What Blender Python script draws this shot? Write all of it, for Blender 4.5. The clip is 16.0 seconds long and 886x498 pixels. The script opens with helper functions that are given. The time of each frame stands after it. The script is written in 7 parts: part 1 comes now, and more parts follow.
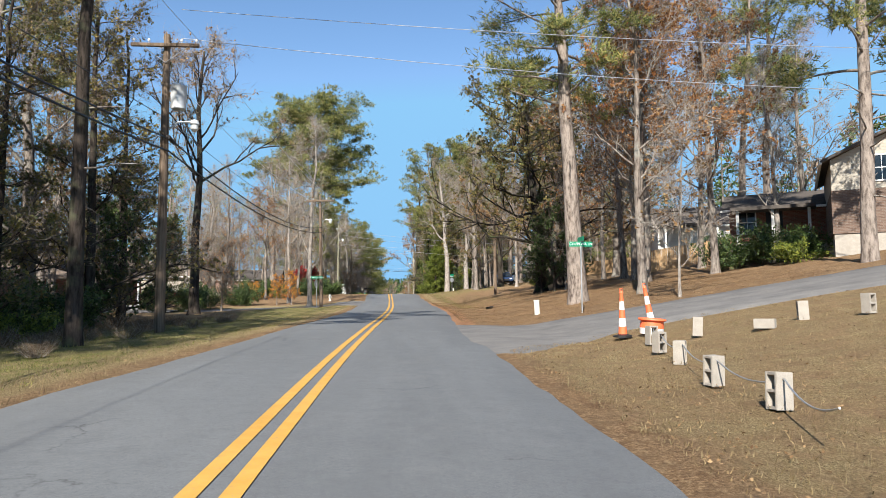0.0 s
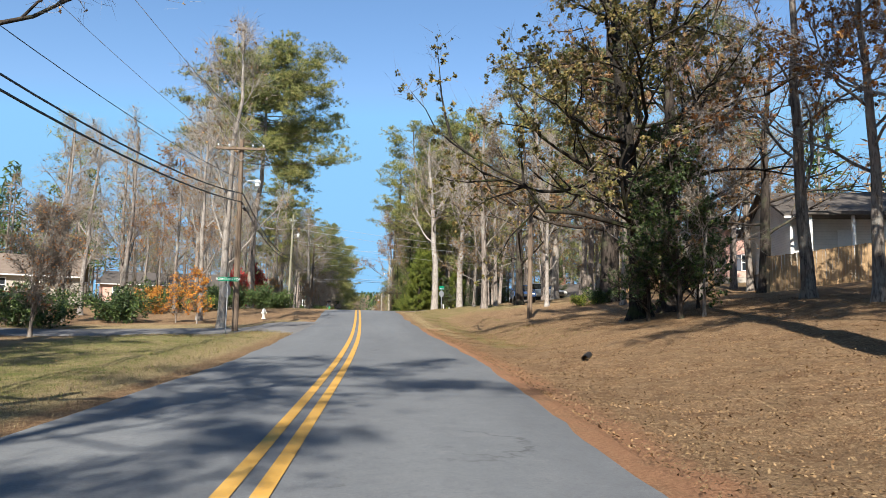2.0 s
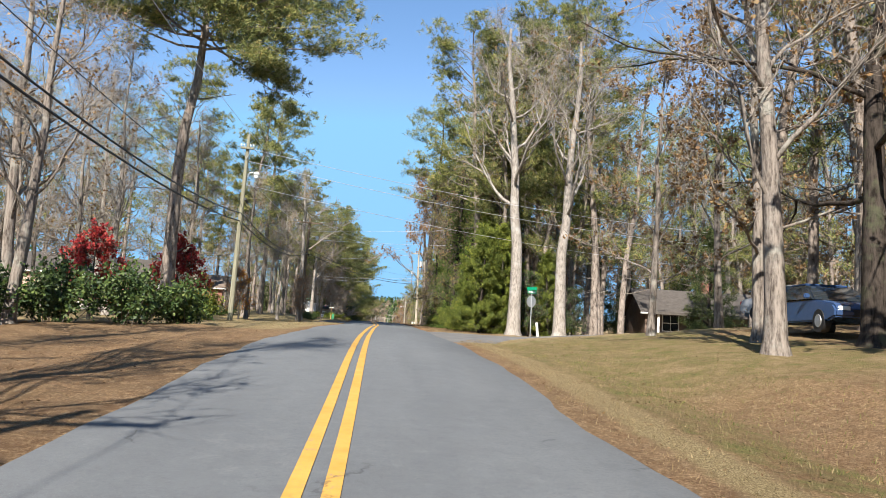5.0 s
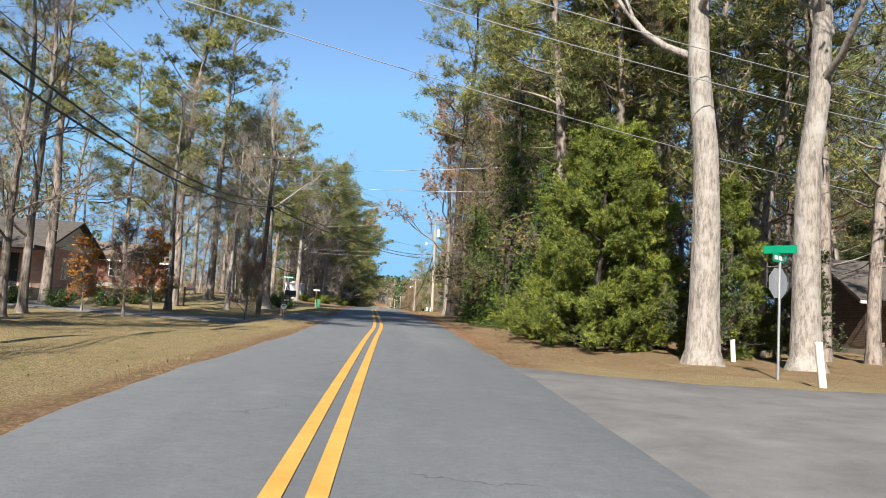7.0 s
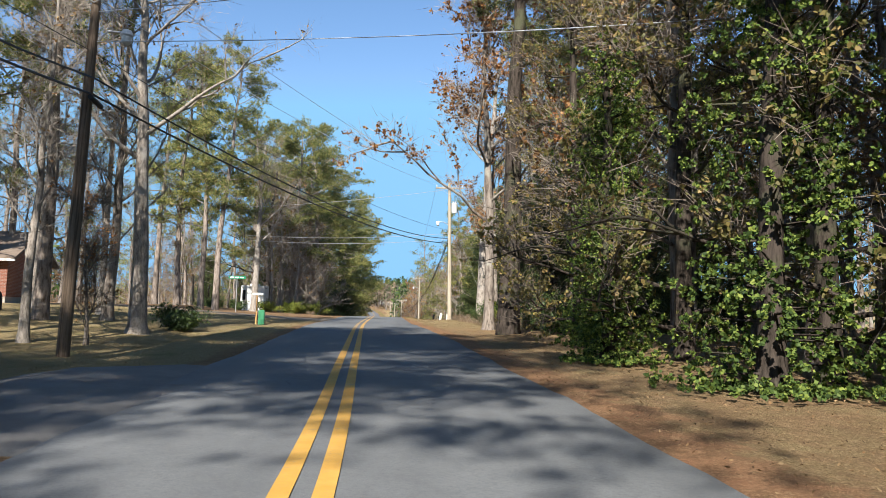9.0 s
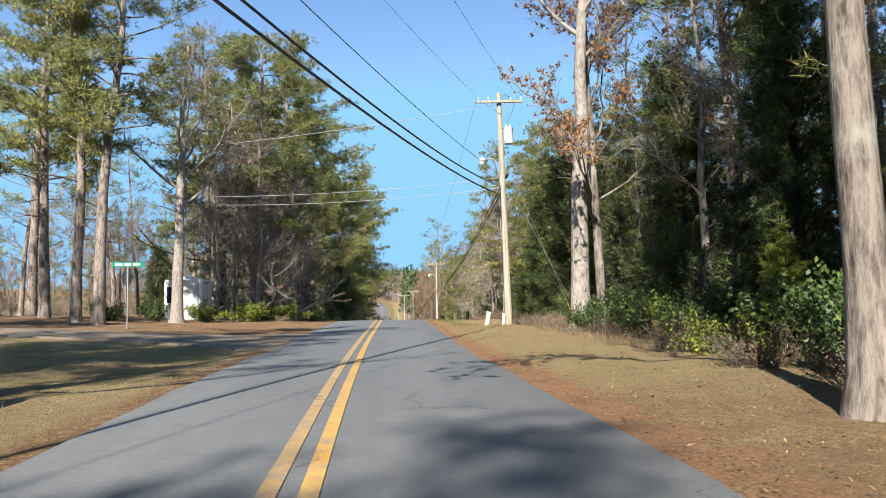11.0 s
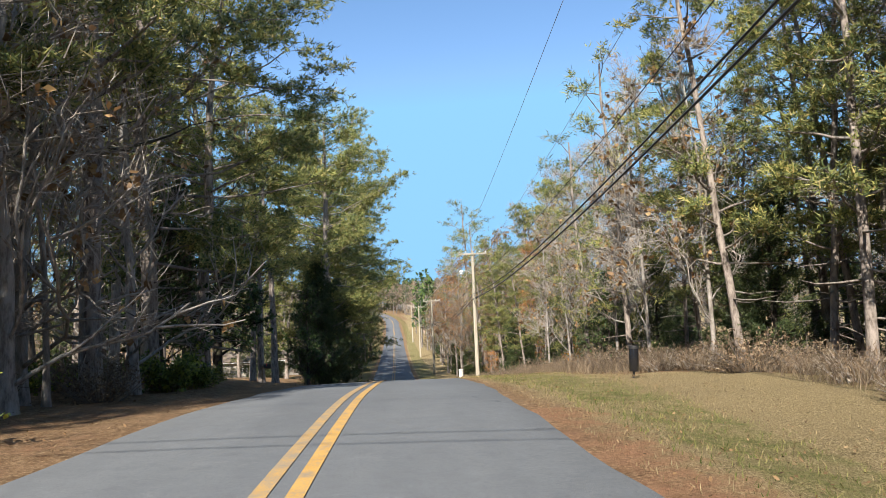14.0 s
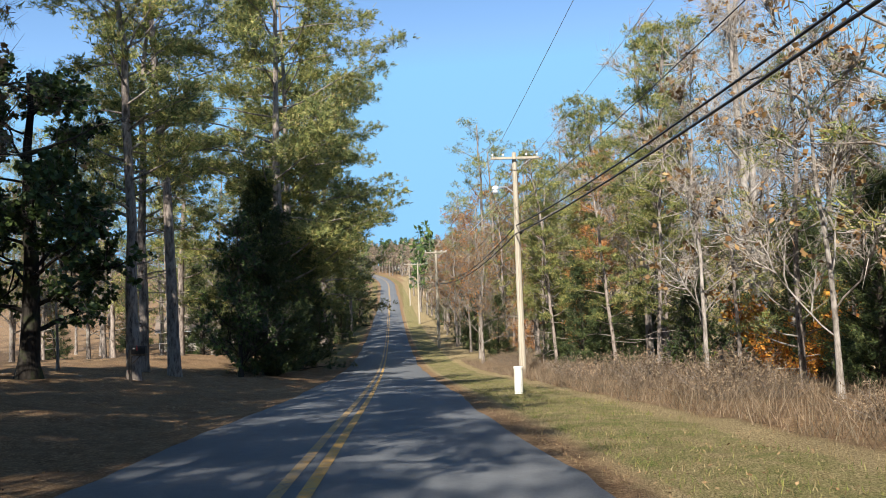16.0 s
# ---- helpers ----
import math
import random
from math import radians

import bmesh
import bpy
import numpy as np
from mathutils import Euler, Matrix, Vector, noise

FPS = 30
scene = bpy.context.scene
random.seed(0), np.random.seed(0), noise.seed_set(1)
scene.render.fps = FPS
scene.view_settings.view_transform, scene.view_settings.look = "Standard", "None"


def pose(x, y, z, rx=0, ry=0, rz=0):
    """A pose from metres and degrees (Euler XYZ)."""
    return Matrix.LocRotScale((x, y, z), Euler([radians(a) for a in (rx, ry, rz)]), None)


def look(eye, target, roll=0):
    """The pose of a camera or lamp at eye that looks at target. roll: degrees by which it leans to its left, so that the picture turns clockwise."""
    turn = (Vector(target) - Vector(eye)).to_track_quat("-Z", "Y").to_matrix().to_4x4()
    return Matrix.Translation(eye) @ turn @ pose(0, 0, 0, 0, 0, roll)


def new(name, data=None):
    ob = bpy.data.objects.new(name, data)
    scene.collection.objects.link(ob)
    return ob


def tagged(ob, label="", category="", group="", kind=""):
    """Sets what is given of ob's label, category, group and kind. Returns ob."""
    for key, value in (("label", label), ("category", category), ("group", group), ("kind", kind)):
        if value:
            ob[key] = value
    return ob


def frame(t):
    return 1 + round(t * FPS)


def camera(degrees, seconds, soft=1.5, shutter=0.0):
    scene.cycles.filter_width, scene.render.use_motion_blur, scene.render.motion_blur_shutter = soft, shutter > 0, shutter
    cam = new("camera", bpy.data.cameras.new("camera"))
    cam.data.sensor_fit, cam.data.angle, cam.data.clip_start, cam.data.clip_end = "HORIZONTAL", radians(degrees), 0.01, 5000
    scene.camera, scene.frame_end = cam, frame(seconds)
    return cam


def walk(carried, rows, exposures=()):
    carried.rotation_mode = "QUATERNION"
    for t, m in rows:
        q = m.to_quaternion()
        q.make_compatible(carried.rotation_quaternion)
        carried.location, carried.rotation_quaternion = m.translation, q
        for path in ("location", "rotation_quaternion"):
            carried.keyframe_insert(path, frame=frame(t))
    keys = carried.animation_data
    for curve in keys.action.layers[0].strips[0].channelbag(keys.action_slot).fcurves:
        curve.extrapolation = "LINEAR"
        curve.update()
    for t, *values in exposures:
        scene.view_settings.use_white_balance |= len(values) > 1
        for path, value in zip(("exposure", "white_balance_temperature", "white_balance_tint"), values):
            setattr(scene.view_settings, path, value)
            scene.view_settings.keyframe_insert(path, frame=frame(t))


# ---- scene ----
# ---- camera and its way: seconds, eye, heading, pitch, lean ----
PATH_ROWS = [
    (0.0, -0.36, 0.00, 1.30, -4.22, 5.03, -0.38),
    (0.5, -0.30, 6.44, 1.46, -4.76, 4.98, 0.18),
    (1.0, -0.24, 12.87, 1.73, -5.51, 5.51, 0.06),
    (1.5, -0.14, 19.29, 2.03, -5.80, 5.98, 0.39),
    (2.0, -0.05, 25.72, 2.19, -6.28, 6.30, 1.37),
    (2.5, 0.10, 32.17, 2.32, -6.71, 6.28, 1.87),
    (3.0, 0.27, 38.65, 2.49, -6.07, 6.51, 2.32),
    (3.5, 0.29, 45.19, 2.75, -5.36, 6.72, 2.70),
    (4.0, 0.22, 51.75, 2.97, -4.66, 7.25, 2.86),
    (4.2, 0.20, 54.36, 3.11, -4.73, 7.25, 3.44),
    (6.3, 0.11, 81.25, 4.72, -4.34, 5.18, 3.43),
    (6.5, 0.11, 83.90, 4.78, -4.49, 4.97, 3.59),
    (7.0, 0.13, 90.61, 4.94, -4.14, 5.15, 3.46),
    (7.5, 0.20, 97.39, 5.14, -3.96, 5.02, 3.23),
    (8.0, 0.31, 104.15, 5.29, -3.52, 4.78, 2.80),
    (8.5, 0.38, 110.74, 5.40, -3.78, 5.06, 1.83),
    (9.0, 0.31, 117.05, 5.47, -4.31, 5.29, 1.30),
    (9.2, 0.26, 119.54, 5.51, -4.38, 5.26, 0.94),
    (11.3, -0.14, 146.01, 6.19, -3.94, 4.38, -1.05),
    (11.5, -0.14, 148.52, 6.21, -4.06, 4.53, -0.90),
    (12.0, -0.17, 154.80, 6.27, -3.64, 4.55, -0.81),
    (12.5, -0.24, 161.01, 6.31, -3.66, 4.89, -0.90),
    (13.0, -0.19, 167.26, 6.33, -3.56, 5.10, -0.94),
    (13.5, -0.07, 173.44, 6.40, -3.48, 5.16, -1.60),
    (14.0, -0.04, 179.62, 6.54, -3.13, 5.32, -2.48),
    (14.5, -0.07, 185.81, 6.61, -3.80, 4.50, -2.68),
    (15.0, -0.10, 192.00, 6.49, -3.39, 3.70, -2.19),
    (15.5, -0.04, 198.33, 6.14, -3.20, 2.75, -1.82),
    (16.0, -0.00, 204.66, 5.77, -3.25, 2.46, -2.14),
]


def stand(x, y, z, yaw, pitch, lean):
    a, b = radians(yaw), radians(pitch)
    ahead = Vector((-math.sin(a) * math.cos(b), math.cos(a) * math.cos(b), math.sin(b)))
    eye = Vector((x, y, z))
    return look(eye, eye + ahead * 10, lean)


cam = camera(63.0, 16.0, soft=0.8)
walk(cam, [(t, stand(*p)) for t, *p in PATH_ROWS], exposures=[(0.0, 1.00), (2.0, 1.08), (4.0, 1.20), (7.0, 1.10), (9.0, 1.12), (12.0, 1.22), (16.0, 1.16)])

# ---- world and sun ----
SUN_SIDE, SUN_HEIGHT = 17.0, 37.5      # the sun stands behind, this far to the left, this high
world = bpy.data.worlds.new("sky")
scene.world = world
world.use_nodes = True
wn = world.node_tree.nodes
wn.clear()
sky = wn.new("ShaderNodeTexSky")
sky.sky_type = "NISHITA"
sky.sun_disc = False
sky.sun_elevation = radians(SUN_HEIGHT)
sky.sun_rotation = radians(180 + SUN_SIDE)
sky.air_density, sky.dust_density, sky.ozone_density = 1.0, 0.0, 2.4
bg = wn.new("ShaderNodeBackground")
bg.inputs["Strength"].default_value = 0.063
out = wn.new("ShaderNodeOutputWorld")
deep = wn.new("ShaderNodeHueSaturation")
deep.inputs["Saturation"].default_value, deep.inputs["Value"].default_value = 1.09, 1.45
world.node_tree.links.new(sky.outputs[0], deep.inputs["Color"])
cap = wn.new("ShaderNodeMix")
cap.data_type, cap.blend_type = "RGBA", "DARKEN"
cap.inputs[0].default_value = 1.0
cap.inputs[7].default_value = (2.25, 4.8, 7.6, 1)
world.node_tree.links.new(deep.outputs[0], cap.inputs[6])
world.node_tree.links.new(cap.outputs[2], bg.inputs[0])
world.node_tree.links.new(bg.outputs[0], out.inputs[0])
sun_data = bpy.data.lights.new("sun", "SUN")
sun_data.energy, sun_data.angle, sun_data.color = 5.0, radians(0.55), (1.0, 0.94, 0.85)
sun = new("sun", sun_data)
sa, se = radians(SUN_SIDE), radians(SUN_HEIGHT)
sun.matrix_world = look((0, 0, 60), (math.sin(sa) * math.cos(se) * 10, math.cos(sa) * math.cos(se) * 10, 60 - math.sin(se) * 10))


# ---- materials ----
class Mat:
    """A node material with a few short ways to build it."""

    def __init__(self, name, rough=0.8, metal=0.0, spec=0.3):
        self.m = bpy.data.materials.new(name)
        self.m.use_nodes = True
        self.t = self.m.node_tree
        self.b = self.t.nodes["Principled BSDF"]
        self.b.inputs["Roughness"].default_value = rough
        self.b.inputs["Metallic"].default_value = metal
        self.b.inputs["Specular IOR Level"].default_value = spec
        self.coord = None

    def node(self, kind, **values):
        n = self.t.nodes.new(kind)
        for k, v in values.items():
            n.inputs[k.replace("_", " ")].default_value = v
        return n

    def link(self, a, b):
        self.t.links.new(a, b)

    def where(self, space="Object", scale=(1, 1, 1)):
        if space == "World":
            src = self.node("ShaderNodeNewGeometry").outputs["Position"]
        else:
            src = self.node("ShaderNodeTexCoord").outputs[space]
        mp = self.node("ShaderNodeMapping")
        mp.inputs["Scale"].default_value = scale
        self.link(src, mp.inputs["Vector"])
        return mp.outputs[0]

    def noise(self, scale, detail=4, rough=0.6, space="Object", stretch=(1, 1, 1)):
        n = self.node("ShaderNodeTexNoise", Scale=scale, Detail=detail, Roughness=rough)
        self.link(self.where(space, stretch), n.inputs["Vector"])
        return n.outputs["Fac"]

    def ramp(self, fac, stops):
        r = self.node("ShaderNodeValToRGB")
        e = r.color_ramp.elements
        while len(e) < len(stops):
            e.new(0.5)
        for el, (p, c) in zip(e, stops):
            el.position, el.color = p, (*c, 1)
        self.link(fac, r.inputs[0])
        return r.outputs[0]

    def mix(self, fac, a, b, blend="MIX"):
        n = self.t.nodes.new("ShaderNodeMix")
        n.data_type, n.blend_type = "RGBA", blend
        for sock, v in ((n.inputs[0], fac), (n.inputs[6], a), (n.inputs[7], b)):
            if isinstance(v, (int, float)):
                sock.default_value = v
            elif isinstance(v, tuple):
                sock.default_value = (*v, 1)
            else:
                self.link(v, sock)
        return n.outputs[2]

    def color(self, c):
        if isinstance(c, tuple):
            self.b.inputs["Base Color"].default_value = (*c, 1)
        else:
            self.link(c, self.b.inputs["Base Color"])

    def bump(self, height, strength=0.4, distance=0.02):
        n = self.node("ShaderNodeBump", Strength=strength, Distance=distance)
        self.link(height, n.inputs["Height"])
        self.link(n.outputs[0], self.b.inputs["Normal"])

    def island(self):
        return self.node("ShaderNodeNewGeometry").outputs["Random Per Island"]

    def chance(self):
        return self.node("ShaderNodeObjectInfo").outputs["Random"]


def mottled(name, a, b, scale=3.0, rough=0.8, metal=0.0, bump=0.3, fine=40.0, spec=0.3, space="Object", stretch=(1, 1, 1), dist=0.01):
    m = Mat(name, rough, metal, spec)
    big = m.noise(scale, 5, 0.65, space, stretch)
    small = m.noise(fine, 4, 0.7, space, stretch)
    c = m.ramp(big, [(0.3, a), (0.7, b)])
    dark = tuple(0.72 * v for v in a)
    c = m.mix(m.ramp(small, [(0.35, (0.0, 0.0, 0.0)), (0.65, (0.5, 0.5, 0.5))]), c, dark)
    m.color(c)
    if bump:
        m.bump(small, bump, dist)
    return m.m


def bark(name, light, dark, lichen=None, stretch=(1, 1, 0.18), scale=9.0):
    m = Mat(name, 0.95, 0, 0.1)
    ridges = m.noise(scale, 6, 0.7, "Object", stretch)
    patch = m.noise(1.3, 4, 0.6, "Object")
    c = m.ramp(ridges, [(0.36, dark), (0.55, light), (0.75, tuple(min(1, 1.25 * v) for v in light))])
    if lichen:
        c = m.mix(m.ramp(patch, [(0.52, (0, 0, 0)), (0.66, (0.8, 0.8, 0.8))]), c, lichen)
    m.color(c)
    m.bump(ridges, 0.9, 0.05)
    return m.m


def leaf(name, stops, trans=0.25, rough=0.55, spec=0.3):
    """Leaves or needles: colour differs leaf by leaf and tree by tree, light passes through a little."""
    m = Mat(name, rough, 0, spec)
    c = m.ramp(m.island(), stops)
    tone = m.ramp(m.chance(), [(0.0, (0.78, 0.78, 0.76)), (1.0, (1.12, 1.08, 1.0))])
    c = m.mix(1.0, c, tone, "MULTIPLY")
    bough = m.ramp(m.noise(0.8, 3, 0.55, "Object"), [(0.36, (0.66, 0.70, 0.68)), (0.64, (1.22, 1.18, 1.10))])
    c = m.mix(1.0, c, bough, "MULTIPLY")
    m.color(c)
    tr = m.node("ShaderNodeBsdfTranslucent")
    m.link(c, tr.inputs["Color"])
    mixer = m.node("ShaderNodeMixShader")
    mixer.inputs[0].default_value = trans
    m.link(m.b.outputs[0], mixer.inputs[1])
    m.link(tr.outputs[0], mixer.inputs[2])
    m.link(mixer.outputs[0], m.t.nodes["Material Output"].inputs["Surface"])
    return m.m


def plain(name, c, rough=0.5, metal=0.0, spec=0.5):
    m = Mat(name, rough, metal, spec)
    n = m.noise(6, 4)
    m.color(m.mix(m.ramp(n, [(0.4, (0, 0, 0)), (0.7, (0.35, 0.35, 0.35))]), c, tuple(0.75 * v for v in c)))
    return m.m


def asphalt():
    m = Mat("asphalt", 0.85, 0, 0.25)
    grit = m.noise(95, 3, 0.8, "World")
    stone = m.noise(26, 4, 0.75, "World")
    wide = m.noise(0.35, 5, 0.6, "World", (1.0, 0.22, 1.0))
    track = m.noise(1.6, 4, 0.6, "World", (1.0, 0.06, 1.0))
    blot = m.noise(0.9, 6, 0.7, "World")
    c = m.ramp(wide, [(0.3, (0.124, 0.132, 0.136)), (0.7, (0.177, 0.187, 0.189))])
    c = m.mix(m.ramp(track, [(0.45, (0, 0, 0)), (0.75, (0.5, 0.5, 0.5))]), c, (0.105, 0.113, 0.118))
    c = m.mix(m.ramp(blot, [(0.55, (0, 0, 0)), (0.72, (0.4, 0.4, 0.4))]), c, (0.215, 0.216, 0.212))
    lump = m.noise(3.2, 8, 0.8, "World")
    c = m.mix(m.ramp(lump, [(0.36, (0.35, 0.35, 0.35)), (0.50, (0, 0, 0))]), c, (0.088, 0.090, 0.096))
    c = m.mix(m.ramp(lump, [(0.55, (0, 0, 0)), (0.68, (0.35, 0.35, 0.35))]), c, (0.235, 0.236, 0.235))
    c = m.mix(m.ramp(stone, [(0.34, (0.6, 0.6, 0.6)), (0.5, (0, 0, 0))]), c, (0.095, 0.097, 0.104))
    c = m.mix(m.ramp(grit, [(0.35, (0.6, 0.6, 0.6)), (0.6, (0, 0, 0))]), c, (0.10, 0.10, 0.106))
    c = m.mix(m.ramp(grit, [(0.64, (0, 0, 0)), (0.76, (0.75, 0.75, 0.75))]), c, (0.36, 0.355, 0.34))
    c = m.mix(cracks(m), c, (0.045, 0.045, 0.048))
    m.color(c)
    m.bump(grit, 0.6, 0.008)
    return m.m


def cracks(m, scale=0.30, thin=0.006):
    """Thin wandering cracks, broken off here and there."""
    warp = m.node("ShaderNodeTexNoise", Scale=1.1, Detail=5, Roughness=0.65)
    pos = m.where("World")
    m.link(pos, warp.inputs["Vector"])
    add = m.node("ShaderNodeMix")
    add.data_type, add.blend_type = "RGBA", "ADD"
    add.inputs[0].default_value = 0.9
    m.link(pos, add.inputs[6])
    m.link(warp.outputs["Color"], add.inputs[7])
    cell = m.node("ShaderNodeTexVoronoi", Scale=scale)
    cell.feature = "DISTANCE_TO_EDGE"
    m.link(add.outputs[2], cell.inputs["Vector"])
    line = m.ramp(cell.outputs["Distance"], [(0.0, (0.9, 0.9, 0.9)), (thin, (0, 0, 0))])
    part_of = m.ramp(m.noise(0.5, 3, 0.6, "World"), [(0.57, (0, 0, 0)), (0.64, (0.85, 0.85, 0.85))])
    return m.mix(1.0, line, part_of, "MULTIPLY")


def ground_stuff():
    """Soil under everything: straw, dry grass, green grass and bare clay, by the zones stored on the mesh."""
    m = Mat("ground_cover", 0.95, 0, 0.1)
    zone = m.node("ShaderNodeAttribute")
    zone.attribute_name = "zone"
    sep = m.node("ShaderNodeSeparateColor")
    m.link(zone.outputs["Color"], sep.inputs[0])
    big = m.noise(0.22, 5, 0.65, "World")
    mid = m.noise(1.7, 5, 0.7, "World")
    fine = m.noise(26, 5, 0.8, "World", (1.0, 1.0, 0.3))
    blades = m.noise(60, 3, 0.7, "World", (1.0, 0.35, 1.0))
    straw = m.ramp(fine, [(0.34, (0.045, 0.024, 0.013)), (0.5, (0.23, 0.132, 0.066)), (0.64, (0.48, 0.33, 0.19))])
    straw = m.mix(m.ramp(m.noise(1.3, 5, 0.7, "World"), [(0.40, (0.65, 0.65, 0.65)), (0.54, (0, 0, 0))]), straw, (0.12, 0.065, 0.035))
    straw = m.mix(m.ramp(m.noise(7, 4, 0.7, "World"), [(0.36, (0.75, 0.75, 0.75)), (0.52, (0, 0, 0))]), straw, (0.10, 0.052, 0.026))
    straw = m.mix(m.ramp(m.noise(11, 5, 0.75, "World", (1.0, 0.5, 1.0)), [(0.55, (0, 0, 0)), (0.66, (0.7, 0.7, 0.7))]), straw, (0.46, 0.33, 0.19))
    straw = m.mix(m.ramp(mid, [(0.35, (0, 0, 0)), (0.7, (0.5, 0.5, 0.5))]), straw, (0.27, 0.19, 0.11))
    dry = m.ramp(blades, [(0.33, (0.085, 0.060, 0.028)), (0.5, (0.28, 0.212, 0.105)), (0.67, (0.47, 0.375, 0.22))])
    dry = m.mix(m.ramp(mid, [(0.4, (0, 0, 0)), (0.75, (0.4, 0.4, 0.4))]), dry, (0.25, 0.185, 0.09))
    green = m.ramp(blades, [(0.33, (0.03, 0.042, 0.010)), (0.5, (0.12, 0.135, 0.035)), (0.67, (0.27, 0.25, 0.09))])
    clay = m.ramp(fine, [(0.3, (0.20, 0.09, 0.045)), (0.7, (0.42, 0.23, 0.13))])

    def edge(v, lo=0.35, hi=0.65):
        n = m.node("ShaderNodeMath")
        n.operation = "ADD"
        m.link(v, n.inputs[0])
        k = m.node("ShaderNodeMath")
        k.operation = "MULTIPLY_ADD"
        m.link(mid, k.inputs[0])
        k.inputs[1].default_value, k.inputs[2].default_value = 0.9, -0.45
        m.link(k.outputs[0], n.inputs[1])
        return m.ramp(n.outputs[0], [(lo, (0, 0, 0)), (hi, (1, 1, 1))])

    c = m.mix(edge(sep.outputs[0]), dry, straw)
    c = m.mix(edge(sep.outputs[1]), c, green)
    c = m.mix(edge(sep.outputs[2]), c, clay)
    c = m.mix(m.ramp(big, [(0.35, (0, 0, 0)), (0.75, (0.3, 0.3, 0.3))]), c, (0.16, 0.12, 0.07))
    m.color(c)
    m.bump(fine, 1.0, 0.05)
    return m.m


def paint_line(name="road_paint", worn=0.0):
    m = Mat(name, 0.75, 0, 0.25)
    grit = m.noise(60, 4, 0.8, "World")
    wear = m.noise(2.2, 5, 0.7, "World")
    c = m.ramp(wear, [(0.3, (0.46, 0.245, 0.042)), (0.7, (0.56, 0.325, 0.075))])
    c = m.mix(m.ramp(grit, [(0.56 - 0.14 * worn, (0, 0, 0)), (0.70 - 0.1 * worn, (0.8, 0.8, 0.8))]), c, (0.22, 0.20, 0.16))
    c = m.mix(m.ramp(m.noise(5, 5, 0.75, "World"), [(0.60 - 0.22 * worn, (0, 0, 0)), (0.74 - 0.1 * worn, (0.8, 0.8, 0.8))]), c, (0.19, 0.18, 0.16))
    c = m.mix(cracks(m), c, (0.06, 0.055, 0.05))
    m.color(c)
    return m.m


def window_glass():
    m = Mat("window_glass", 0.05, 0, 0.8)
    m.color((0.02, 0.025, 0.03))
    return m.m


def lined(name, a, b, pitch, axis=2, rough=0.7, depth=0.01, wave="SAW"):
    """Boards or courses that run along, too fine to be told apart from the road."""
    m = Mat(name, rough, 0, 0.3)
    w = m.node("ShaderNodeTexWave")
    w.bands_direction = "XYZ"[axis]
    w.wave_profile = wave
    w.inputs["Scale"].default_value = 0.314 / pitch
    m.link(m.where("Object"), w.inputs["Vector"])
    n = m.noise(1.5, 4)
    c = m.ramp(n, [(0.3, a), (0.7, b)])
    c = m.mix(m.ramp(w.outputs["Fac"], [(0.0, (0.55, 0.55, 0.55)), (0.14, (0, 0, 0))]), c, tuple(0.4 * v for v in a))
    m.color(c)
    m.bump(w.outputs["Fac"], 0.5, depth)
    return m.m


def brickwork(name, a, b, mortar):
    m = Mat(name, 0.9, 0, 0.15)
    br = m.node("ShaderNodeTexBrick", Scale=1.0)
    br.inputs["Color1"].default_value, br.inputs["Color2"].default_value, br.inputs["Mortar"].default_value = (*a, 1), (*b, 1), (*mortar, 1)
    br.inputs["Brick Width"].default_value, br.inputs["Row Height"].default_value, br.inputs["Mortar Size"].default_value = 0.23, 0.076, 0.006
    mp = m.node("ShaderNodeMapping")
    src = m.node("ShaderNodeTexCoord").outputs["Object"]
    sep, com, add = m.node("ShaderNodeSeparateXYZ"), m.node("ShaderNodeCombineXYZ"), m.node("ShaderNodeMath")
    m.link(src, sep.inputs[0])
    m.link(sep.outputs[0], add.inputs[0]), m.link(sep.outputs[1], add.inputs[1])
    m.link(add.outputs[0], com.inputs[0]), m.link(sep.outputs[2], com.inputs[1])
    m.link(com.outputs[0], mp.inputs[0]), m.link(mp.outputs[0], br.inputs["Vector"])
    n = m.noise(1.2, 4)
    m.color(m.mix(m.ramp(n, [(0.3, (0, 0, 0)), (0.8, (0.4, 0.4, 0.4))]), br.outputs["Color"], tuple(0.6 * v for v in a)))
    m.bump(br.outputs["Fac"], -0.4, 0.01)
    return m.m


ASPHALT, GROUND, YELLOW, GLASS = asphalt(), ground_stuff(), paint_line(), window_glass()
FADED_YELLOW = paint_line("faded_road_paint", 1.0)
WORN_YELLOW = paint_line("worn_road_paint", 0.6)
LITTER = leaf("fallen_leaf", [(0.0, (0.07, 0.036, 0.018)), (0.6, (0.24, 0.145, 0.075)), (1.0, (0.38, 0.265, 0.155))], 0.1, 0.8, 0.2)
OLD_ASPHALT = mottled("side_street_asphalt", (0.125, 0.120, 0.116), (0.215, 0.205, 0.192), 1.1, 0.9, 0, 0.5, 70, 0.2, "World", dist=0.006)
STREWN = mottled("straw_strewn_asphalt", (0.15, 0.125, 0.10), (0.30, 0.235, 0.16), 0.9, 0.9, 0, 0.6, 45, 0.2, "World", dist=0.01)
CONCRETE = mottled("drive_concrete", (0.34, 0.32, 0.29), (0.46, 0.43, 0.39), 0.7, 0.9, 0, 0.4, 50, 0.2, "World")
BLOCK = mottled("weathered_block", (0.33, 0.30, 0.26), (0.46, 0.42, 0.365), 4, 0.95, 0, 0.6, 60, 0.1)
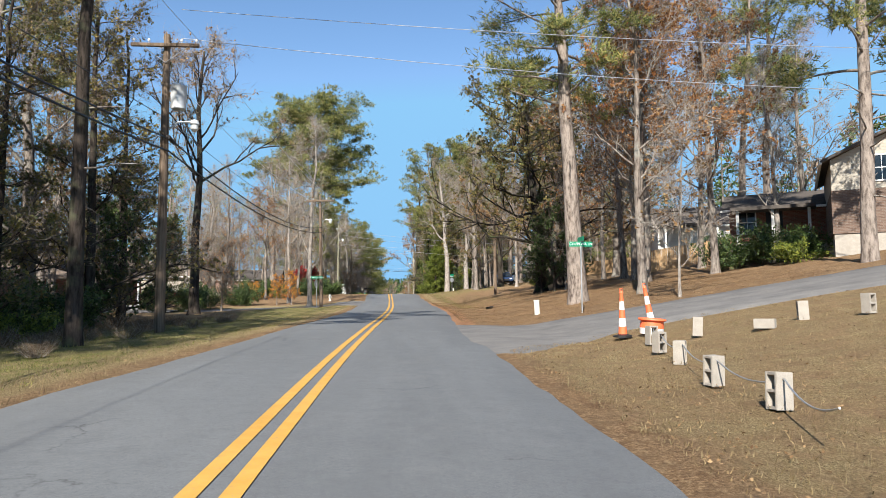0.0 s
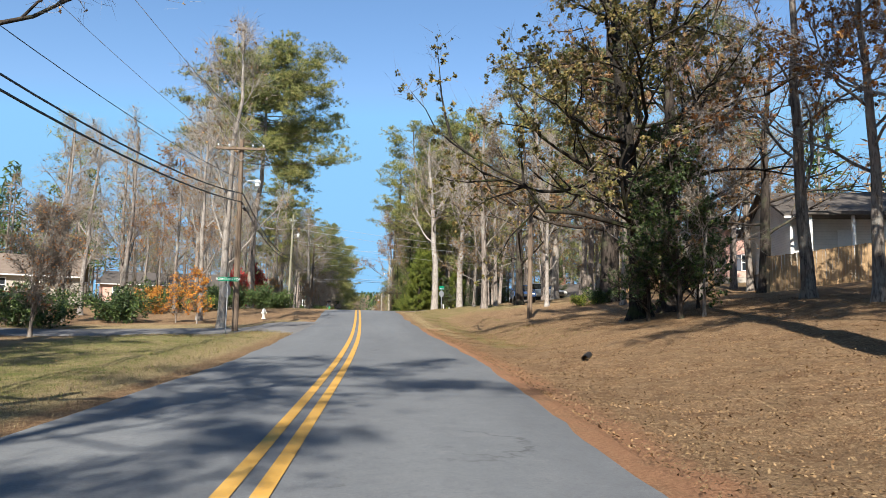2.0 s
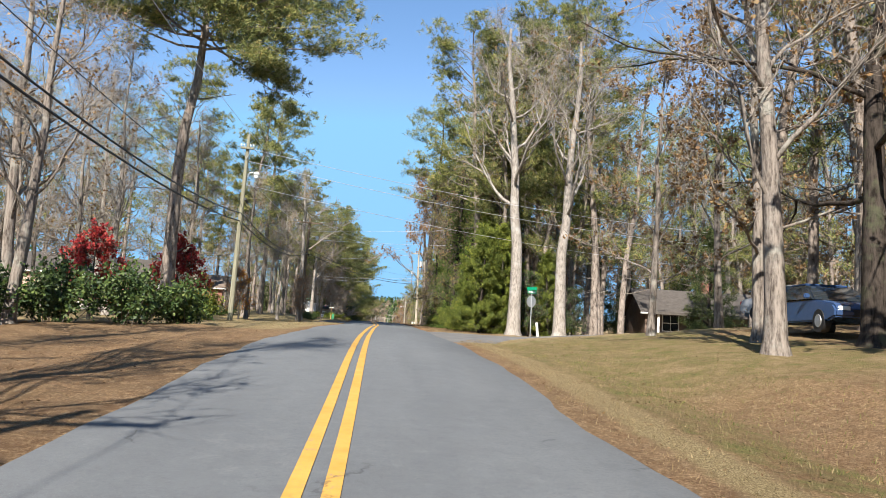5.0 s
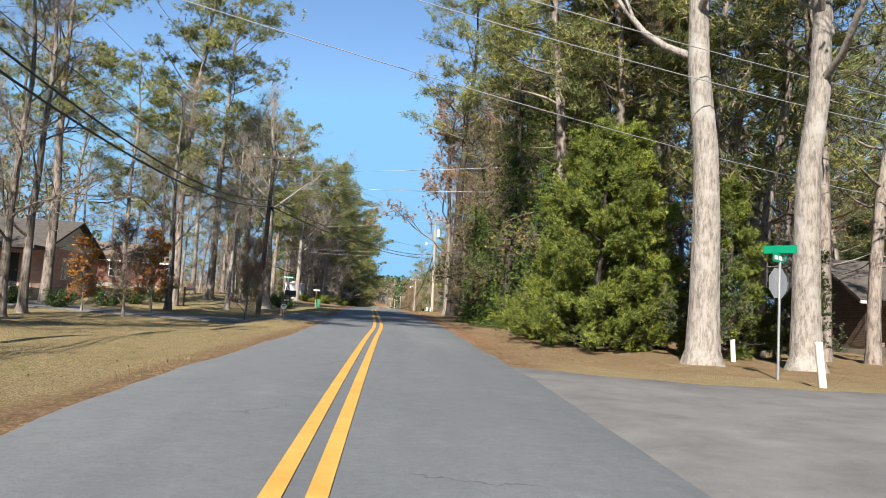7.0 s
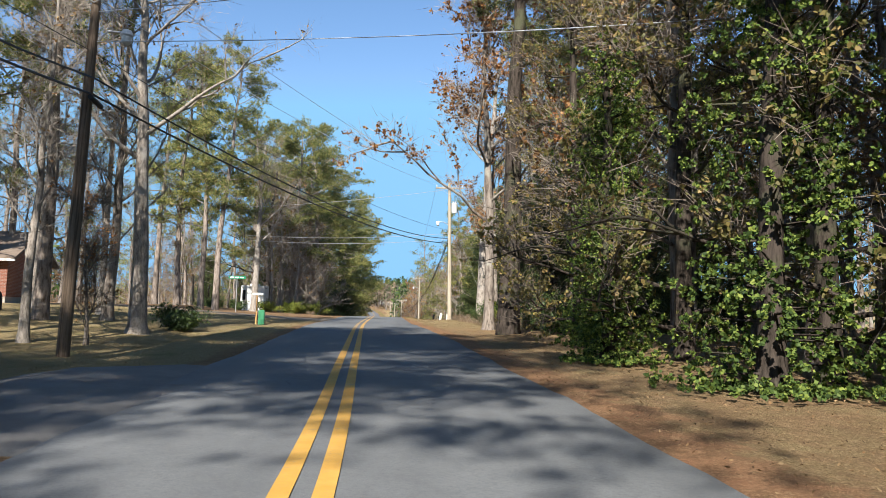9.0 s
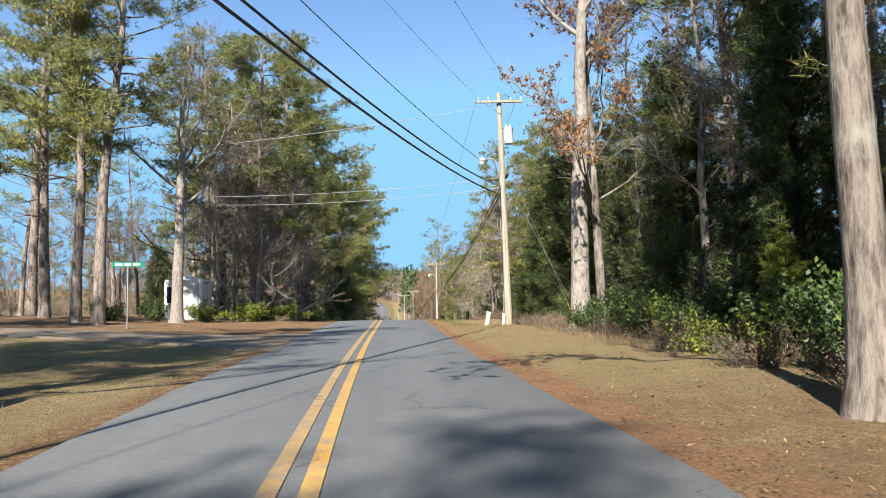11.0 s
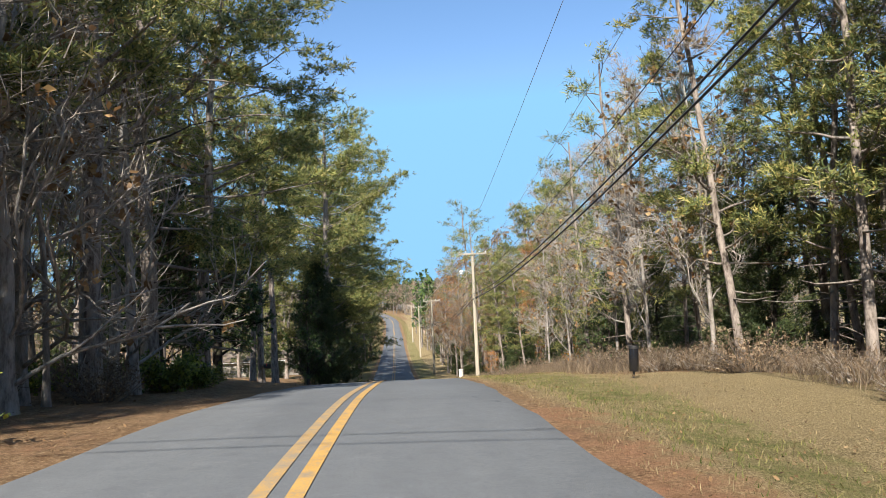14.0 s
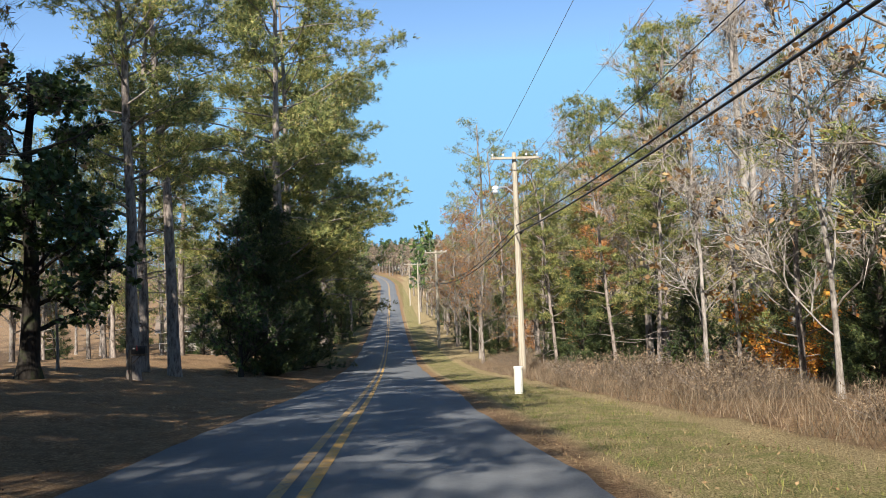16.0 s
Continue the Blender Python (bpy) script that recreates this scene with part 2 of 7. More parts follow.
PALE_BARK = bark("pale_bark", (0.31, 0.275, 0.24), (0.15, 0.128, 0.108), (0.39, 0.365, 0.33), (1, 1, 0.28), 12.0)
GREY_BARK = bark("grey_bark", (0.24, 0.205, 0.175), (0.065, 0.052, 0.044), (0.31, 0.30, 0.26))
DARK_BARK = bark("dark_bark", (0.062, 0.050, 0.042), (0.018, 0.015, 0.012), (0.085, 0.09, 0.055))
# a blacker, mossy copy of dark bark: shade is put into its colour
SHADED_MOSSY_BARK = bark("black_mossy_bark", (0.036, 0.031, 0.026), (0.012, 0.010, 0.008), (0.05, 0.062, 0.024))
PINE_BARK = bark("pine_bark", (0.28, 0.235, 0.20), (0.085, 0.066, 0.055), None, (1, 1, 0.3), 7.0)
TWIG = mottled("twig_bark", (0.13, 0.105, 0.085), (0.24, 0.20, 0.165), 2, 0.95, 0, 0, 20, 0.1)
PALE_TWIG = mottled("pale_twig_bark", (0.25, 0.215, 0.18), (0.40, 0.355, 0.305), 2, 0.95, 0, 0, 20, 0.1)
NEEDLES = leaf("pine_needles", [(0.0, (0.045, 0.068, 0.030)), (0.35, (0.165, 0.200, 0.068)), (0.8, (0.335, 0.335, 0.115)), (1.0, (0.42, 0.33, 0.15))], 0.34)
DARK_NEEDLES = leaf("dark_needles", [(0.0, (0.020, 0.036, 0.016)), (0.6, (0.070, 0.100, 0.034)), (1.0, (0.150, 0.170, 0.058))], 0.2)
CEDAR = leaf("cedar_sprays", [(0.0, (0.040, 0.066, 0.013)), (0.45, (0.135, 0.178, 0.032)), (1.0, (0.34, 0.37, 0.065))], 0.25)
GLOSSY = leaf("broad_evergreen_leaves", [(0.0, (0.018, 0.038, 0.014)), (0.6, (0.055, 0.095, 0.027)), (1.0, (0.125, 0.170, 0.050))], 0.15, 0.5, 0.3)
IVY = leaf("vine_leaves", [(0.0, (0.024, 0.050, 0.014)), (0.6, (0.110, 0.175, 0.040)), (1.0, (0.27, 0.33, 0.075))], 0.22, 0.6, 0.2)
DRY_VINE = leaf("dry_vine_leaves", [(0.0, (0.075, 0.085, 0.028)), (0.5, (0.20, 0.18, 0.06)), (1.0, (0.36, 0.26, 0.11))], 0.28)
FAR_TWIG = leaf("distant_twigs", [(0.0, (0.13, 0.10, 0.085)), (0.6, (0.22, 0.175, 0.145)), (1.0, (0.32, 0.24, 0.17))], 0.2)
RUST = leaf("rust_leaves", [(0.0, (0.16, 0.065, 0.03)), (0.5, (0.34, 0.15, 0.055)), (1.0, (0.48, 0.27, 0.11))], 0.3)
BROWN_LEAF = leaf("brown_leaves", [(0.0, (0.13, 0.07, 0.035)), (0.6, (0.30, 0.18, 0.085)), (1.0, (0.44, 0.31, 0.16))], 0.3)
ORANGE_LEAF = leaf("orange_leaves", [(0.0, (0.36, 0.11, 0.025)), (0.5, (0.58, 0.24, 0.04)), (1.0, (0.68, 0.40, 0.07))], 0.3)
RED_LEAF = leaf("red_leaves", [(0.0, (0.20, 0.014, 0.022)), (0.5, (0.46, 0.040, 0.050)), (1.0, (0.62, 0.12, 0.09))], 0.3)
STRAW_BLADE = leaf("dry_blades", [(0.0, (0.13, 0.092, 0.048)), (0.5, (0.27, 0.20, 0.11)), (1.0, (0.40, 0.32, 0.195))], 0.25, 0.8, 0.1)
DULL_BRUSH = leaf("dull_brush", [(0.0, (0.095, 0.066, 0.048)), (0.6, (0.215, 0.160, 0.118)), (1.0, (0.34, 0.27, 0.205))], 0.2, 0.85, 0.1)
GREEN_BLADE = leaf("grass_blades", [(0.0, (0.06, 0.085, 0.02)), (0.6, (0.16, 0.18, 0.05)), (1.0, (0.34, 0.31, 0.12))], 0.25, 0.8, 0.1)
POLE_WOOD = bark("pole_wood", (0.20, 0.15, 0.11), (0.085, 0.06, 0.042), None, (1, 1, 0.04), 14.0)
NEW_POLE = bark("pale_pole_wood", (0.40, 0.355, 0.28), (0.25, 0.21, 0.155), None, (1, 1, 0.04), 14.0)
GREEN_POLE = bark("greenish_pole_wood", (0.255, 0.245, 0.175), (0.15, 0.14, 0.10), None, (1, 1, 0.04), 14.0)
GALVANISED = mottled("galvanised_steel", (0.42, 0.43, 0.44), (0.55, 0.56, 0.57), 5, 0.45, 0.7, 0.1)
GREY_PAINT = plain("grey_enamel", (0.55, 0.57, 0.58), 0.4)
DARK_METAL = plain("dark_metal", (0.03, 0.03, 0.032), 0.5, 0.3)
RUBBER = plain("black_rubber", (0.012, 0.012, 0.013), 0.6)
CABLE = plain("cable_black", (0.012, 0.012, 0.014), 0.5)
BARE_WIRE = plain("bare_aluminium_wire", (0.55, 0.56, 0.58), 0.4, 0.6)
SIGN_GREEN = plain("sign_green", (0.0, 0.22, 0.11), 0.35)
WHITE = plain("white_paint", (0.78, 0.77, 0.74), 0.5)
CREAM = plain("cream_plastic", (0.72, 0.70, 0.60), 0.5)
ORANGE = plain("safety_orange", (0.85, 0.16, 0.06), 0.5)
SHINGLE = mottled("roof_shingles", (0.075, 0.065, 0.06), (0.13, 0.115, 0.10), 3, 0.95, 0, 0.6, 30, 0.1)
TAN_SHINGLE = mottled("brown_roof_shingles", (0.17, 0.13, 0.10), (0.25, 0.20, 0.16), 3, 0.95, 0, 0.6, 30, 0.1)
SIDING = lined("white_lap_siding", (0.62, 0.60, 0.56), (0.72, 0.70, 0.66), 0.15)
TAN_SIDING = lined("tan_lap_siding", (0.36, 0.325, 0.27), (0.44, 0.40, 0.335), 0.15)
BOARDS = lined("wood_fence_boards", (0.36, 0.23, 0.12), (0.48, 0.32, 0.17), 0.14, 0, 0.85)
RED_BRICK = brickwork("dark_red_brick", (0.20, 0.075, 0.05), (0.28, 0.12, 0.085), (0.30, 0.27, 0.24))
BROWN_BRICK = brickwork("dark_brown_brick", (0.13, 0.085, 0.065), (0.19, 0.13, 0.10), (0.24, 0.21, 0.18))
PINK_BRICK = brickwork("pink_brick", (0.50, 0.27, 0.21), (0.60, 0.36, 0.29), (0.5, 0.46, 0.42))


# ---- the lie of the land ----
def glide(knots):
    """A smooth curve through knots (s, v)."""
    s, v = np.array(knots, float).T
    d = np.diff(v) / np.diff(s)
    m = np.concatenate([[d[0]], (d[1:] * np.diff(s)[:-1] + d[:-1] * np.diff(s)[1:]) / (s[2:] - s[:-2]), [d[-1]]])

    def at(q):
        q = np.clip(np.asarray(q, float), s[0], s[-1])
        i = np.clip(np.searchsorted(s, q) - 1, 0, len(s) - 2)
        h = s[i + 1] - s[i]
        u = (q - s[i]) / h
        return ((2 * u**3 - 3 * u**2 + 1) * v[i] + (u**3 - 2 * u**2 + u) * h * m[i]
                + (3 * u**2 - 2 * u**3) * v[i + 1] + (u**3 - u**2) * h * m[i + 1])
    return at


road_z = glide([(-300, -8), (-80, -2.0), (-30, -0.7), (0, 0), (13, 0.43), (26, 0.80), (39, 1.2), (52, 1.70), (62, 2.12), (72, 2.70), (81, 3.30),
                (97, 3.82), (110, 4.1), (119, 4.25), (133, 4.6), (146, 4.88), (161, 5.02), (173, 5.13), (181, 5.25), (187, 5.27),
                (192, 5.17), (198, 4.86), (205, 4.40), (215, 3.5), (230, 2.0), (259, -0.5), (297, -1.7), (364, -0.9), (439, 1.7),
                (560, 8.5), (700, 15), (1400, 30)])
road_x = glide([(-300, -1.9), (-20, -1.65), (7, -1.57), (20, -1.40), (27, -1.20), (31, -1.02), (45, -0.45), (52, -0.30), (64, -0.24), (90, -0.39), (110, -0.35),
                (122, -0.30), (132, -0.55), (155, -1.09), (168, -1.18), (188, -1.16), (212, -1.08), (260, -1.75), (342, -3.0), (440, -4.6), (520, -7.5), (600, -19), (700, -48), (1400, -300)])
half_left = glide([(-300, 3.1), (9, 3.16), (41, 2.68), (52, 2.62), (97, 2.55), (123, 2.35), (180, 2.52), (260, 2.75), (1400, 2.75)])
half_right = glide([(-300, 3.2), (20, 3.4), (39, 3.6), (54, 3.4), (100, 3.2), (123, 3.25), (180, 2.95), (211, 2.87), (260, 2.8), (1400, 2.8)])


def ease(a, b, v):
    u = np.clip((np.asarray(v, float) - a) / (b - a), 0, 1)
    return u * u * (3 - 2 * u)


def side(x, y):
    """Height of the land beside the road over the road."""
    x, y = np.asarray(x, float), np.asarray(y, float)
    r = np.clip(0.17 * (x - 4.5), 0, 4.8) * ease(-10, 14, y) * (1 - 0.30 * ease(50, 75, y)) * (1 - ease(92, 104, y))
    r = r + 0.03 * np.clip(x - 9, 0, 30) * ease(185, 215, y)
    lf = -0.03 * np.clip(-x - 6.5, 0, 10) * (1 - ease(90, 120, y)) + 0.055 * np.clip(-x - 5.5, 0, 12) * ease(130, 150, y) * (1 - ease(195, 215, y))
    lf = lf + 0.12 * np.clip(-x - 5.0, 0, 12) * ease(195, 215, y) * (1 - ease(262, 285, y))
    lf = lf - 0.32 * ease(-4.6, -6.4, x) * ease(52, 60, y) * (1 - ease(80, 92, y))
    lf = lf - 0.40 * ease(-4.6, -7.0, x) * ease(106, 122, y) * (1 - ease(142, 154, y))
    ditch = -0.28 * np.exp(-((x - road_x(y) - 6.2) / 1.0) ** 2) * ease(44, 52, y) * (1 - ease(76, 88, y))
    verge = -0.30 * ease(3.3, 5.2, x - road_x(y)) * ease(174, 183, y) * (1 - ease(187, 196, y))
    far = 0.02 * np.clip(np.abs(x) - 40, 0, 400) * ease(300, 500, y)
    return r + lf + ditch + verge + far


def gz(x, y):
    return float(road_z(y) + side(x, y))


def wobble(x, y):
    return 0.05 * np.sin(1.3 * x + 0.7 * y) * np.sin(0.9 * y - 0.6 * x) + 0.03 * np.sin(3.1 * x + 1.9) * np.sin(2.7 * y)


# side streets and drives: name, material, line of points, width
STREETS = [
    ("side_street", OLD_ASPHALT, [(-0.6, 21.8), (6, 22.6), (12, 22.0), (24, 20.0), (60, 16)], 6.6, "worn grey side street climbing away from the road"),
    ("side_street", OLD_ASPHALT, [(0.6, 62.2), (-6, 62.6), (-14, 63.2), (-40, 66), (-90, 70)], 5.0, "pale worn side street leading between lawns"),
    ("side_street", OLD_ASPHALT, [(-0.6, 98.2), (5, 99.0), (12, 100.0), (30, 101), (80, 103)], 8.0, "patched pale asphalt side street"),
    ("driveway", OLD_ASPHALT, [(-0.6, 126.5), (-7, 127.0), (-16, 130), (-34, 138)], 3.4, "pale asphalt driveway over a lawn"),
    ("side_street", STREWN, [(-0.4, 166.9), (-7, 167.5), (-14, 168.0), (-50, 170)], 4.4, "worn side street strewn with pine straw"),
]


def seg_near(px, py, pts):
    """Distance from points to a line of points, and how far along."""
    best = np.full(np.shape(px), 1e9)
    for (ax, ay), (bx, by) in zip(pts[:-1], pts[1:]):
        dx, dy = bx - ax, by - ay
        u = np.clip(((px - ax) * dx + (py - ay) * dy) / (dx * dx + dy * dy), 0, 1)
        best = np.minimum(best, np.hypot(px - ax - u * dx, py - ay - u * dy))
    return best


def mesh_of(name, verts, faces, mat, smooth=False):
    me = bpy.data.meshes.new(name)
    me.from_pydata([tuple(v) for v in verts], [], faces)
    for m in (mat if isinstance(mat, (list, tuple)) else [mat]):
        me.materials.append(m)
    if smooth:
        me.polygons.foreach_set("use_smooth", [True] * len(me.polygons))
    me.update()
    return me


def grid_faces(nx, ny):
    i = np.arange(nx - 1)[None, :] + nx * np.arange(ny - 1)[:, None]
    return np.stack([i, i + 1, i + nx + 1, i + nx], -1).reshape(-1, 4).tolist()


def build_ground():
    xs = np.concatenate([-np.geomspace(900, 30, 22), np.arange(-28, -12, 1.5), np.arange(-12, 14, 0.5), np.arange(14, 40, 1.6), np.geomspace(42, 900, 22)])
    ys = np.concatenate([-np.geomspace(300, 12, 12), np.arange(-10, 262, 0.9), np.arange(262, 420, 4), np.geomspace(425, 2600, 26)])
    X, Y = np.meshgrid(xs, ys)
    Xr = X + road_x(Y)                      # the sheet follows the road's line
    Z = road_z(Y) + side(Xr, Y)
    off = np.maximum(X - half_right(Y), -half_left(Y) - X)
    flare = 1 + 1.2 * np.exp(-np.maximum(0, off) / 1.7)
    paved = np.full(np.shape(X), 1e9)
    for s in STREETS:
        paved = np.where(X * s[2][1][0] > 0, np.minimum(paved, seg_near(Xr, Y, s[2]) - s[3] / 2 * flare), paved)
    free = np.minimum(off, paved)
    Z = Z + wobble(Xr, Y) * ease(0.2, 1.6, free) - 0.055 * (1 - ease(-0.6, 0.0, free)) - 0.045
    Z = np.where(np.abs(X) > 120, Z + 0.03 * (np.abs(X) - 120) * 0.4, Z)
    verts = np.stack([Xr, Y, Z], -1).reshape(-1, 3)
    me = mesh_of("ground", verts, grid_faces(len(xs), len(ys)), GROUND, True)
    # zones: straw, green, clay
    x, y = Xr.ravel(), Y.ravel()
    o = off.ravel()
    right, left = (x > 0), (x < 0)
    straw = np.where(right, 0.85 * ease(20, 26, y) * (1 - ease(52, 62, y)) + 0.55 * ease(100, 108, y) * (1 - ease(150, 160, y)), 0)
    straw = np.where(right & (y < 20), 0.5, straw)
    straw = np.where(right & (o > 1.2) & (y > 48) & (y < 90), 0.55 + 0.3 * (1 - ease(66, 80, y)) + 0.12 * ease(2.2, 3.8, o) * (1 - ease(66, 80, y)), straw)
    straw = np.where(left, 0.75 * ease(66, 72, y) * (1 - ease(88, 98, y)) + 0.85 * ease(166, 174, y), straw)
    straw = np.where(left & (o > 7) & (y < 62), 0.55, straw)
    straw = np.where(right & (o > 7.5 - 4.2 * ease(194, 204, y)) & (y > 150) & (y < 262), 0.8, straw)
    straw = np.maximum(straw, 0.75 * (1 - ease(0.2, 0.9, o)))
    green = np.where(left & (y < 60), 0.52 * ease(0.8, 1.6, o) * (1 - ease(6, 10, o)), 0)
    green = np.where(right & (o > 0.6) & (o < 2.8) & (y > 184), 0.50, green)
    green = np.where(left & (o > 0.8) & (y > 98) & (y < 166), 0.36, green)
    green = np.where((o > 0.5) & (o < 3.2) & (y > 262), 0.5, green)
    green = np.where(right & (o > 1.2) & (o < 9) & (y > 50) & (y < 92), 0.46 * np.maximum(1 - ease(2.2, 3.8, o), ease(70, 80, y)), green)
    clay = np.where(right & (y > 28) & (y < 64), 0.62 * (1 - ease(0.5, 1.3, o)), 0)
    clay = np.where(right & (y > 112) & (y < 190), 0.5 * (1 - ease(0.4, 1.6, o)), clay)
    clay = np.where(left & (y > 168) & (y < 196), 0.35, clay)
    att = me.color_attributes.new("zone", "FLOAT_COLOR", "POINT")
    att.data.foreach_set("color", np.stack([straw, green, clay, np.ones_like(clay)], -1).astype(np.float32).ravel())
    tagged(new("ground", me), "lawns, pine straw and dry grass beside a road", "ground", kind="structure")


def build_road():
    ys = np.concatenate([np.arange(-120, -10, 5), np.arange(-10, 300, 0.6), np.arange(300, 1300, 6)])
    across = np.array([-1.0, -0.96, -0.5, 0.0, 0.5, 0.96, 1.0])
    rng = np.random.default_rng(5)
    ragged = np.cumsum(rng.normal(0, 0.03, (2, len(ys))), 1)
    ragged -= np.stack([np.convolve(np.pad(r, 20, "edge"), np.ones(41) / 41, "valid") for r in ragged])
    rows = []
    for k, y in enumerate(ys):
        w = np.where(across < 0, half_left(y), half_right(y)) * across
        w[0] += ragged[0, k]
        w[1] += ragged[0, k]
        w[-2] += ragged[1, k]
        w[-1] += ragged[1, k]
        z = road_z(y) - 0.03 * across**2
        z[0] -= 0.09
        z[-1] -= 0.09
        rows.append(np.stack([road_x(y) + w, np.full(7, y), z], -1))
    me = mesh_of("road", np.concatenate(rows), grid_faces(7, len(ys)), ASPHALT, True)
    tagged(new("road", me), "worn grey two-lane asphalt road", "road", kind="structure")
    shift = glide([(-60, 0.08), (7, 0.10), (25, 0.18), (40, 0.06), (52, 0.0), (90, 0.02), (122, 0.10), (155, 0.10), (168, 0.10), (180, 0.15), (196, 0.04), (300, 0), (900, 0)])
    for off, y0, y1, mat, lab in ((-0.14, -60, 146, YELLOW, "yellow centre line, slightly worn"), (-0.14, 146, 900, FADED_YELLOW, "badly worn yellow centre line"),
                                  (0.14, -60, 146, YELLOW, "yellow centre line, slightly worn"), (0.14, 146, 900, WORN_YELLOW, "worn yellow centre line")):
        yy = np.concatenate([np.arange(-60, 300, 1.2), np.arange(300, 900, 8)])
        yy = np.unique(np.clip(yy, y0, y1))
        v = np.concatenate([np.stack([road_x(yy) + shift(yy) + off + e, yy, road_z(yy) + 0.009], -1)[:, None] for e in (-0.07, 0.07)], 1).reshape(-1, 3)
        tagged(new("centre_line", mesh_of("centre_line", v, grid_faces(2, len(yy)), mat)), lab, "road marking", kind="structure")


def build_streets():
    for name, mat, pts, width, lab in STREETS:
        p = []
        for (ax, ay), (bx, by) in zip(pts[:-1], pts[1:]):
            n = max(2, int(math.hypot(bx - ax, by - ay) / 0.7))
            p += [(ax + (bx - ax) * k / n, ay + (by - ay) * k / n) for k in range(n)]
        p.append(pts[-1])
        p = np.array(p)
        d = np.gradient(p, axis=0)
        d /= np.linalg.norm(d, axis=1, keepdims=True)
        nrm = np.stack([-d[:, 1], d[:, 0]], -1)
        verts = []
        for k in range(len(p)):
            out = abs(p[k, 0] - road_x(p[k, 1])) - half_right(p[k, 1])
            flare = 1 + 1.2 * math.exp(-max(0, out) / 1.7)
            for a in (-1, -0.93 + 0.03 * math.sin(1.7 * k), -0.5, 0, 0.5, 0.93 + 0.03 * math.sin(2.3 * k), 1):
                q = p[k] + nrm[k] * a * width / 2 * flare
                off = q[0] - road_x(q[1])
                deep = -0.05 if -half_left(q[1]) + 0.1 < off < half_right(q[1]) - 0.1 else -0.004
                verts.append((q[0], q[1], float(road_z(q[1]) + side(q[0], q[1])) + (deep if abs(a) < 1 else -0.12)))
        tagged(new(name, mesh_of(name, verts, grid_faces(7, len(p)), mat, True)), lab, "street" if name == "side_street" else "driveway", kind="structure")


build_ground()
build_road()
build_streets()


# ---- helpers for things ----
def part(name, data, parent, label=""):
    """One mesh object under a thing or a part."""
    ob = new(name, data)
    ob.parent = parent
    if label:
        tagged(ob, label)
    return ob


def thing(name, m, label, category, group="", kind=""):
    ob = new(name)
    ob.matrix_world = m
    return tagged(ob, label, category, group, kind)


class Shape:
    """Gathers boxes, rods and plates into one mesh."""

    def __init__(self):
        self.v, self.f = [], []

    def add(self, verts, faces):
        k = len(self.v)
        self.v += [tuple(map(float, p)) for p in verts]
        self.f += [tuple(k + i for i in q) for q in faces]
        return self

    def box(self, lo, hi, bevel=0.0, m=None):
        bm = bmesh.new()
        bmesh.ops.create_cube(bm, size=1)
        for v in bm.verts:
            v.co = Vector([(a + b) / 2 + (b - a) * c for a, b, c in zip(lo, hi, v.co)])
        if bevel:
            bmesh.ops.bevel(bm, geom=bm.edges[:], offset=bevel, segments=2, affect="EDGES", clamp_overlap=True)
        if m is not None:
            bm.transform(m)
        bm.verts.index_update()
        self.add([v.co for v in bm.verts], [[v.index for v in f.verts] for f in bm.faces])
        bm.free()
        return self

    def rod(self, a, b, r0, r1=None, n=10, caps=True):
        return self.tube([a, b], [r0, r0 if r1 is None else r1], n, caps)

    def tube(self, pts, radii, n=8, caps=True):
        pts = [Vector(p) for p in pts]
        rings = []
        for k, p in enumerate(pts):
            d = (pts[min(k + 1, len(pts) - 1)] - pts[max(k - 1, 0)]).normalized()
            u = d.orthogonal().normalized()
            if k and abs(d.z) > 0.99:
                u = Vector((1, 0, 0))
            elif abs(d.z) > 0.99:
                u = Vector((1, 0, 0))
            u = (u - d * u.dot(d)).normalized()
            w = d.cross(u)
            rings.append([p + (u * math.cos(t) + w * math.sin(t)) * radii[k] for t in np.arange(n) * 2 * math.pi / n])
        verts = [p for r in rings for p in r]
        faces = [[k * n + i, k * n + (i + 1) % n, (k + 1) * n + (i + 1) % n, (k + 1) * n + i] for k in range(len(pts) - 1) for i in range(n)]
        if caps:
            faces += [list(range(n))[::-1], [(len(pts) - 1) * n + i for i in range(n)]]
        return self.add(verts, faces)

    def lathe(self, profile, n=20, at=(0, 0, 0)):
        """profile: (radius, height) from bottom to top."""
        verts = [(at[0] + r * math.cos(t), at[1] + r * math.sin(t), at[2] + z) for r, z in profile for t in np.arange(n) * 2 * math.pi / n]
        faces = [[k * n + i, k * n + (i + 1) % n, (k + 1) * n + (i + 1) % n, (k + 1) * n + i] for k in range(len(profile) - 1) for i in range(n)]
        faces += [list(range(n))[::-1], [(len(profile) - 1) * n + i for i in range(n)]]
        return self.add(verts, faces)

    def mesh(self, name, mat, smooth=False):
        me = mesh_of(name, self.v, self.f, mat, False)
        if smooth:
            me.shade_smooth()
            me.set_sharp_from_angle(angle=radians(40))
        return me


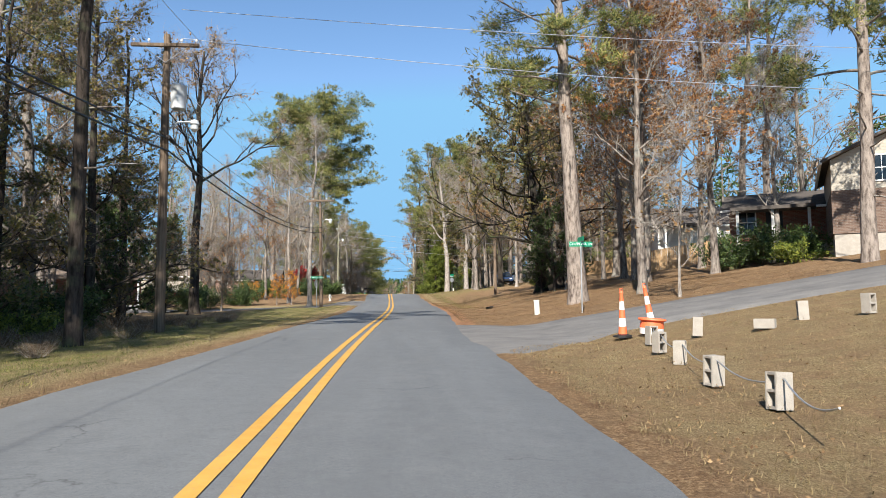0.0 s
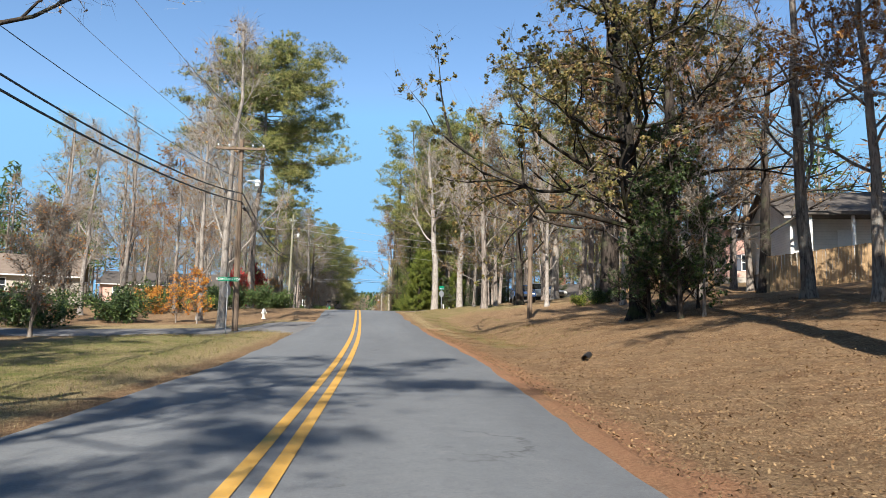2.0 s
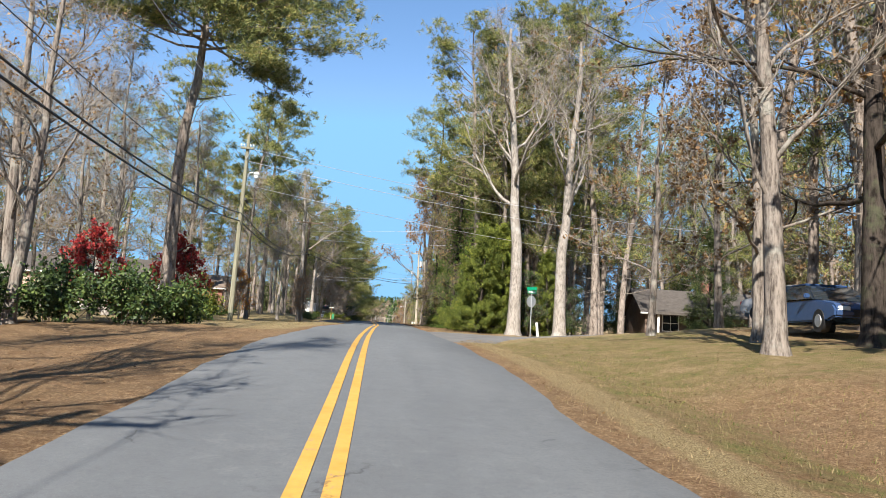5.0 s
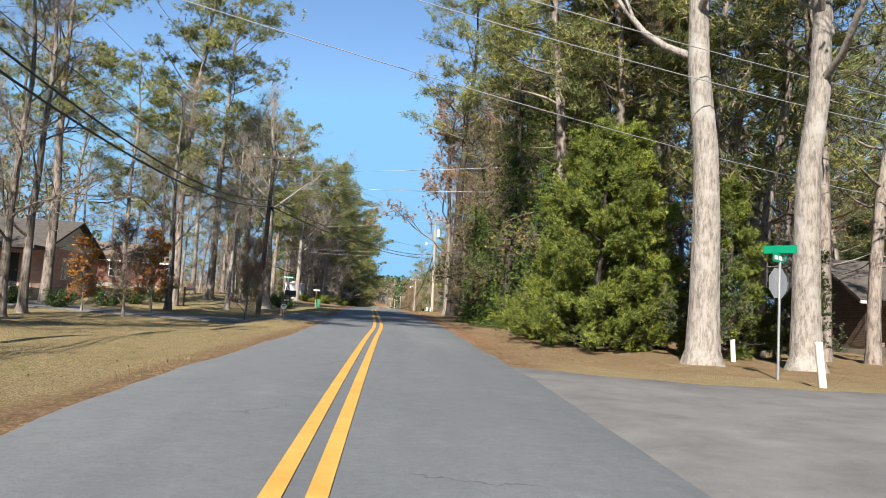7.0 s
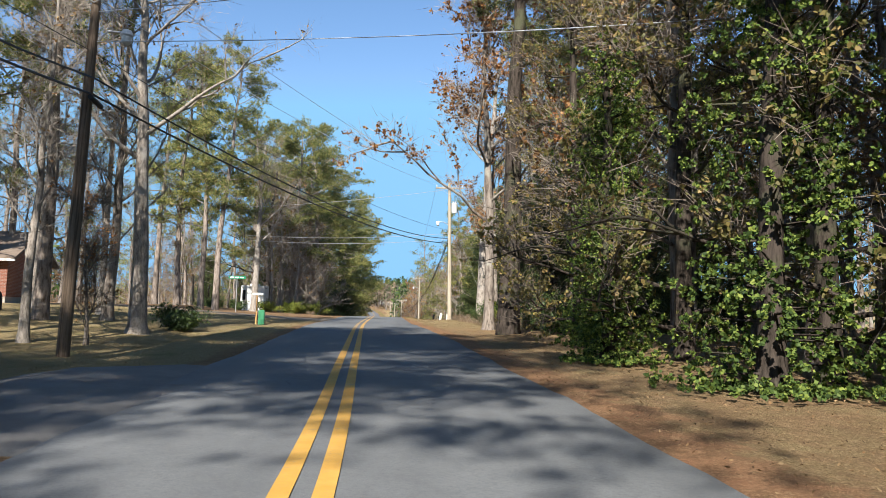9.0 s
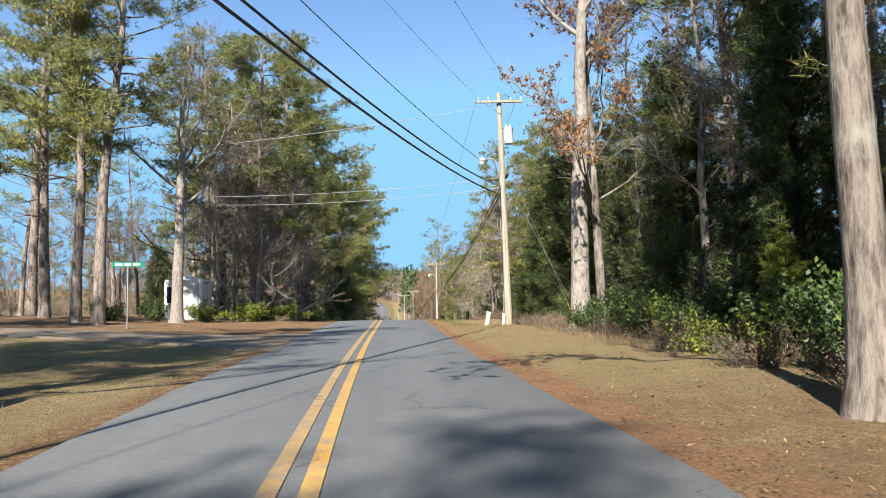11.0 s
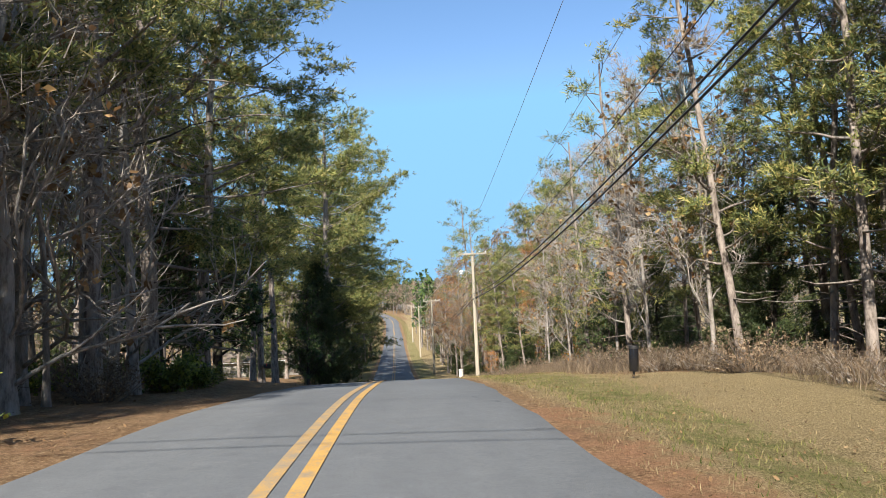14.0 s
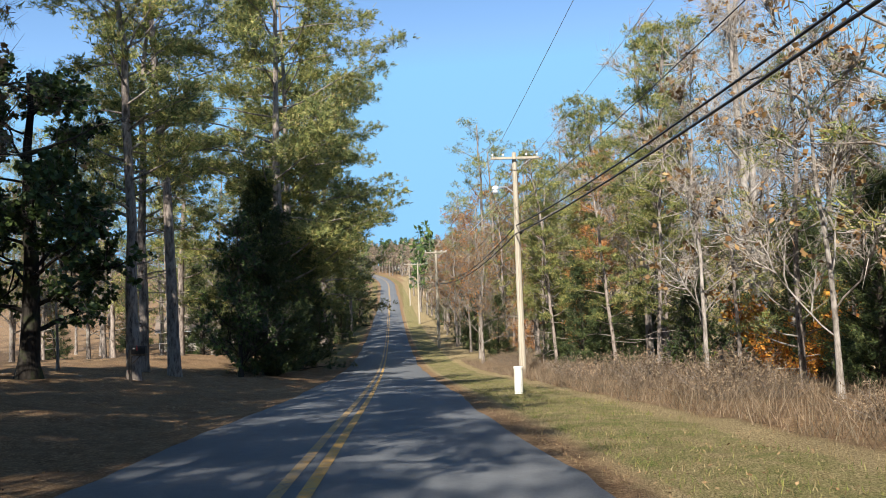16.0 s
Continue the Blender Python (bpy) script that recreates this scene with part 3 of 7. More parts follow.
# ---- trees ----
class Wood:
    """Tubes of many branches at once, as three- to ten-sided prisms."""

    def __init__(self):
        self.v, self.f, self.n = [], [], 0

    def limb(self, pts, radii, sides):
        pts, radii = np.asarray(pts, float), np.asarray(radii, float)
        d = np.gradient(pts, axis=0)
        d /= np.linalg.norm(d, axis=1, keepdims=True) + 1e-9
        ref = np.where(np.abs(d[:, 2:3]) > 0.9, [[1.0, 0, 0]], [[0, 0, 1.0]])
        u = np.cross(d, ref)
        u /= np.linalg.norm(u, axis=1, keepdims=True) + 1e-9
        w = np.cross(d, u)
        a = np.arange(sides) * 2 * np.pi / sides
        ring = pts[:, None] + radii[:, None, None] * (u[:, None] * np.cos(a)[None, :, None] + w[:, None] * np.sin(a)[None, :, None])
        k = len(pts)
        self.v.append(ring.reshape(-1, 3))
        i = np.arange(sides)
        for r in range(k - 1):
            b = self.n + r * sides
            self.f += np.stack([b + i, b + (i + 1) % sides, b + sides + (i + 1) % sides, b + sides + i], -1).tolist()
        self.n += k * sides

    def mesh(self, name, mat):
        return mesh_of(name, np.concatenate(self.v), self.f, mat, True)


def sprays(rng, centres, along, count, length, width, spread, mat, name, droop=0.0, face=None, slim=False):
    """Slim pointed blades that fan out round each centre: needles, sprays or leaves."""
    c = np.repeat(centres, count, 0)
    a = np.repeat(along, count, 0)
    n = len(c)
    tri = slim or width < 0.025
    d = rng.normal(size=(n, 3))
    d /= np.linalg.norm(d, axis=1, keepdims=True)
    d = a * (1 - spread) + d * spread
    d[:, 2] -= droop
    d /= np.linalg.norm(d, axis=1, keepdims=True) + 1e-9
    s = np.cross(d, rng.normal(size=(n, 3)) if face is None else np.repeat(face, count, 0) + rng.normal(0, 0.5, (n, 3)))
    s /= np.linalg.norm(s, axis=1, keepdims=True) + 1e-9
    ln = length * rng.uniform(0.6, 1.3, (n, 1))
    wd = width * rng.uniform(0.7, 1.3, (n, 1))
    base = c + rng.normal(0, length * 0.25, (n, 3))
    if tri:
        return leaf_mesh(name, np.stack([base - s * wd, base + d * ln, base + s * wd], 1), mat)
    v = np.stack([base - s * wd * 0.35, base + d * ln * 0.55 - s * wd, base + d * ln, base + d * ln * 0.55 + s * wd], 1)
    return leaf_mesh(name, v, mat)


def outward(points, lift=0.45):
    """Blades turn their flat side away from the stem and upward."""
    f = np.array(points, float)
    f[:, 2] = 0
    f /= np.linalg.norm(f, axis=1, keepdims=True) + 0.3
    f[:, 2] = lift
    return f


def leaf_mesh(name, quads, mat):
    n, k = np.shape(quads)[:2]
    me = bpy.data.meshes.new(name)
    me.vertices.add(k * n)
    me.vertices.foreach_set("co", np.asarray(quads, np.float32).ravel())
    me.loops.add(k * n)
    me.loops.foreach_set("vertex_index", np.arange(k * n, dtype=np.int32))
    me.polygons.add(n)
    me.polygons.foreach_set("loop_start", np.arange(0, k * n, k, dtype=np.int32))
    me.polygons.foreach_set("loop_total", np.full(n, k, np.int32))
    me.materials.append(mat)
    me.update()
    me.validate()
    return me


def bent(rng, start, d, length, steps, wander, lift=0.0):
    """A crooked line from start."""
    pts = [np.array(start, float)]
    d = np.array(d, float) / np.linalg.norm(d)
    for _ in range(steps):
        d = d + rng.normal(0, wander, 3)
        d[2] += lift
        d /= np.linalg.norm(d)
        pts.append(pts[-1] + d * length / steps)
    return np.array(pts)


def trunk_line(rng, height, lean, r0, r1, flare=1.7):
    k = 10
    h = np.linspace(0, 1, k) ** 1.15
    sway = np.cumsum(rng.normal(0, 0.012 * height, (k, 2)), 0) * h[:, None]
    pts = np.concatenate([sway + np.outer(h * height, lean), (h * height)[:, None]], 1)
    pts[0, 2] -= 0.35
    rad = r0 + (r1 - r0) * h
    rad[0] *= flare
    pts = np.insert(pts, 1, [pts[0, 0] * 0.8 + pts[1, 0] * 0.2, pts[0, 1] * 0.8 + pts[1, 1] * 0.2, 0.35], 0)
    rad = np.insert(rad, 1, r0 * 1.08)
    return pts, rad


def on_line(pts, u):
    k = u * (len(pts) - 1)
    i = min(int(k), len(pts) - 2)
    return pts[i] + (pts[i + 1] - pts[i]) * (k - i)


def broadleaf(seed, height, r0, fork, spread, limbs, twigs, bark_mat, twig_mat, leaves=0, leaf_mat=None, leaf_len=0.16, leaf_w=0.06, lean=(0, 0), up=0.5, rough=0.16):
    """A leafless or thinly leaved tree. fork: where limbs begin, as a part of its height. Gives (name, mesh) parts."""
    rng = np.random.default_rng(seed)
    tr, tw = Wood(), Wood()
    pts, rad = trunk_line(rng, height * 0.9, lean, r0, r0 * 0.22)
    tr.limb(pts, rad, 10)
    tips, dirs = [], []
    for i in range(limbs):
        u = fork + (0.97 - fork) * (i + rng.uniform(0, 0.8)) / limbs
        base = on_line(pts, u)
        ang = i * 2.4 + rng.uniform(-0.5, 0.5)
        size = (1 - 0.72 * (u - fork) / (1 - fork))
        ln = height * spread * size * rng.uniform(0.75, 1.2)
        d = [math.cos(ang), math.sin(ang), up + rng.uniform(-0.15, 0.35)]
        lp = bent(rng, base, d, ln, 7, rough, 0.05)
        lr = np.linspace(r0 * 0.30 * size, 0.018, 8)
        tr.limb(lp, lr, 6)
        for j in range(5):
            uu = 0.25 + 0.75 * (j + rng.uniform(0, 0.9)) / 5
            b2 = on_line(lp, min(uu, 0.99))
            d2 = (lp[-1] - lp[0]) / ln + rng.normal(0, 0.55, 3) + [0, 0, 0.25]
            l2 = ln * rng.uniform(0.25, 0.5)
            bp = bent(rng, b2, d2, l2, 4, 0.2, 0.06)
            tr.limb(bp, np.linspace(0.12 * r0 * size + 0.012, 0.009, 5), 4)
            for q in range(twigs):
                b3 = on_line(bp, min(0.99, rng.uniform(0.15, 1.0)))
                d3 = (bp[-1] - bp[0]) / l2 + rng.normal(0, 0.6, 3) + [0, 0, 0.2]
                l3 = rng.uniform(0.5, 1.1) * (0.5 + 0.03 * height)
                tp = bent(rng, b3, d3, l3, 2, 0.22)
                tw.limb(tp[[0, 2]], [0.011, 0.004], 3)
                tips += [tp[1], tp[2]]
                dirs += [tp[2] - tp[1]] * 2
    fine = rng.integers(0, len(tips), len(tips) * 3 // 2)
    tipa, dira = np.array(tips), np.array(dirs)
    dira = dira / (np.linalg.norm(dira, axis=1, keepdims=True) + 1e-9)
    tw2 = sprays(rng, tipa[fine] - dira[fine] * 0.2, dira[fine], 2, 0.42 + 0.016 * height, 0.008, 0.45, twig_mat, "twig_tips")
    parts = [("trunk", tr.mesh("trunk", bark_mat)), ("twigwork", tw.mesh("twigwork", twig_mat)), ("twig_spray", tw2)]
    if leaves:
        tips, dirs = np.array(tips), np.array(dirs)
        dirs /= np.linalg.norm(dirs, axis=1, keepdims=True) + 1e-9
        pick = rng.integers(0, len(tips), leaves)
        parts.append(("foliage", sprays(rng, tips[pick], dirs[pick], 3, leaf_len, leaf_w, 0.8, leaf_mat, "leaves", 0.25, outward(tips[pick]))))
    return parts


def pine(seed, height, r0, crown, reach, limbs, tufts, lean=(0, 0), needle=0.32, dead=7, needle_mat=None, bark_mat=None, blades=8, wide=0.021, pads=4, rise=0.15, dome=False):
    """A tall pine: a bare trunk, then limbs that carry separate flat pads of needle tufts."""
    rng = np.random.default_rng(seed)
    tr, tw = Wood(), Wood()
    pts, rad = trunk_line(rng, height * 0.97, lean, r0, 0.05, 1.35)
    tr.limb(pts, rad, 10)
    cen, dirs = [], []
    for i in range(dead):
        u = rng.uniform(min(0.25, 0.5 * crown), crown)
        a = rng.uniform(0, 6.28)
        tw.limb(bent(rng, on_line(pts, u), [math.cos(a), math.sin(a), rng.uniform(-0.3, 0.2)], rng.uniform(0.8, 2.4), 3, 0.15), [0.04, 0.03, 0.02, 0.008], 4)
    for i in range(limbs):
        u = crown + (0.985 - crown) * ((i + rng.uniform(-0.3, 0.3)) / limbs)
        f = max(0.0, (u - crown) / (1 - crown))
        prof = (0.62 + 1.45 * f) * (1 - f) ** 0.6 + 0.14
        if dome:
            prof = math.sqrt(max(0.05, 1 - ((f - 0.33) / 0.70) ** 2))
        a = i * 2.4 + rng.uniform(-0.6, 0.6)
        ln = reach * prof * rng.uniform(0.5, 1.2)
        lp = bent(rng, on_line(pts, min(u, 0.99)), [math.cos(a), math.sin(a), rise + 0.5 * f], ln, 5, 0.15, 0.04)
        tw.limb(lp, np.linspace(0.035 + 0.11 * r0 * (1 - f), 0.014, 6), 5)
        out_ = (lp[-1] - lp[0]) / (ln + 1e-6)
        for j in range(pads):
            b = on_line(lp, min(0.99, 0.42 + 0.58 * (j + rng.uniform(0.2, 1)) / pads))
            d = out_ * 0.6 + rng.normal(0, 0.5, 3) + [0, 0, 0.25]
            tp = bent(rng, b, d, rng.uniform(0.3, 0.75) * (0.5 + 0.12 * reach), 2, 0.2)
            tw.limb(tp[[0, 2]], [0.016, 0.008], 3)
            size = (0.22 + 0.036 * reach) * rng.uniform(0.55, 1.2)
            off = rng.normal(0, 1, (tufts, 3)) * [size * 1.05, size * 1.05, size * 0.42]
            cen.append(tp[2] + off)
            dd = off / size * 0.55 + out_ * 0.25 + [0, 0, 0.45] + rng.normal(0, 0.3, (tufts, 3))
            dirs.append(dd / (np.linalg.norm(dd, axis=1, keepdims=True) + 1e-9))
    return [("trunk", tr.mesh("trunk", bark_mat or PINE_BARK)), ("limbwork", tw.mesh("limbwork", GREY_BARK)),
            ("foliage", sprays(rng, np.concatenate(cen), np.concatenate(dirs), blades, needle, wide * 1.0, 0.55, needle_mat or NEEDLES, "needles", face=outward(np.concatenate(cen)), slim=True))]


def cedar(seed, height, width, n=2600, mat=None, spray=0.34, blades=9, wide=0.0245):
    """A dense, feathery evergreen, green to the ground, with an uneven cone outline of separate sprays."""
    rng = np.random.default_rng(seed)
    tr = Wood()
    pts, rad = trunk_line(rng, height * 0.95, (0, 0), 0.16 * height / 9, 0.02)
    tr.limb(pts, rad, 8)
    cen, dirs = [], []
    for i in range(90):
        u = 0.03 + 0.95 * (i / 90) ** 1.15
        a = i * 2.4 + rng.uniform(-0.4, 0.4)
        ln = width * (1 - u) ** 0.75 * rng.uniform(0.55, 1.2) + 0.25
        lp = bent(rng, on_line(pts, u), [math.cos(a), math.sin(a), 0.25 + 0.6 * u], ln, 5, 0.12, 0.03)
        tr.limb(lp[[0, 2, 5]], [0.035, 0.02, 0.008], 3)
        k = n // 90 // 7
        for j in range(7):
            q = on_line(lp, min(0.99, rng.uniform(0.25, 1.0) ** 0.6)) + rng.normal(0, 0.09 * width ** 0.5, 3)
            d = (lp[-1] - lp[0]) / ln + rng.normal(0, 0.4, 3) + [0, 0, 0.25]
            d /= np.linalg.norm(d)
            cen.append(q + d * rng.uniform(-0.25, 0.3, (k, 1)) + rng.normal(0, 0.09, (k, 3)))
            dirs.append(np.repeat(d[None], k, 0))
    c, d = np.concatenate(cen), np.concatenate(dirs)
    c[:, 2] = np.maximum(c[:, 2], 0.03)
    return [("trunk", tr.mesh("trunk", DARK_BARK)), ("foliage", sprays(rng, c, d, blades, spray, wide, 0.55, mat or CEDAR, "foliage", face=outward(c)))]


def thicket(seed, width, height, n, mat, blade=0.13, stems=14, wide=0.045, flat=1.0, wood=None):
    """A shrub: many stems and a loose skin of small leaves with gaps."""
    rng = np.random.default_rng(seed)
    tr = Wood()
    cen, dirs = [], []
    for i in range(stems):
        a, r = rng.uniform(0, 6.28), rng.uniform(0, 0.3) * width
        b = np.array([r * math.cos(a), r * math.sin(a), -0.1])
        ln = height * rng.uniform(0.65, 1.1)
        lp = bent(rng, b, [math.cos(a) * 0.55 * width / height, math.sin(a) * 0.55 * width / height, 1], ln, 5, 0.16)
        tr.limb(lp[[0, 2, 5]], [0.022, 0.014, 0.006], 3)
        for j in range(n // stems):
            q = on_line(lp, min(0.99, rng.uniform(0.12, 1.0) ** 0.8))
            d = rng.normal(0, 1, 3) + [0, 0, 0.4]
            d /= np.linalg.norm(d)
            c = q + d * rng.uniform(0.05, 0.28) * width * 0.7 * flat
            c[2] = max(c[2], 0.04)
            cen.append(c)
            dirs.append(d)
    return [("stem", tr.mesh("stems", wood or TWIG)), ("foliage", sprays(rng, np.array(cen), np.array(dirs), 3, blade, wide, 0.75, mat, "foliage", face=outward(np.array(cen))))]


def vine_tower(seed, height, width):
    """A trunk wrapped in climbing leaves: bulging bunches with dark hollows and hanging strands."""
    rng = np.random.default_rng(seed)
    tr = Wood()
    pts, rad = trunk_line(rng, height, (0.01, 0), 0.20, 0.08)
    tr.limb(pts, rad, 8)
    cen, dirs = [], []
    for i in range(70):
        u = (i + rng.uniform(0, 1)) / 70
        a = rng.uniform(0, 6.28)
        r = width * (0.55 + 0.35 * math.sin(5 * u + seed) ** 2) * (1.0 - 0.35 * u) * rng.uniform(0.5, 1.1)
        hub = on_line(pts, u * 0.99) + np.array([math.cos(a) * r, math.sin(a) * r, 0])
        tr.limb([on_line(pts, u * 0.97), hub], [0.03, 0.01], 3)
        k = int(rng.uniform(18, 40))
        size = rng.uniform(0.22, 0.42) * (0.6 + 0.4 * width)
        off = rng.normal(0, 1, (k, 3)) * [size, size, size * 1.3]
        off[:, 2] -= abs(rng.normal(0, 0.5, k)) * 0.6
        cen.append(hub + off)
        d = off / size + [math.cos(a), math.sin(a), 0.2]
        dirs.append(d / (np.linalg.norm(d, axis=1, keepdims=True) + 1e-9))
    c, d = np.concatenate(cen), np.concatenate(dirs)
    c[:, 2] = np.maximum(c[:, 2], 0.05)
    return [("trunk", tr.mesh("trunk", DARK_BARK)), ("foliage", sprays(rng, c, d, 17, 0.072, 0.029, 0.70, IVY, "vine_leaves", 0.2, outward(c)))]


KINDS = {}


def plant(kind, x, y, scale=1.0, turn=None, name="", label="", category="tree", sink=0.0, group="", tall=1.0, leanx=0.0, leany=0.0):
    """Sets a copy of a kind of tree or shrub on the land."""
    maker, nm, lab = KINDS[kind]
    if callable(maker):
        maker = maker()
        KINDS[kind] = (maker, nm, lab)
    turn = (x * 37.7 + y * 91.3) % 360 if turn is None else turn
    m = pose(x, y, gz(x, y) - sink, leany, leanx, turn)
    ob = thing(name or nm, m, label or lab, category, group)
    ob.scale = (scale, scale, scale * tall)
    for pn, me in maker:
        p = part(pn, me, ob)
        if pn in ("limbwork", "twigwork", "twig_spray", "foliage", "stem"):
            tagged(p, kind="stuff")
    return ob


PI_LAB = "tall loblolly pine with a bare trunk"
KINDS.update({
    "pine_a": (lambda: pine(11, 24, 0.30, 0.52, 4.8, 34, 22, blades=11, needle=0.25, wide=0.0235), "pine_tree", PI_LAB),
    "pine_b": (lambda: pine(12, 22, 0.26, 0.42, 4.1, 36, 19, blades=11, needle=0.25, wide=0.0235), "pine_tree", PI_LAB),
    "pine_c": (lambda: pine(13, 18, 0.15, 0.33, 2.8, 30, 17, (0.02, 0), needle=0.23, wide=0.0225, pads=3, blades=10), "pine_tree", "slender young pine with a narrow crown"),
    "pine_round": (lambda: pine(14, 22.5, 0.34, 0.66, 7.2, 74, 34, needle=0.26, wide=0.024, blades=12, pads=6, rise=-0.12, dome=True), "pine_tree", "tall pine with a broad rounded crown"),
    "pine_over": (lambda: pine(15, 20, 0.30, 0.32, 6.2, 37, 26, needle=0.24, wide=0.0235, blades=13, pads=5, rise=0.0, dead=18), "pine_tree", "broad pine hanging over the road edge"),
    "oak": (lambda: broadleaf(21, 20, 0.42, 0.30, 0.42, 13, 9, GREY_BARK, TWIG, 700, BROWN_LEAF), "oak_tree", "bare grey oak holding a few brown leaves"),
    "oak_dark": (lambda: broadleaf(22, 19, 0.40, 0.32, 0.46, 12, 9, DARK_BARK, TWIG, 500, BROWN_LEAF, up=0.2), "oak_tree", "dark oak with long crooked limbs"),
    "bare_a": (lambda: broadleaf(23, 20, 0.28, 0.32, 0.30, 13, 9, GREY_BARK, PALE_TWIG, 260, BROWN_LEAF, up=0.9), "bare_tree", "leafless grey hardwood with fine twigs"),
    "bare_b": (lambda: broadleaf(24, 17, 0.20, 0.30, 0.28, 12, 9, PALE_BARK, PALE_TWIG, 120, BROWN_LEAF, up=1.1), "bare_tree", "leafless pale hardwood with upright limbs"),
    "pale_big": (lambda: broadleaf(25, 22, 0.42, 0.50, 0.32, 13, 8, PALE_BARK, PALE_TWIG, 200, BROWN_LEAF, up=0.8), "bare_tree", "tall leafless tree with a smooth pale trunk"),
    "rust": (lambda: broadleaf(26, 18, 0.22, 0.38, 0.32, 14, 10, GREY_BARK, PALE_TWIG, 2800, RUST, 0.13, 0.05, up=0.7), "autumn_tree", "thin hardwood with rust-coloured autumn leaves"),
    "tan": (lambda: broadleaf(27, 16, 0.20, 0.28, 0.32, 12, 8, GREY_BARK, PALE_TWIG, 2000, BROWN_LEAF, 0.13, 0.05, up=0.7), "autumn_tree", "hardwood with dry tan leaves"),
    "orange_small": (lambda: broadleaf(28, 5.5, 0.07, 0.15, 0.34, 11, 5, GREY_BARK, TWIG, 750, ORANGE_LEAF, up=0.8), "small_tree", "small tree with bright orange leaves"),
    "red_small": (lambda: broadleaf(29, 4.6, 0.08, 0.14, 0.45, 12, 5, DARK_BARK, TWIG, 2200, RED_LEAF, up=0.5), "small_tree", "small maple with deep red leaves"),
    "crape": (lambda: broadleaf(30, 6.0, 0.08, 0.12, 0.42, 12, 9, GREY_BARK, TWIG, 420, RUST, 0.085, 0.032, up=1.1), "small_tree", "small leafless ornamental tree"),
    "sapling": (lambda: broadleaf(31, 9, 0.06, 0.2, 0.26, 10, 6, PALE_BARK, PALE_TWIG, 160, BROWN_LEAF, up=1.0), "sapling", "thin pale leafless sapling"),
    "cedar": (lambda: cedar(41, 10, 3.6, 9600, None, 0.17, 12, 0.0170), "cedar_tree", "dense yellow-green cedar reaching the ground"),
    "cedar_slim": (lambda: cedar(42, 8, 2.0, 5600, DARK_NEEDLES, 0.15, 11, 0.013), "evergreen_tree", "dark slim evergreen tree at the edge of woods"),
    "holly": (lambda: broadleaf(43, 9, 0.11, 0.06, 0.32, 20, 5, DARK_BARK, TWIG, 5000, GLOSSY, 0.13, 0.048, up=0.7), "holly_tree", "dark glossy broadleaf evergreen"),
    "vine_a": (lambda: vine_tower(44, 13, 1.5), "vine_tree", "trunk smothered in green climbing vine"),
    "vine_b": (lambda: vine_tower(45, 8, 1.1), "vine_tree", "trunk smothered in green climbing vine"),
    "shrub": (lambda: thicket(51, 1.7, 1.35, 900, GLOSSY), "shrub", "rounded dark green garden shrub"),
    "shrub_big": (lambda: thicket(52, 2.6, 2.4, 1500, GLOSSY, 0.15), "shrub", "tall dark green shrub"),
    "shrub_yellow": (lambda: thicket(53, 2.0, 2.4, 1000, ORANGE_LEAF, 0.14), "shrub", "shrub in yellow autumn leaf"),
    "shrub_green": (lambda: thicket(54, 2.4, 1.8, 1100, CEDAR, 0.16), "shrub", "loose light green shrub"),
    "brush": (lambda: thicket(55, 2.6, 1.5, 700, DULL_BRUSH, 0.11, 60, 0.022), "brush_clump", "dry brown brush and stalks"),
    "weeds": (lambda: thicket(56, 1.8, 1.1, 360, DULL_BRUSH, 0.30, 48, 0.010, 0.5, PALE_TWIG), "weed_clump", "dry tan weeds and grass stalks"),
})


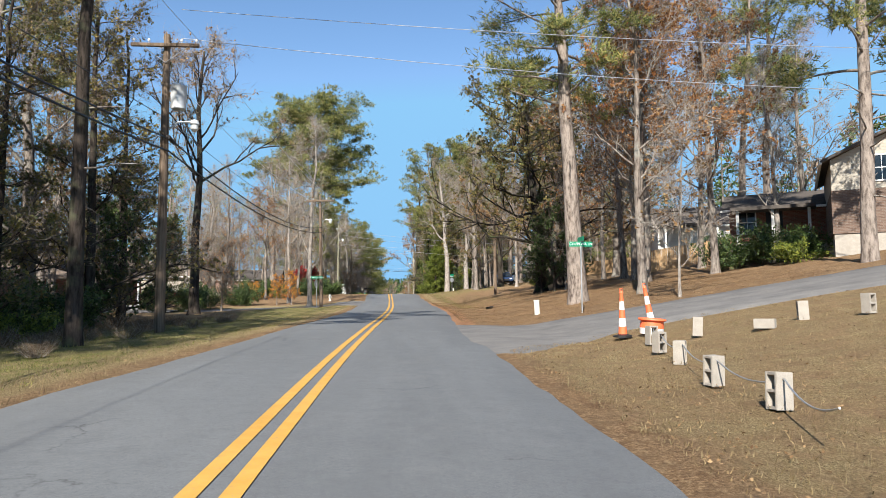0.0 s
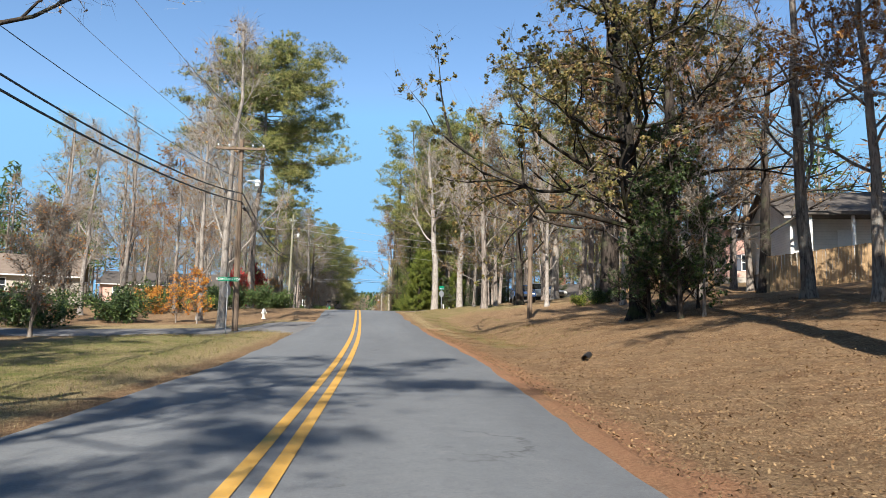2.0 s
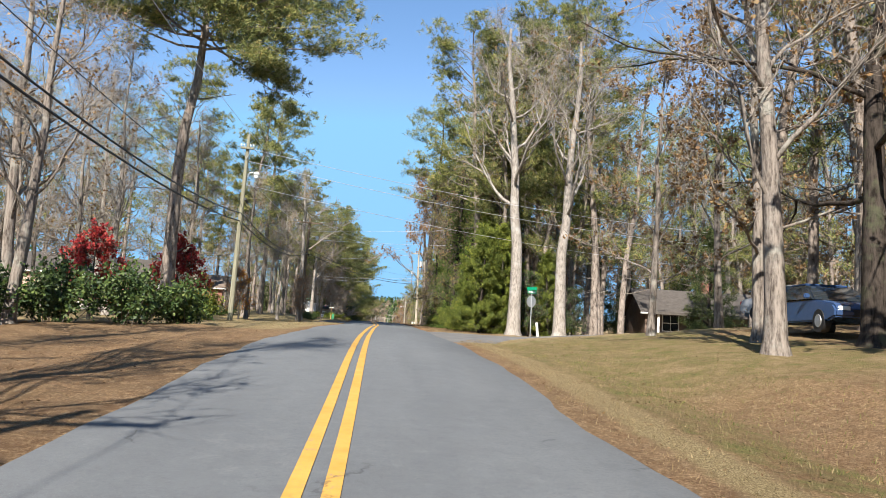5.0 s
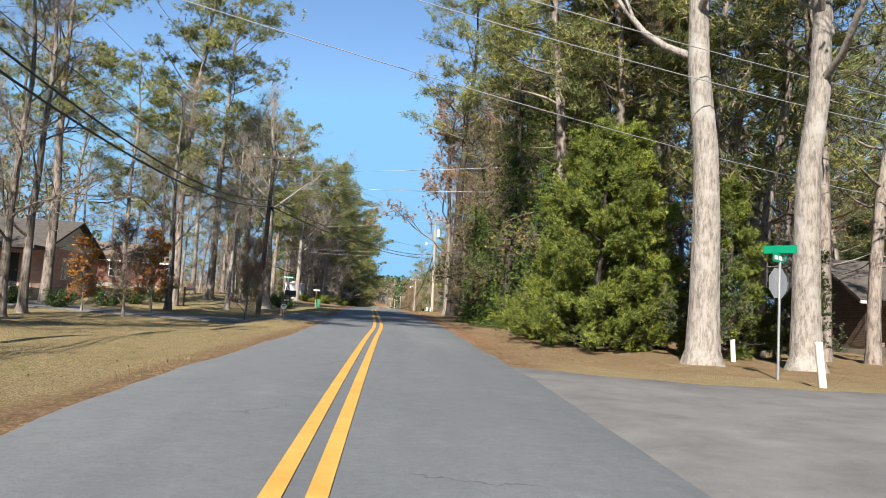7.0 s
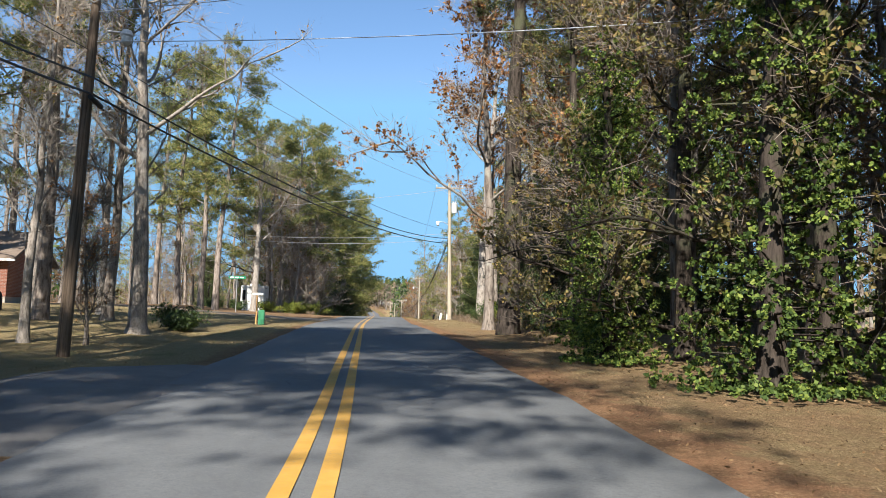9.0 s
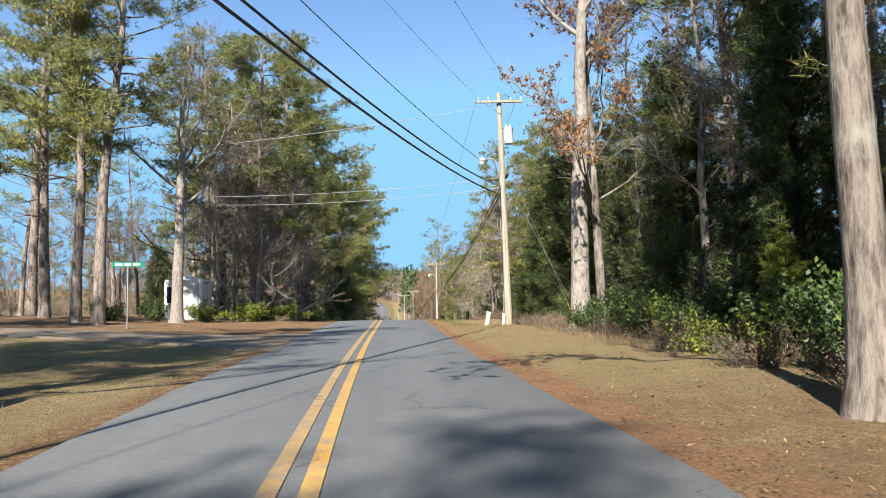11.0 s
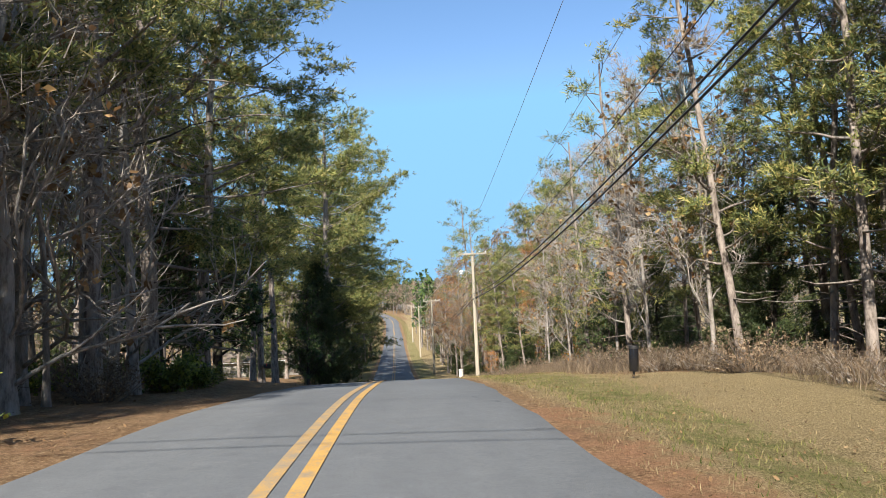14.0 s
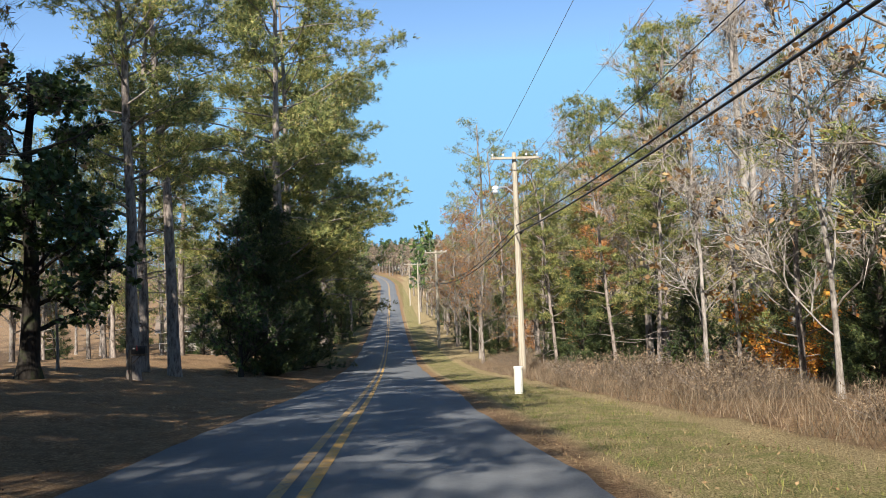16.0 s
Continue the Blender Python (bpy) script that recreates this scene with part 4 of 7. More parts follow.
# ---- poles and wires ----
def utility_pole(x, y, height, r=0.15, mat=None, lean=(0, 0), arm=None, arm_turn=0.0, lamp=None, transformer=None, label="", band=True):
    """A wooden pole; arm: (height, length); lamp and transformer: (height, turn)."""
    m = pose(x, y, gz(x, y), lean[1], lean[0], 0)
    p = thing("utility_pole", m, label or "weathered wooden utility pole beside the road", "utility pole", "poles along the road")
    mat = mat or POLE_WOOD
    part("pole", Shape().tube([(0, 0, -0.6), (0, 0, height * 0.5), (0, 0, height)], [r * 1.15, r, r * 0.72], 14).mesh("pole", mat, True), p)
    if arm:
        h, ln = arm
        c, s = math.cos(radians(arm_turn)), math.sin(radians(arm_turn))
        turn = pose(0, 0, 0, 0, 0, arm_turn)
        ab = part("crossarm", Shape().box((-ln / 2, -r - 0.11, h - 0.06), (ln / 2, -r + 0.0, h + 0.06), 0.01, turn).mesh("crossarm", mat), p)
        for k in (-0.46, -0.24, 0.24, 0.46):
            a = turn @ Vector((k * ln, -r - 0.05, h + 0.06))
            part("insulator", Shape().lathe([(0.012, 0), (0.012, 0.06), (0.045, 0.07), (0.05, 0.12), (0.03, 0.16), (0.012, 0.17)], 10, a).mesh("insulator", GREY_PAINT, True), ab, "grey porcelain insulator")
        for k in (-0.33, 0.33):
            part("brace", Shape().rod(turn @ Vector((k * ln, -r - 0.06, h - 0.06)), turn @ Vector((0, -r, h - 0.6)), 0.014, n=6).mesh("brace", GALVANISED), p)
    if transformer:
        h, t = transformer
        c = Vector((math.cos(radians(t)), math.sin(radians(t)), 0)) * (r + 0.30)
        tr = part("transformer", Shape().lathe([(0.20, -0.42), (0.24, -0.40), (0.25, 0.36), (0.27, 0.40), (0.18, 0.47), (0.02, 0.50)], 20, c + Vector((0, 0, h))).mesh("transformer", GREY_PAINT, True), p, "light grey transformer can")
        for k in (-0.1, 0.1):
            part("bushing", Shape().lathe([(0.03, 0), (0.045, 0.03), (0.03, 0.06), (0.045, 0.09), (0.02, 0.16)], 8, c + Vector((k, 0.02, h + 0.45))).mesh("bushing", GREY_PAINT, True), tr)
        part("bracket", Shape().box((-0.06, -0.06, h - 0.3), (0.06, 0.06, h + 0.3), 0.01, Matrix.Translation(c * 0.55)).mesh("bracket", GALVANISED), p)
    if lamp:
        h, t, ln = lamp
        d = Vector((math.cos(radians(t)), math.sin(radians(t)), 0))
        la = part("lamp_arm", Shape().tube([d * r + Vector((0, 0, h - 0.25)), d * ln * 0.5 + Vector((0, 0, h)), d * ln + Vector((0, 0, h))], [0.03] * 3, 8).mesh("lamp_arm", GALVANISED, True), p)
        part("lamp_head", Shape().lathe([(0.05, -0.34), (0.13, -0.26), (0.13, -0.12), (0.17, -0.08), (0.12, 0.05), (0.05, 0.08)], 16, d * (ln + 0.1) + Vector((0, 0, h))).mesh("lamp_head", GREY_PAINT, True), la, "pale street lamp head")
    if band:
        part("cable_splice", Shape().rod((r + 0.08, -0.35, height * 0.64), (r + 0.08, 0.35, height * 0.64 - 0.06), 0.07, n=10).mesh("cable_splice", RUBBER, True), p, "black cable splice case")
    return p


utility_pole(-8.1, 25.1, 10.3, 0.15, POLE_WOOD, arm=(9.85, 2.3), transformer=(8.05, 0), lamp=(7.2, 0, 0.9), label="grey wooden utility pole with a transformer")
utility_pole(-6.2, 62.3, 9.6, 0.14, POLE_WOOD, lean=(-0.9, 0), arm=(9.1, 2.4), lamp=(7.5, 0, 0.75))
utility_pole(9.15, 64.9, 8.0, 0.13, POLE_WOOD, label="slim dark wooden pole among trees", band=False)
utility_pole(-7.75, 103.5, 10.0, 0.125, GREEN_POLE, lean=(0.6, 0), lamp=(7.9, 0, 0.5), arm=(9.2, 0.7), label="pale greenish wooden utility pole on a lawn")
utility_pole(-7.75, 136.0, 10.2, 0.14, POLE_WOOD, lean=(1.4, 0), arm=(9.7, 2.6), lamp=(8.4, 0, 0.75), label="slim brown utility pole leaning over a lawn")
utility_pole(5.6, 178.2, 11.8, 0.16, NEW_POLE, lean=(-1.2, 0), arm=(11.3, 2.4), transformer=(9.6, 20), lamp=(8.4, 180, 0.9), label="pale new utility pole on the grass verge")
utility_pole(5.7, 240.0, 10.9, 0.15, NEW_POLE, arm=(10.6, 2.4), lamp=(9.2, 180, 0.9), label="pale utility pole with a crossarm above brush")
utility_pole(3.6, 282.0, 10.4, 0.15, NEW_POLE, arm=(10.2, 2.4), label="pale utility pole far down the road", band=False)
utility_pole(2.6, 330.0, 10.6, 0.15, NEW_POLE, arm=(10.3, 2.4), label="pale utility pole far down the road", band=False)
utility_pole(1.6, 385.0, 10.6, 0.15, NEW_POLE, arm=(10.3, 2.4), label="pale utility pole far down the road", band=False)


def wire(a, b, sag, r, mat, label):
    a, b = Vector(a), Vector(b)
    n = 18
    pts = [a.lerp(b, k / n) - Vector((0, 0, sag * 4 * (k / n) * (1 - k / n))) for k in range(n + 1)]
    ob = new("overhead_wire", Shape().tube(pts, [r] * (n + 1), 5, False).mesh("overhead_wire", mat, True))
    tagged(ob, label, "wire", "wires between the poles")


BL, SL = "sagging black cable strung between poles", "thin bright wire strung high between poles"
bundle = [(-7.9, -20, 5.4), (-7.95, 25.1, 6.9), (-6.2, 62.3, 8.25), (-7.7, 103.5, 9.2), (-7.5, 136.0, 11.0), (5.3, 178.2, 11.65), (5.6, 240, 7.9), (3.6, 282, 5.5), (2.6, 330, 5.6), (1.6, 385, 7)]
for k, (a, b) in enumerate(zip(bundle[:-1], bundle[1:])):
    wire(a, b, 0.85, 0.030, CABLE, BL)
    wire(Vector(a) + Vector((0.05, 0, 0.42)), Vector(b) + Vector((0.05, 0, 0.42)), 1.0, 0.026, CABLE, BL)
    wire(Vector(a) + Vector((-0.1, 0, 1.15)), Vector(b) + Vector((-0.1, 0, 1.15)), 0.7, 0.011, CABLE, "thin dark wire strung between poles")
tops = [(-7.95, -20, 9.0), (-8.0, 25.1, 10.75), (-6.35, 62.3, 11.2), (-7.9, 103.5, 13.3), (-7.5, 136.0, 14.1), (5.3, 178.2, 16.7), (5.7, 240, 11.8), (3.6, 282, 8.9), (2.6, 330, 8.9), (1.6, 385, 10)]
for a, b in zip(tops[:-1], tops[1:]):
    for dx in (-1.05, 1.05):
        wire(Vector(a) + Vector((dx, 0, 0)), Vector(b) + Vector((dx, 0, 0)), 0.6, 0.009, BARE_WIRE, SL)
for a, b, sag in [((-7.6, 25.1, 10.9), (21, 27.5, 10.2), 0.3), ((-7.6, 25.0, 11.9), (21, 26.5, 11.6), 0.2),
                  ((-7.7, 103.5, 13.2), (22, 112, 11.9), 0.5), ((-7.7, 103.5, 12.5), (22, 112, 11.0), 0.5), ((-7.7, 103.5, 11.2), (24, 118, 10.2), 0.5),
                  ((-7.5, 136.0, 13.2), (20, 128, 15.0), 0.4), ((-7.5, 136.0, 12.4), (20, 130, 13.4), 0.5),
                  ((5.3, 178.2, 12.0), (-12, 181, 11.7), 0.35), ((5.3, 178.2, 12.5), (-12, 181, 12.1), 0.3), ((5.3, 178.2, 16.3), (-12, 181, 14.6), 0.2)]:
    wire(a, b, sag, 0.012, BARE_WIRE, "bright service wire crossing over the road")
for dx in (0.0, 0.35):
    wire((5.7, 178.3, 13.4 - dx * 3), (9.6 + dx, 180.5, gz(9.6, 180.5)), 0.0, 0.008, GALVANISED, "guy wire anchored in the brush")
guard = new("guy_guard", Shape().rod((8.95, 180.1, gz(9, 180.1) + 1.35), (9.55, 180.46, gz(9.5, 180.5) + 0.12), 0.035, n=8).mesh("guy_guard", plain("guard_yellow", (0.75, 0.62, 0.03), 0.5), True))
tagged(guard, "yellow plastic guard on a guy wire", "guy guard")


# ---- signs, posts and roadside things ----
def text_mesh(name, words, size, mat):
    cu = bpy.data.curves.new(name, "FONT")
    cu.body, cu.size, cu.align_x, cu.align_y, cu.extrude = words, size, "CENTER", "CENTER", 0.002
    ob = bpy.data.objects.new(name, cu)
    me = bpy.data.meshes.new_from_object(ob)
    bpy.data.objects.remove(ob)
    me.materials.clear()
    me.materials.append(mat)
    return me


def street_sign(x, y, height, words, width, turn, label, stop=None, second=True, bars=0):
    s = thing("street_sign", pose(x, y, gz(x, y), 0, 0, turn), label, "street sign")
    part("post", Shape().rod((0, 0, -0.3), (0, 0, height - 0.08), 0.03, n=10).mesh("post", GALVANISED, True), s)
    bl = part("name_blade", Shape().box((-width / 2, -0.008, height - 0.10), (width / 2, 0.008, height + 0.10), 0.003).mesh("name_blade", SIGN_GREEN), s, "green name blade with white letters")
    if words:
        for sgn in (-1, 1):
            t = part("lettering", text_mesh("lettering", words, 0.145, WHITE), bl, "white letters")
            tagged(t, kind="stuff")
            t.matrix_local = pose(0, 0.011 * sgn, height, 90, 0, 0 if sgn < 0 else 180)
    for k in range(bars):
        part("lettering", Shape().box((-width * 0.4 + k * width * 0.28, -0.012, height - 0.045), (-width * 0.4 + k * width * 0.28 + width * 0.22, 0.012, height + 0.045)).mesh("lettering", WHITE), bl, "white lettering")
    if second:
        part("cross_blade", Shape().box((-0.008, -0.36, height + 0.11), (0.008, 0.36, height + 0.29), 0.003).mesh("cross_blade", SIGN_GREEN), s, "green name blade seen edge on")
    if stop is not None:
        h = height - 0.55
        pts = [(0.36 * math.cos(radians(22.5 + 45 * k)), 0.36 * math.sin(radians(22.5 + 45 * k))) for k in range(8)]
        m = pose(0, 0, h, 0, 0, stop)
        v = [m @ Vector((a, dy, b)) for dy in (0.035, 0.039) for a, b in pts]
        f = [list(range(8)), list(range(8, 16))[::-1]] + [[i, i + 8, (i + 1) % 8 + 8, (i + 1) % 8] for i in range(8)]
        part("stop_plate", Shape().add(v, f).mesh("stop_plate", GALVANISED), s, "bare grey back of an octagonal sign")
    return s


street_sign(7.17, 28.0, 2.65, "CHIPPEWA LN", 0.95, 4, "green street name sign on a thin post", second=True)
street_sign(-6.5, 61.5, 2.55, "FOREST HILLS DR", 0.95, 6, "green street name sign over a stop sign's back", stop=62)
street_sign(8.75, 106.0, 2.6, "", 0.8, 40, "green street name sign over a stop sign's back", stop=-12, bars=3)
street_sign(-11.1, 173.0, 2.6, "", 1.25, 3, "long green street name sign", stop=70, second=False, bars=3)


def marker_post(x, y, h, r, lean, label, mat=None):
    p = thing("marker_post", pose(x, y, gz(x, y), lean[0], lean[1], 0), label, "marker post")
    part("tube", Shape().lathe([(r, -0.2), (r, h * 0.93)], 18).mesh("tube", mat or CREAM, True), p)
    part("cap", Shape().lathe([(r * 1.12, h * 0.92), (r * 1.14, h * 0.98), (r * 0.9, h)], 18).mesh("cap", mat or CREAM, True), p)


marker_post(6.0, 31.0, 0.62, 0.12, (0, -3), "short cream plastic utility marker post")
marker_post(8.9, 104.6, 0.85, 0.075, (0, -7), "leaning white plastic marker post")
marker_post(10.3, 111.2, 0.6, 0.07, (0, -4), "short white plastic marker post")
marker_post(5.15, 183.4, 0.74, 0.13, (3, 12), "leaning chipped white marker post")
marker_post(5.45, 179.0, 0.62, 0.10, (0, 5), "chipped white marker post")
marker_post(3.3, 226.0, 0.75, 0.13, (0, 0), "white marker post with a dark top", CREAM)


def cinder_block(x, y, turn, lean=(0, 0), flat=False):
    b = thing("concrete_block", pose(x, y, gz(x, y) + (0.02 if flat else 0), lean[0], lean[1], turn), "weathered hollow concrete block stood on end", "block", "blocks along the lawn edge")
    s = Shape()
    w, d, h = 0.20, 0.20, 0.40
    for a, c in (((-w / 2, -d / 2, 0), (-w / 2 + 0.035, d / 2, h)), ((w / 2 - 0.035, -d / 2, 0), (w / 2, d / 2, h))):
        s.box(a, c, 0.006)
    for z0, z1 in ((0.0, 0.04), (0.18, 0.22), (0.36, 0.40)):
        s.box((-w / 2 + 0.03, -d / 2 + 0.004, z0 + 0.002), (w / 2 - 0.03, d / 2 - 0.004, z1 - 0.002), 0.006)
    me = s.mesh("body", BLOCK)
    if flat:
        me.transform(pose(0, 0, 0.1, 90, 0, 0))
    part("body", me, b)
    return b


for k, (x, y, t) in enumerate([(3.76, 7.5, 96), (3.92, 9.4, 102), (4.53, 12.0, 60), (4.82, 13.7, 20), (5.13, 14.95, 10), (6.15, 15.0, 65), (8.15, 14.4, 70), (9.1, 13.7, 20)]):
    cinder_block(x, y, t, (random.uniform(-4, 4), random.uniform(-5, 5)))
cinder_block(7.1, 14.4, 50, flat=True)
for (x0, y0), (x1, y1) in zip([(3.2, 5.6), (3.76, 7.4), (3.92, 9.3), (4.53, 11.9), (4.82, 13.6)], [(3.76, 7.4), (3.92, 9.3), (4.53, 11.9), (4.82, 13.6), (5.13, 14.85)]):
    a, b = Vector((x0, y0 - 0.02, gz(x0, y0) + 0.34)), Vector((x1, y1 - 0.02, gz(x1, y1) + 0.34))
    pts = [a.lerp(b, k / 10) - Vector((0, 0, 0.5 * (k / 10) * (1 - k / 10))) for k in range(11)]
    tagged(new("rope", Shape().tube(pts, [0.010] * 11, 6).mesh("rope", GALVANISED, True)), "thin grey cable slung from block to block", "cable")


def road_tube(x, y, lean, on_barrel=False):
    c = thing("traffic_delineator", pose(x, y, gz(x, y), lean[0], lean[1], 0), "orange traffic tube with white bands", "traffic tube", "traffic tubes")
    z0 = 0.0
    if not on_barrel:
        part("base", Shape().lathe([(0.24, 0), (0.24, 0.04), (0.12, 0.07), (0.08, 0.09)], 8).mesh("base", RUBBER, True), c, "black rubber base")
    cols = [ORANGE, WHITE, ORANGE, WHITE, ORANGE]
    for i, m in enumerate(cols):
        h0, h1 = 0.06 + i * 0.2, 0.06 + (i + 1) * 0.2 + (0.06 if i == 4 else 0)
        r0, r1 = 0.105 - 0.013 * i, 0.105 - 0.013 * (i + 1)
        part("band", Shape().lathe([(r0, h0), (r1, h1)] if i < 4 else [(r0, h0), (r1, h1 - 0.08), (r1 + 0.01, h1 - 0.05), (r1 * 0.6, h1)], 18).mesh("band", m, True), c, "reflective white band" if m is WHITE else "orange band")
    part("handle", Shape().tube([(-0.03, 0, 1.10), (-0.03, 0, 1.18), (0.03, 0, 1.18), (0.03, 0, 1.10)], [0.012] * 4, 8).mesh("handle", ORANGE, True), c)


road_tube(5.25, 17.2, (1, -1))
road_tube(6.06, 17.36, (0, -10))
brl = thing("barrel_stub", pose(5.81, 16.8, gz(5.81, 16.8), 2, 4, 0), "crushed orange and white traffic barrel", "traffic barrel")
part("lower_band", Shape().lathe([(0.27, 0), (0.28, 0.14)], 22).mesh("lower_band", WHITE, True), brl, "dirty white band")
part("upper_band", Shape().lathe([(0.28, 0.14), (0.265, 0.30), (0.33, 0.33), (0.32, 0.37), (0.20, 0.38)], 22).mesh("upper_band", ORANGE, True), brl, "faded orange rim")

hyd = thing("fire_hydrant", pose(-6.45, 74.6, gz(-6.45, 74.6), 0, 0, 10), "cream fire hydrant standing in leaves", "hydrant")
part("barrel", Shape().lathe([(0.16, 0), (0.16, 0.04), (0.10, 0.06), (0.10, 0.46), (0.14, 0.47), (0.14, 0.51)], 18).mesh("barrel", CREAM, True), hyd)
part("bonnet", Shape().lathe([(0.13, 0.51), (0.12, 0.58), (0.07, 0.66), (0.03, 0.68), (0.03, 0.74)], 18).mesh("bonnet", WHITE, True), hyd, "white domed bonnet")
for a in (0, 180, 270):
    d = Vector((math.cos(radians(a)), math.sin(radians(a)), 0))
    part("outlet", Shape().rod(d * 0.08 + Vector((0, 0, 0.40)), d * 0.19 + Vector((0, 0, 0.40)), 0.055, n=12).mesh("outlet", CREAM, True), hyd)


def mailbox(x, y, turn, label, number=True, size=1.0, mat=None, h=1.05):
    b = thing("mailbox", pose(x, y, gz(x, y), 0, 0, turn), label, "mailbox")
    part("post", Shape().box((-0.055, -0.055, -0.3), (0.055, 0.055, h + 0.12), 0.008).mesh("post", POLE_WOOD), b, "square wooden post")
    part("arm", Shape().box((-0.05, -0.05, h - 0.12), (0.62, 0.05, h - 0.03), 0.008).mesh("arm", POLE_WOOD), b)
    part("brace", Shape().rod((0.03, 0, h - 0.45), (0.38, 0, h - 0.12), 0.035, n=4).mesh("brace", POLE_WOOD), b)
    prof = [(-0.10, 0), (0.10, 0), (0.10, 0.13)] + [(0.10 * math.cos(radians(a)), 0.13 + 0.10 * math.sin(radians(a))) for a in range(15, 180, 15)] + [(-0.10, 0.13)]
    n = len(prof)
    v = [(xx, px * size, h - 0.03 + pz * size) for xx in (0.10, 0.62) for px, pz in prof]
    f = [list(range(n))[::-1], list(range(n, 2 * n))] + [[i, (i + 1) % n, n + (i + 1) % n, n + i] for i in range(n)]
    bx = part("box", Shape().add(v, f).mesh("box", mat or DARK_METAL), b, "black metal box")
    part("flag", Shape().box((0.3, -0.115 * size, h + 0.1), (0.33, -0.105 * size, h + 0.3)).mesh("flag", plain("flag_red", (0.45, 0.03, 0.03), 0.5)), bx, "small red flag")
    if number:
        pl = part("number_plate", Shape().box((0.06, -0.062, h - 0.36), (0.36, -0.05, h - 0.22), 0.004).mesh("number_plate", DARK_METAL), b, "dark plate under the box")
        for k in range(4):
            part("mark", Shape().box((0.09 + 0.065 * k, -0.068, h - 0.335), (0.135 + 0.065 * k, -0.062, h - 0.245)).mesh("mark", WHITE), pl, "white bar")
    return b


mailbox(-4.9, 126.0, 0, "black mailbox on a wooden post with a brace")
disc = thing("yard_sign", pose(-4.72, 125.4, gz(-4.72, 125.4), 0, 0, 0), "small white octagonal yard sign", "yard sign")
part("stake", Shape().rod((0, 0, -0.1), (0, 0, 0.45), 0.012, n=6).mesh("stake", GALVANISED), disc)
part("plate", Shape().lathe([(0.14, 0), (0.14, 0.012)], 8).mesh("plate", GREY_PAINT), disc, "pale octagonal plate").matrix_local = pose(0, -0.02, 0.46, 90, 22.5, 0)
for k in range(2):
    part("mark", Shape().box((-0.08, -0.045, 0.42 + 0.06 * k), (0.08, -0.034, 0.45 + 0.06 * k)).mesh("mark", DARK_METAL), disc, "dark bar")
mailbox(-10.6, 233.3, 0, "dark mailbox on a post under trees", False, 1.3)
mailbox(-13.2, 139.5, 10, "old mailbox at a drive", False)

can = thing("cable_canister", pose(5.45, 197.2, gz(5.45, 197.2), 0, 3, 0), "glossy black cylinder on a thin post", "canister")
part("post", Shape().rod((0, 0.02, -0.3), (0, 0.02, 0.3), 0.03, n=8).mesh("post", DARK_METAL), can)
part("cylinder", Shape().lathe([(0.105, 0.10), (0.115, 0.12), (0.115, 0.66), (0.10, 0.70)], 24).mesh("cylinder", plain("gloss_black", (0.012, 0.012, 0.014), 0.15), True), can, "glossy black cylinder")
part("ring", Shape().lathe([(0.12, 0.64), (0.125, 0.66), (0.12, 0.72)], 24).mesh("ring", DARK_METAL, True), can)

cab = thing("storage_box", pose(-11.3, 183.4, gz(-11.3, 183.4) + 0.06, 0, 0, -6), "white metal storage cabinet by the woods", "storage box")
part("body", Shape().box((-1.55, -0.1, 0.45), (0.55, 1.5, 2.15), 0.02).mesh("body", WHITE), cab)
part("base", Shape().box((-1.5, -0.07, -0.1), (0.52, 1.47, 0.45)).mesh("base", GREY_PAINT), cab, "grey steel base")
part("lid", Shape().box((-0.8, 0.1, 2.15), (-0.1, 0.9, 2.32), 0.02).mesh("lid", WHITE), cab)
part("front_panel", Shape().box((-0.85, -0.14, 0.47), (0.25, -0.10, 2.12), 0.01).mesh("front_panel", WHITE), cab)
part("window", Shape().box((-1.40, -0.125, 0.85), (-1.12, -0.10, 1.75)).mesh("window", GLASS), cab, "dark narrow window")
part("corner_strip", Shape().box((0.33, -0.13, 0.47), (0.38, -0.10, 2.12)).mesh("corner_strip", GREY_PAINT), cab)
part("side_door", Shape().box((0.55, 0.1, 0.5), (0.575, 1.35, 2.08), 0.008).mesh("side_door", GREY_PAINT), cab, "pale grey side door")
for z in (0.95, 1.9):
    part("hinge", Shape().box((0.575, 0.62, z), (0.60, 0.74, z + 0.09)).mesh("hinge", DARK_METAL), cab)
ped = thing("cable_pedestal", pose(-5.6, 152.0, gz(-5.6, 152.0), 0, 0, 0), "small green cable pedestal on the lawn", "pedestal")
part("body", Shape().box((-0.14, -0.12, -0.1), (0.14, 0.12, 0.62), 0.03).mesh("body", plain("pedestal_green", (0.03, 0.22, 0.10), 0.5)), ped)
part("marker", Shape().rod((-0.25, 0, -0.2), (-0.25, 0, 1.3), 0.03, n=8).mesh("marker", plain("marker_orange", (0.7, 0.4, 0.15), 0.6)), ped, "tan marker stake")
part("marker", Shape().box((-0.5, -0.03, 1.3), (0.02, 0.03, 1.42), 0.01).mesh("marker", CREAM), ped, "pale board on the stake")
pp = [(5.45, 43.2, gz(5.45, 43.2) + 0.03), (6.0, 44.6, gz(6.0, 44.6) - 0.06)]
pipe = new("drain_pipe", Shape().tube(pp, [0.085, 0.085], 16, False).tube([pp[0], (5.7, 43.9, gz(5.7, 43.9))], [0.07, 0.07], 16, False).mesh("drain_pipe", RUBBER, True))
tagged(pipe, "black plastic drain pipe end in the leaves", "pipe")


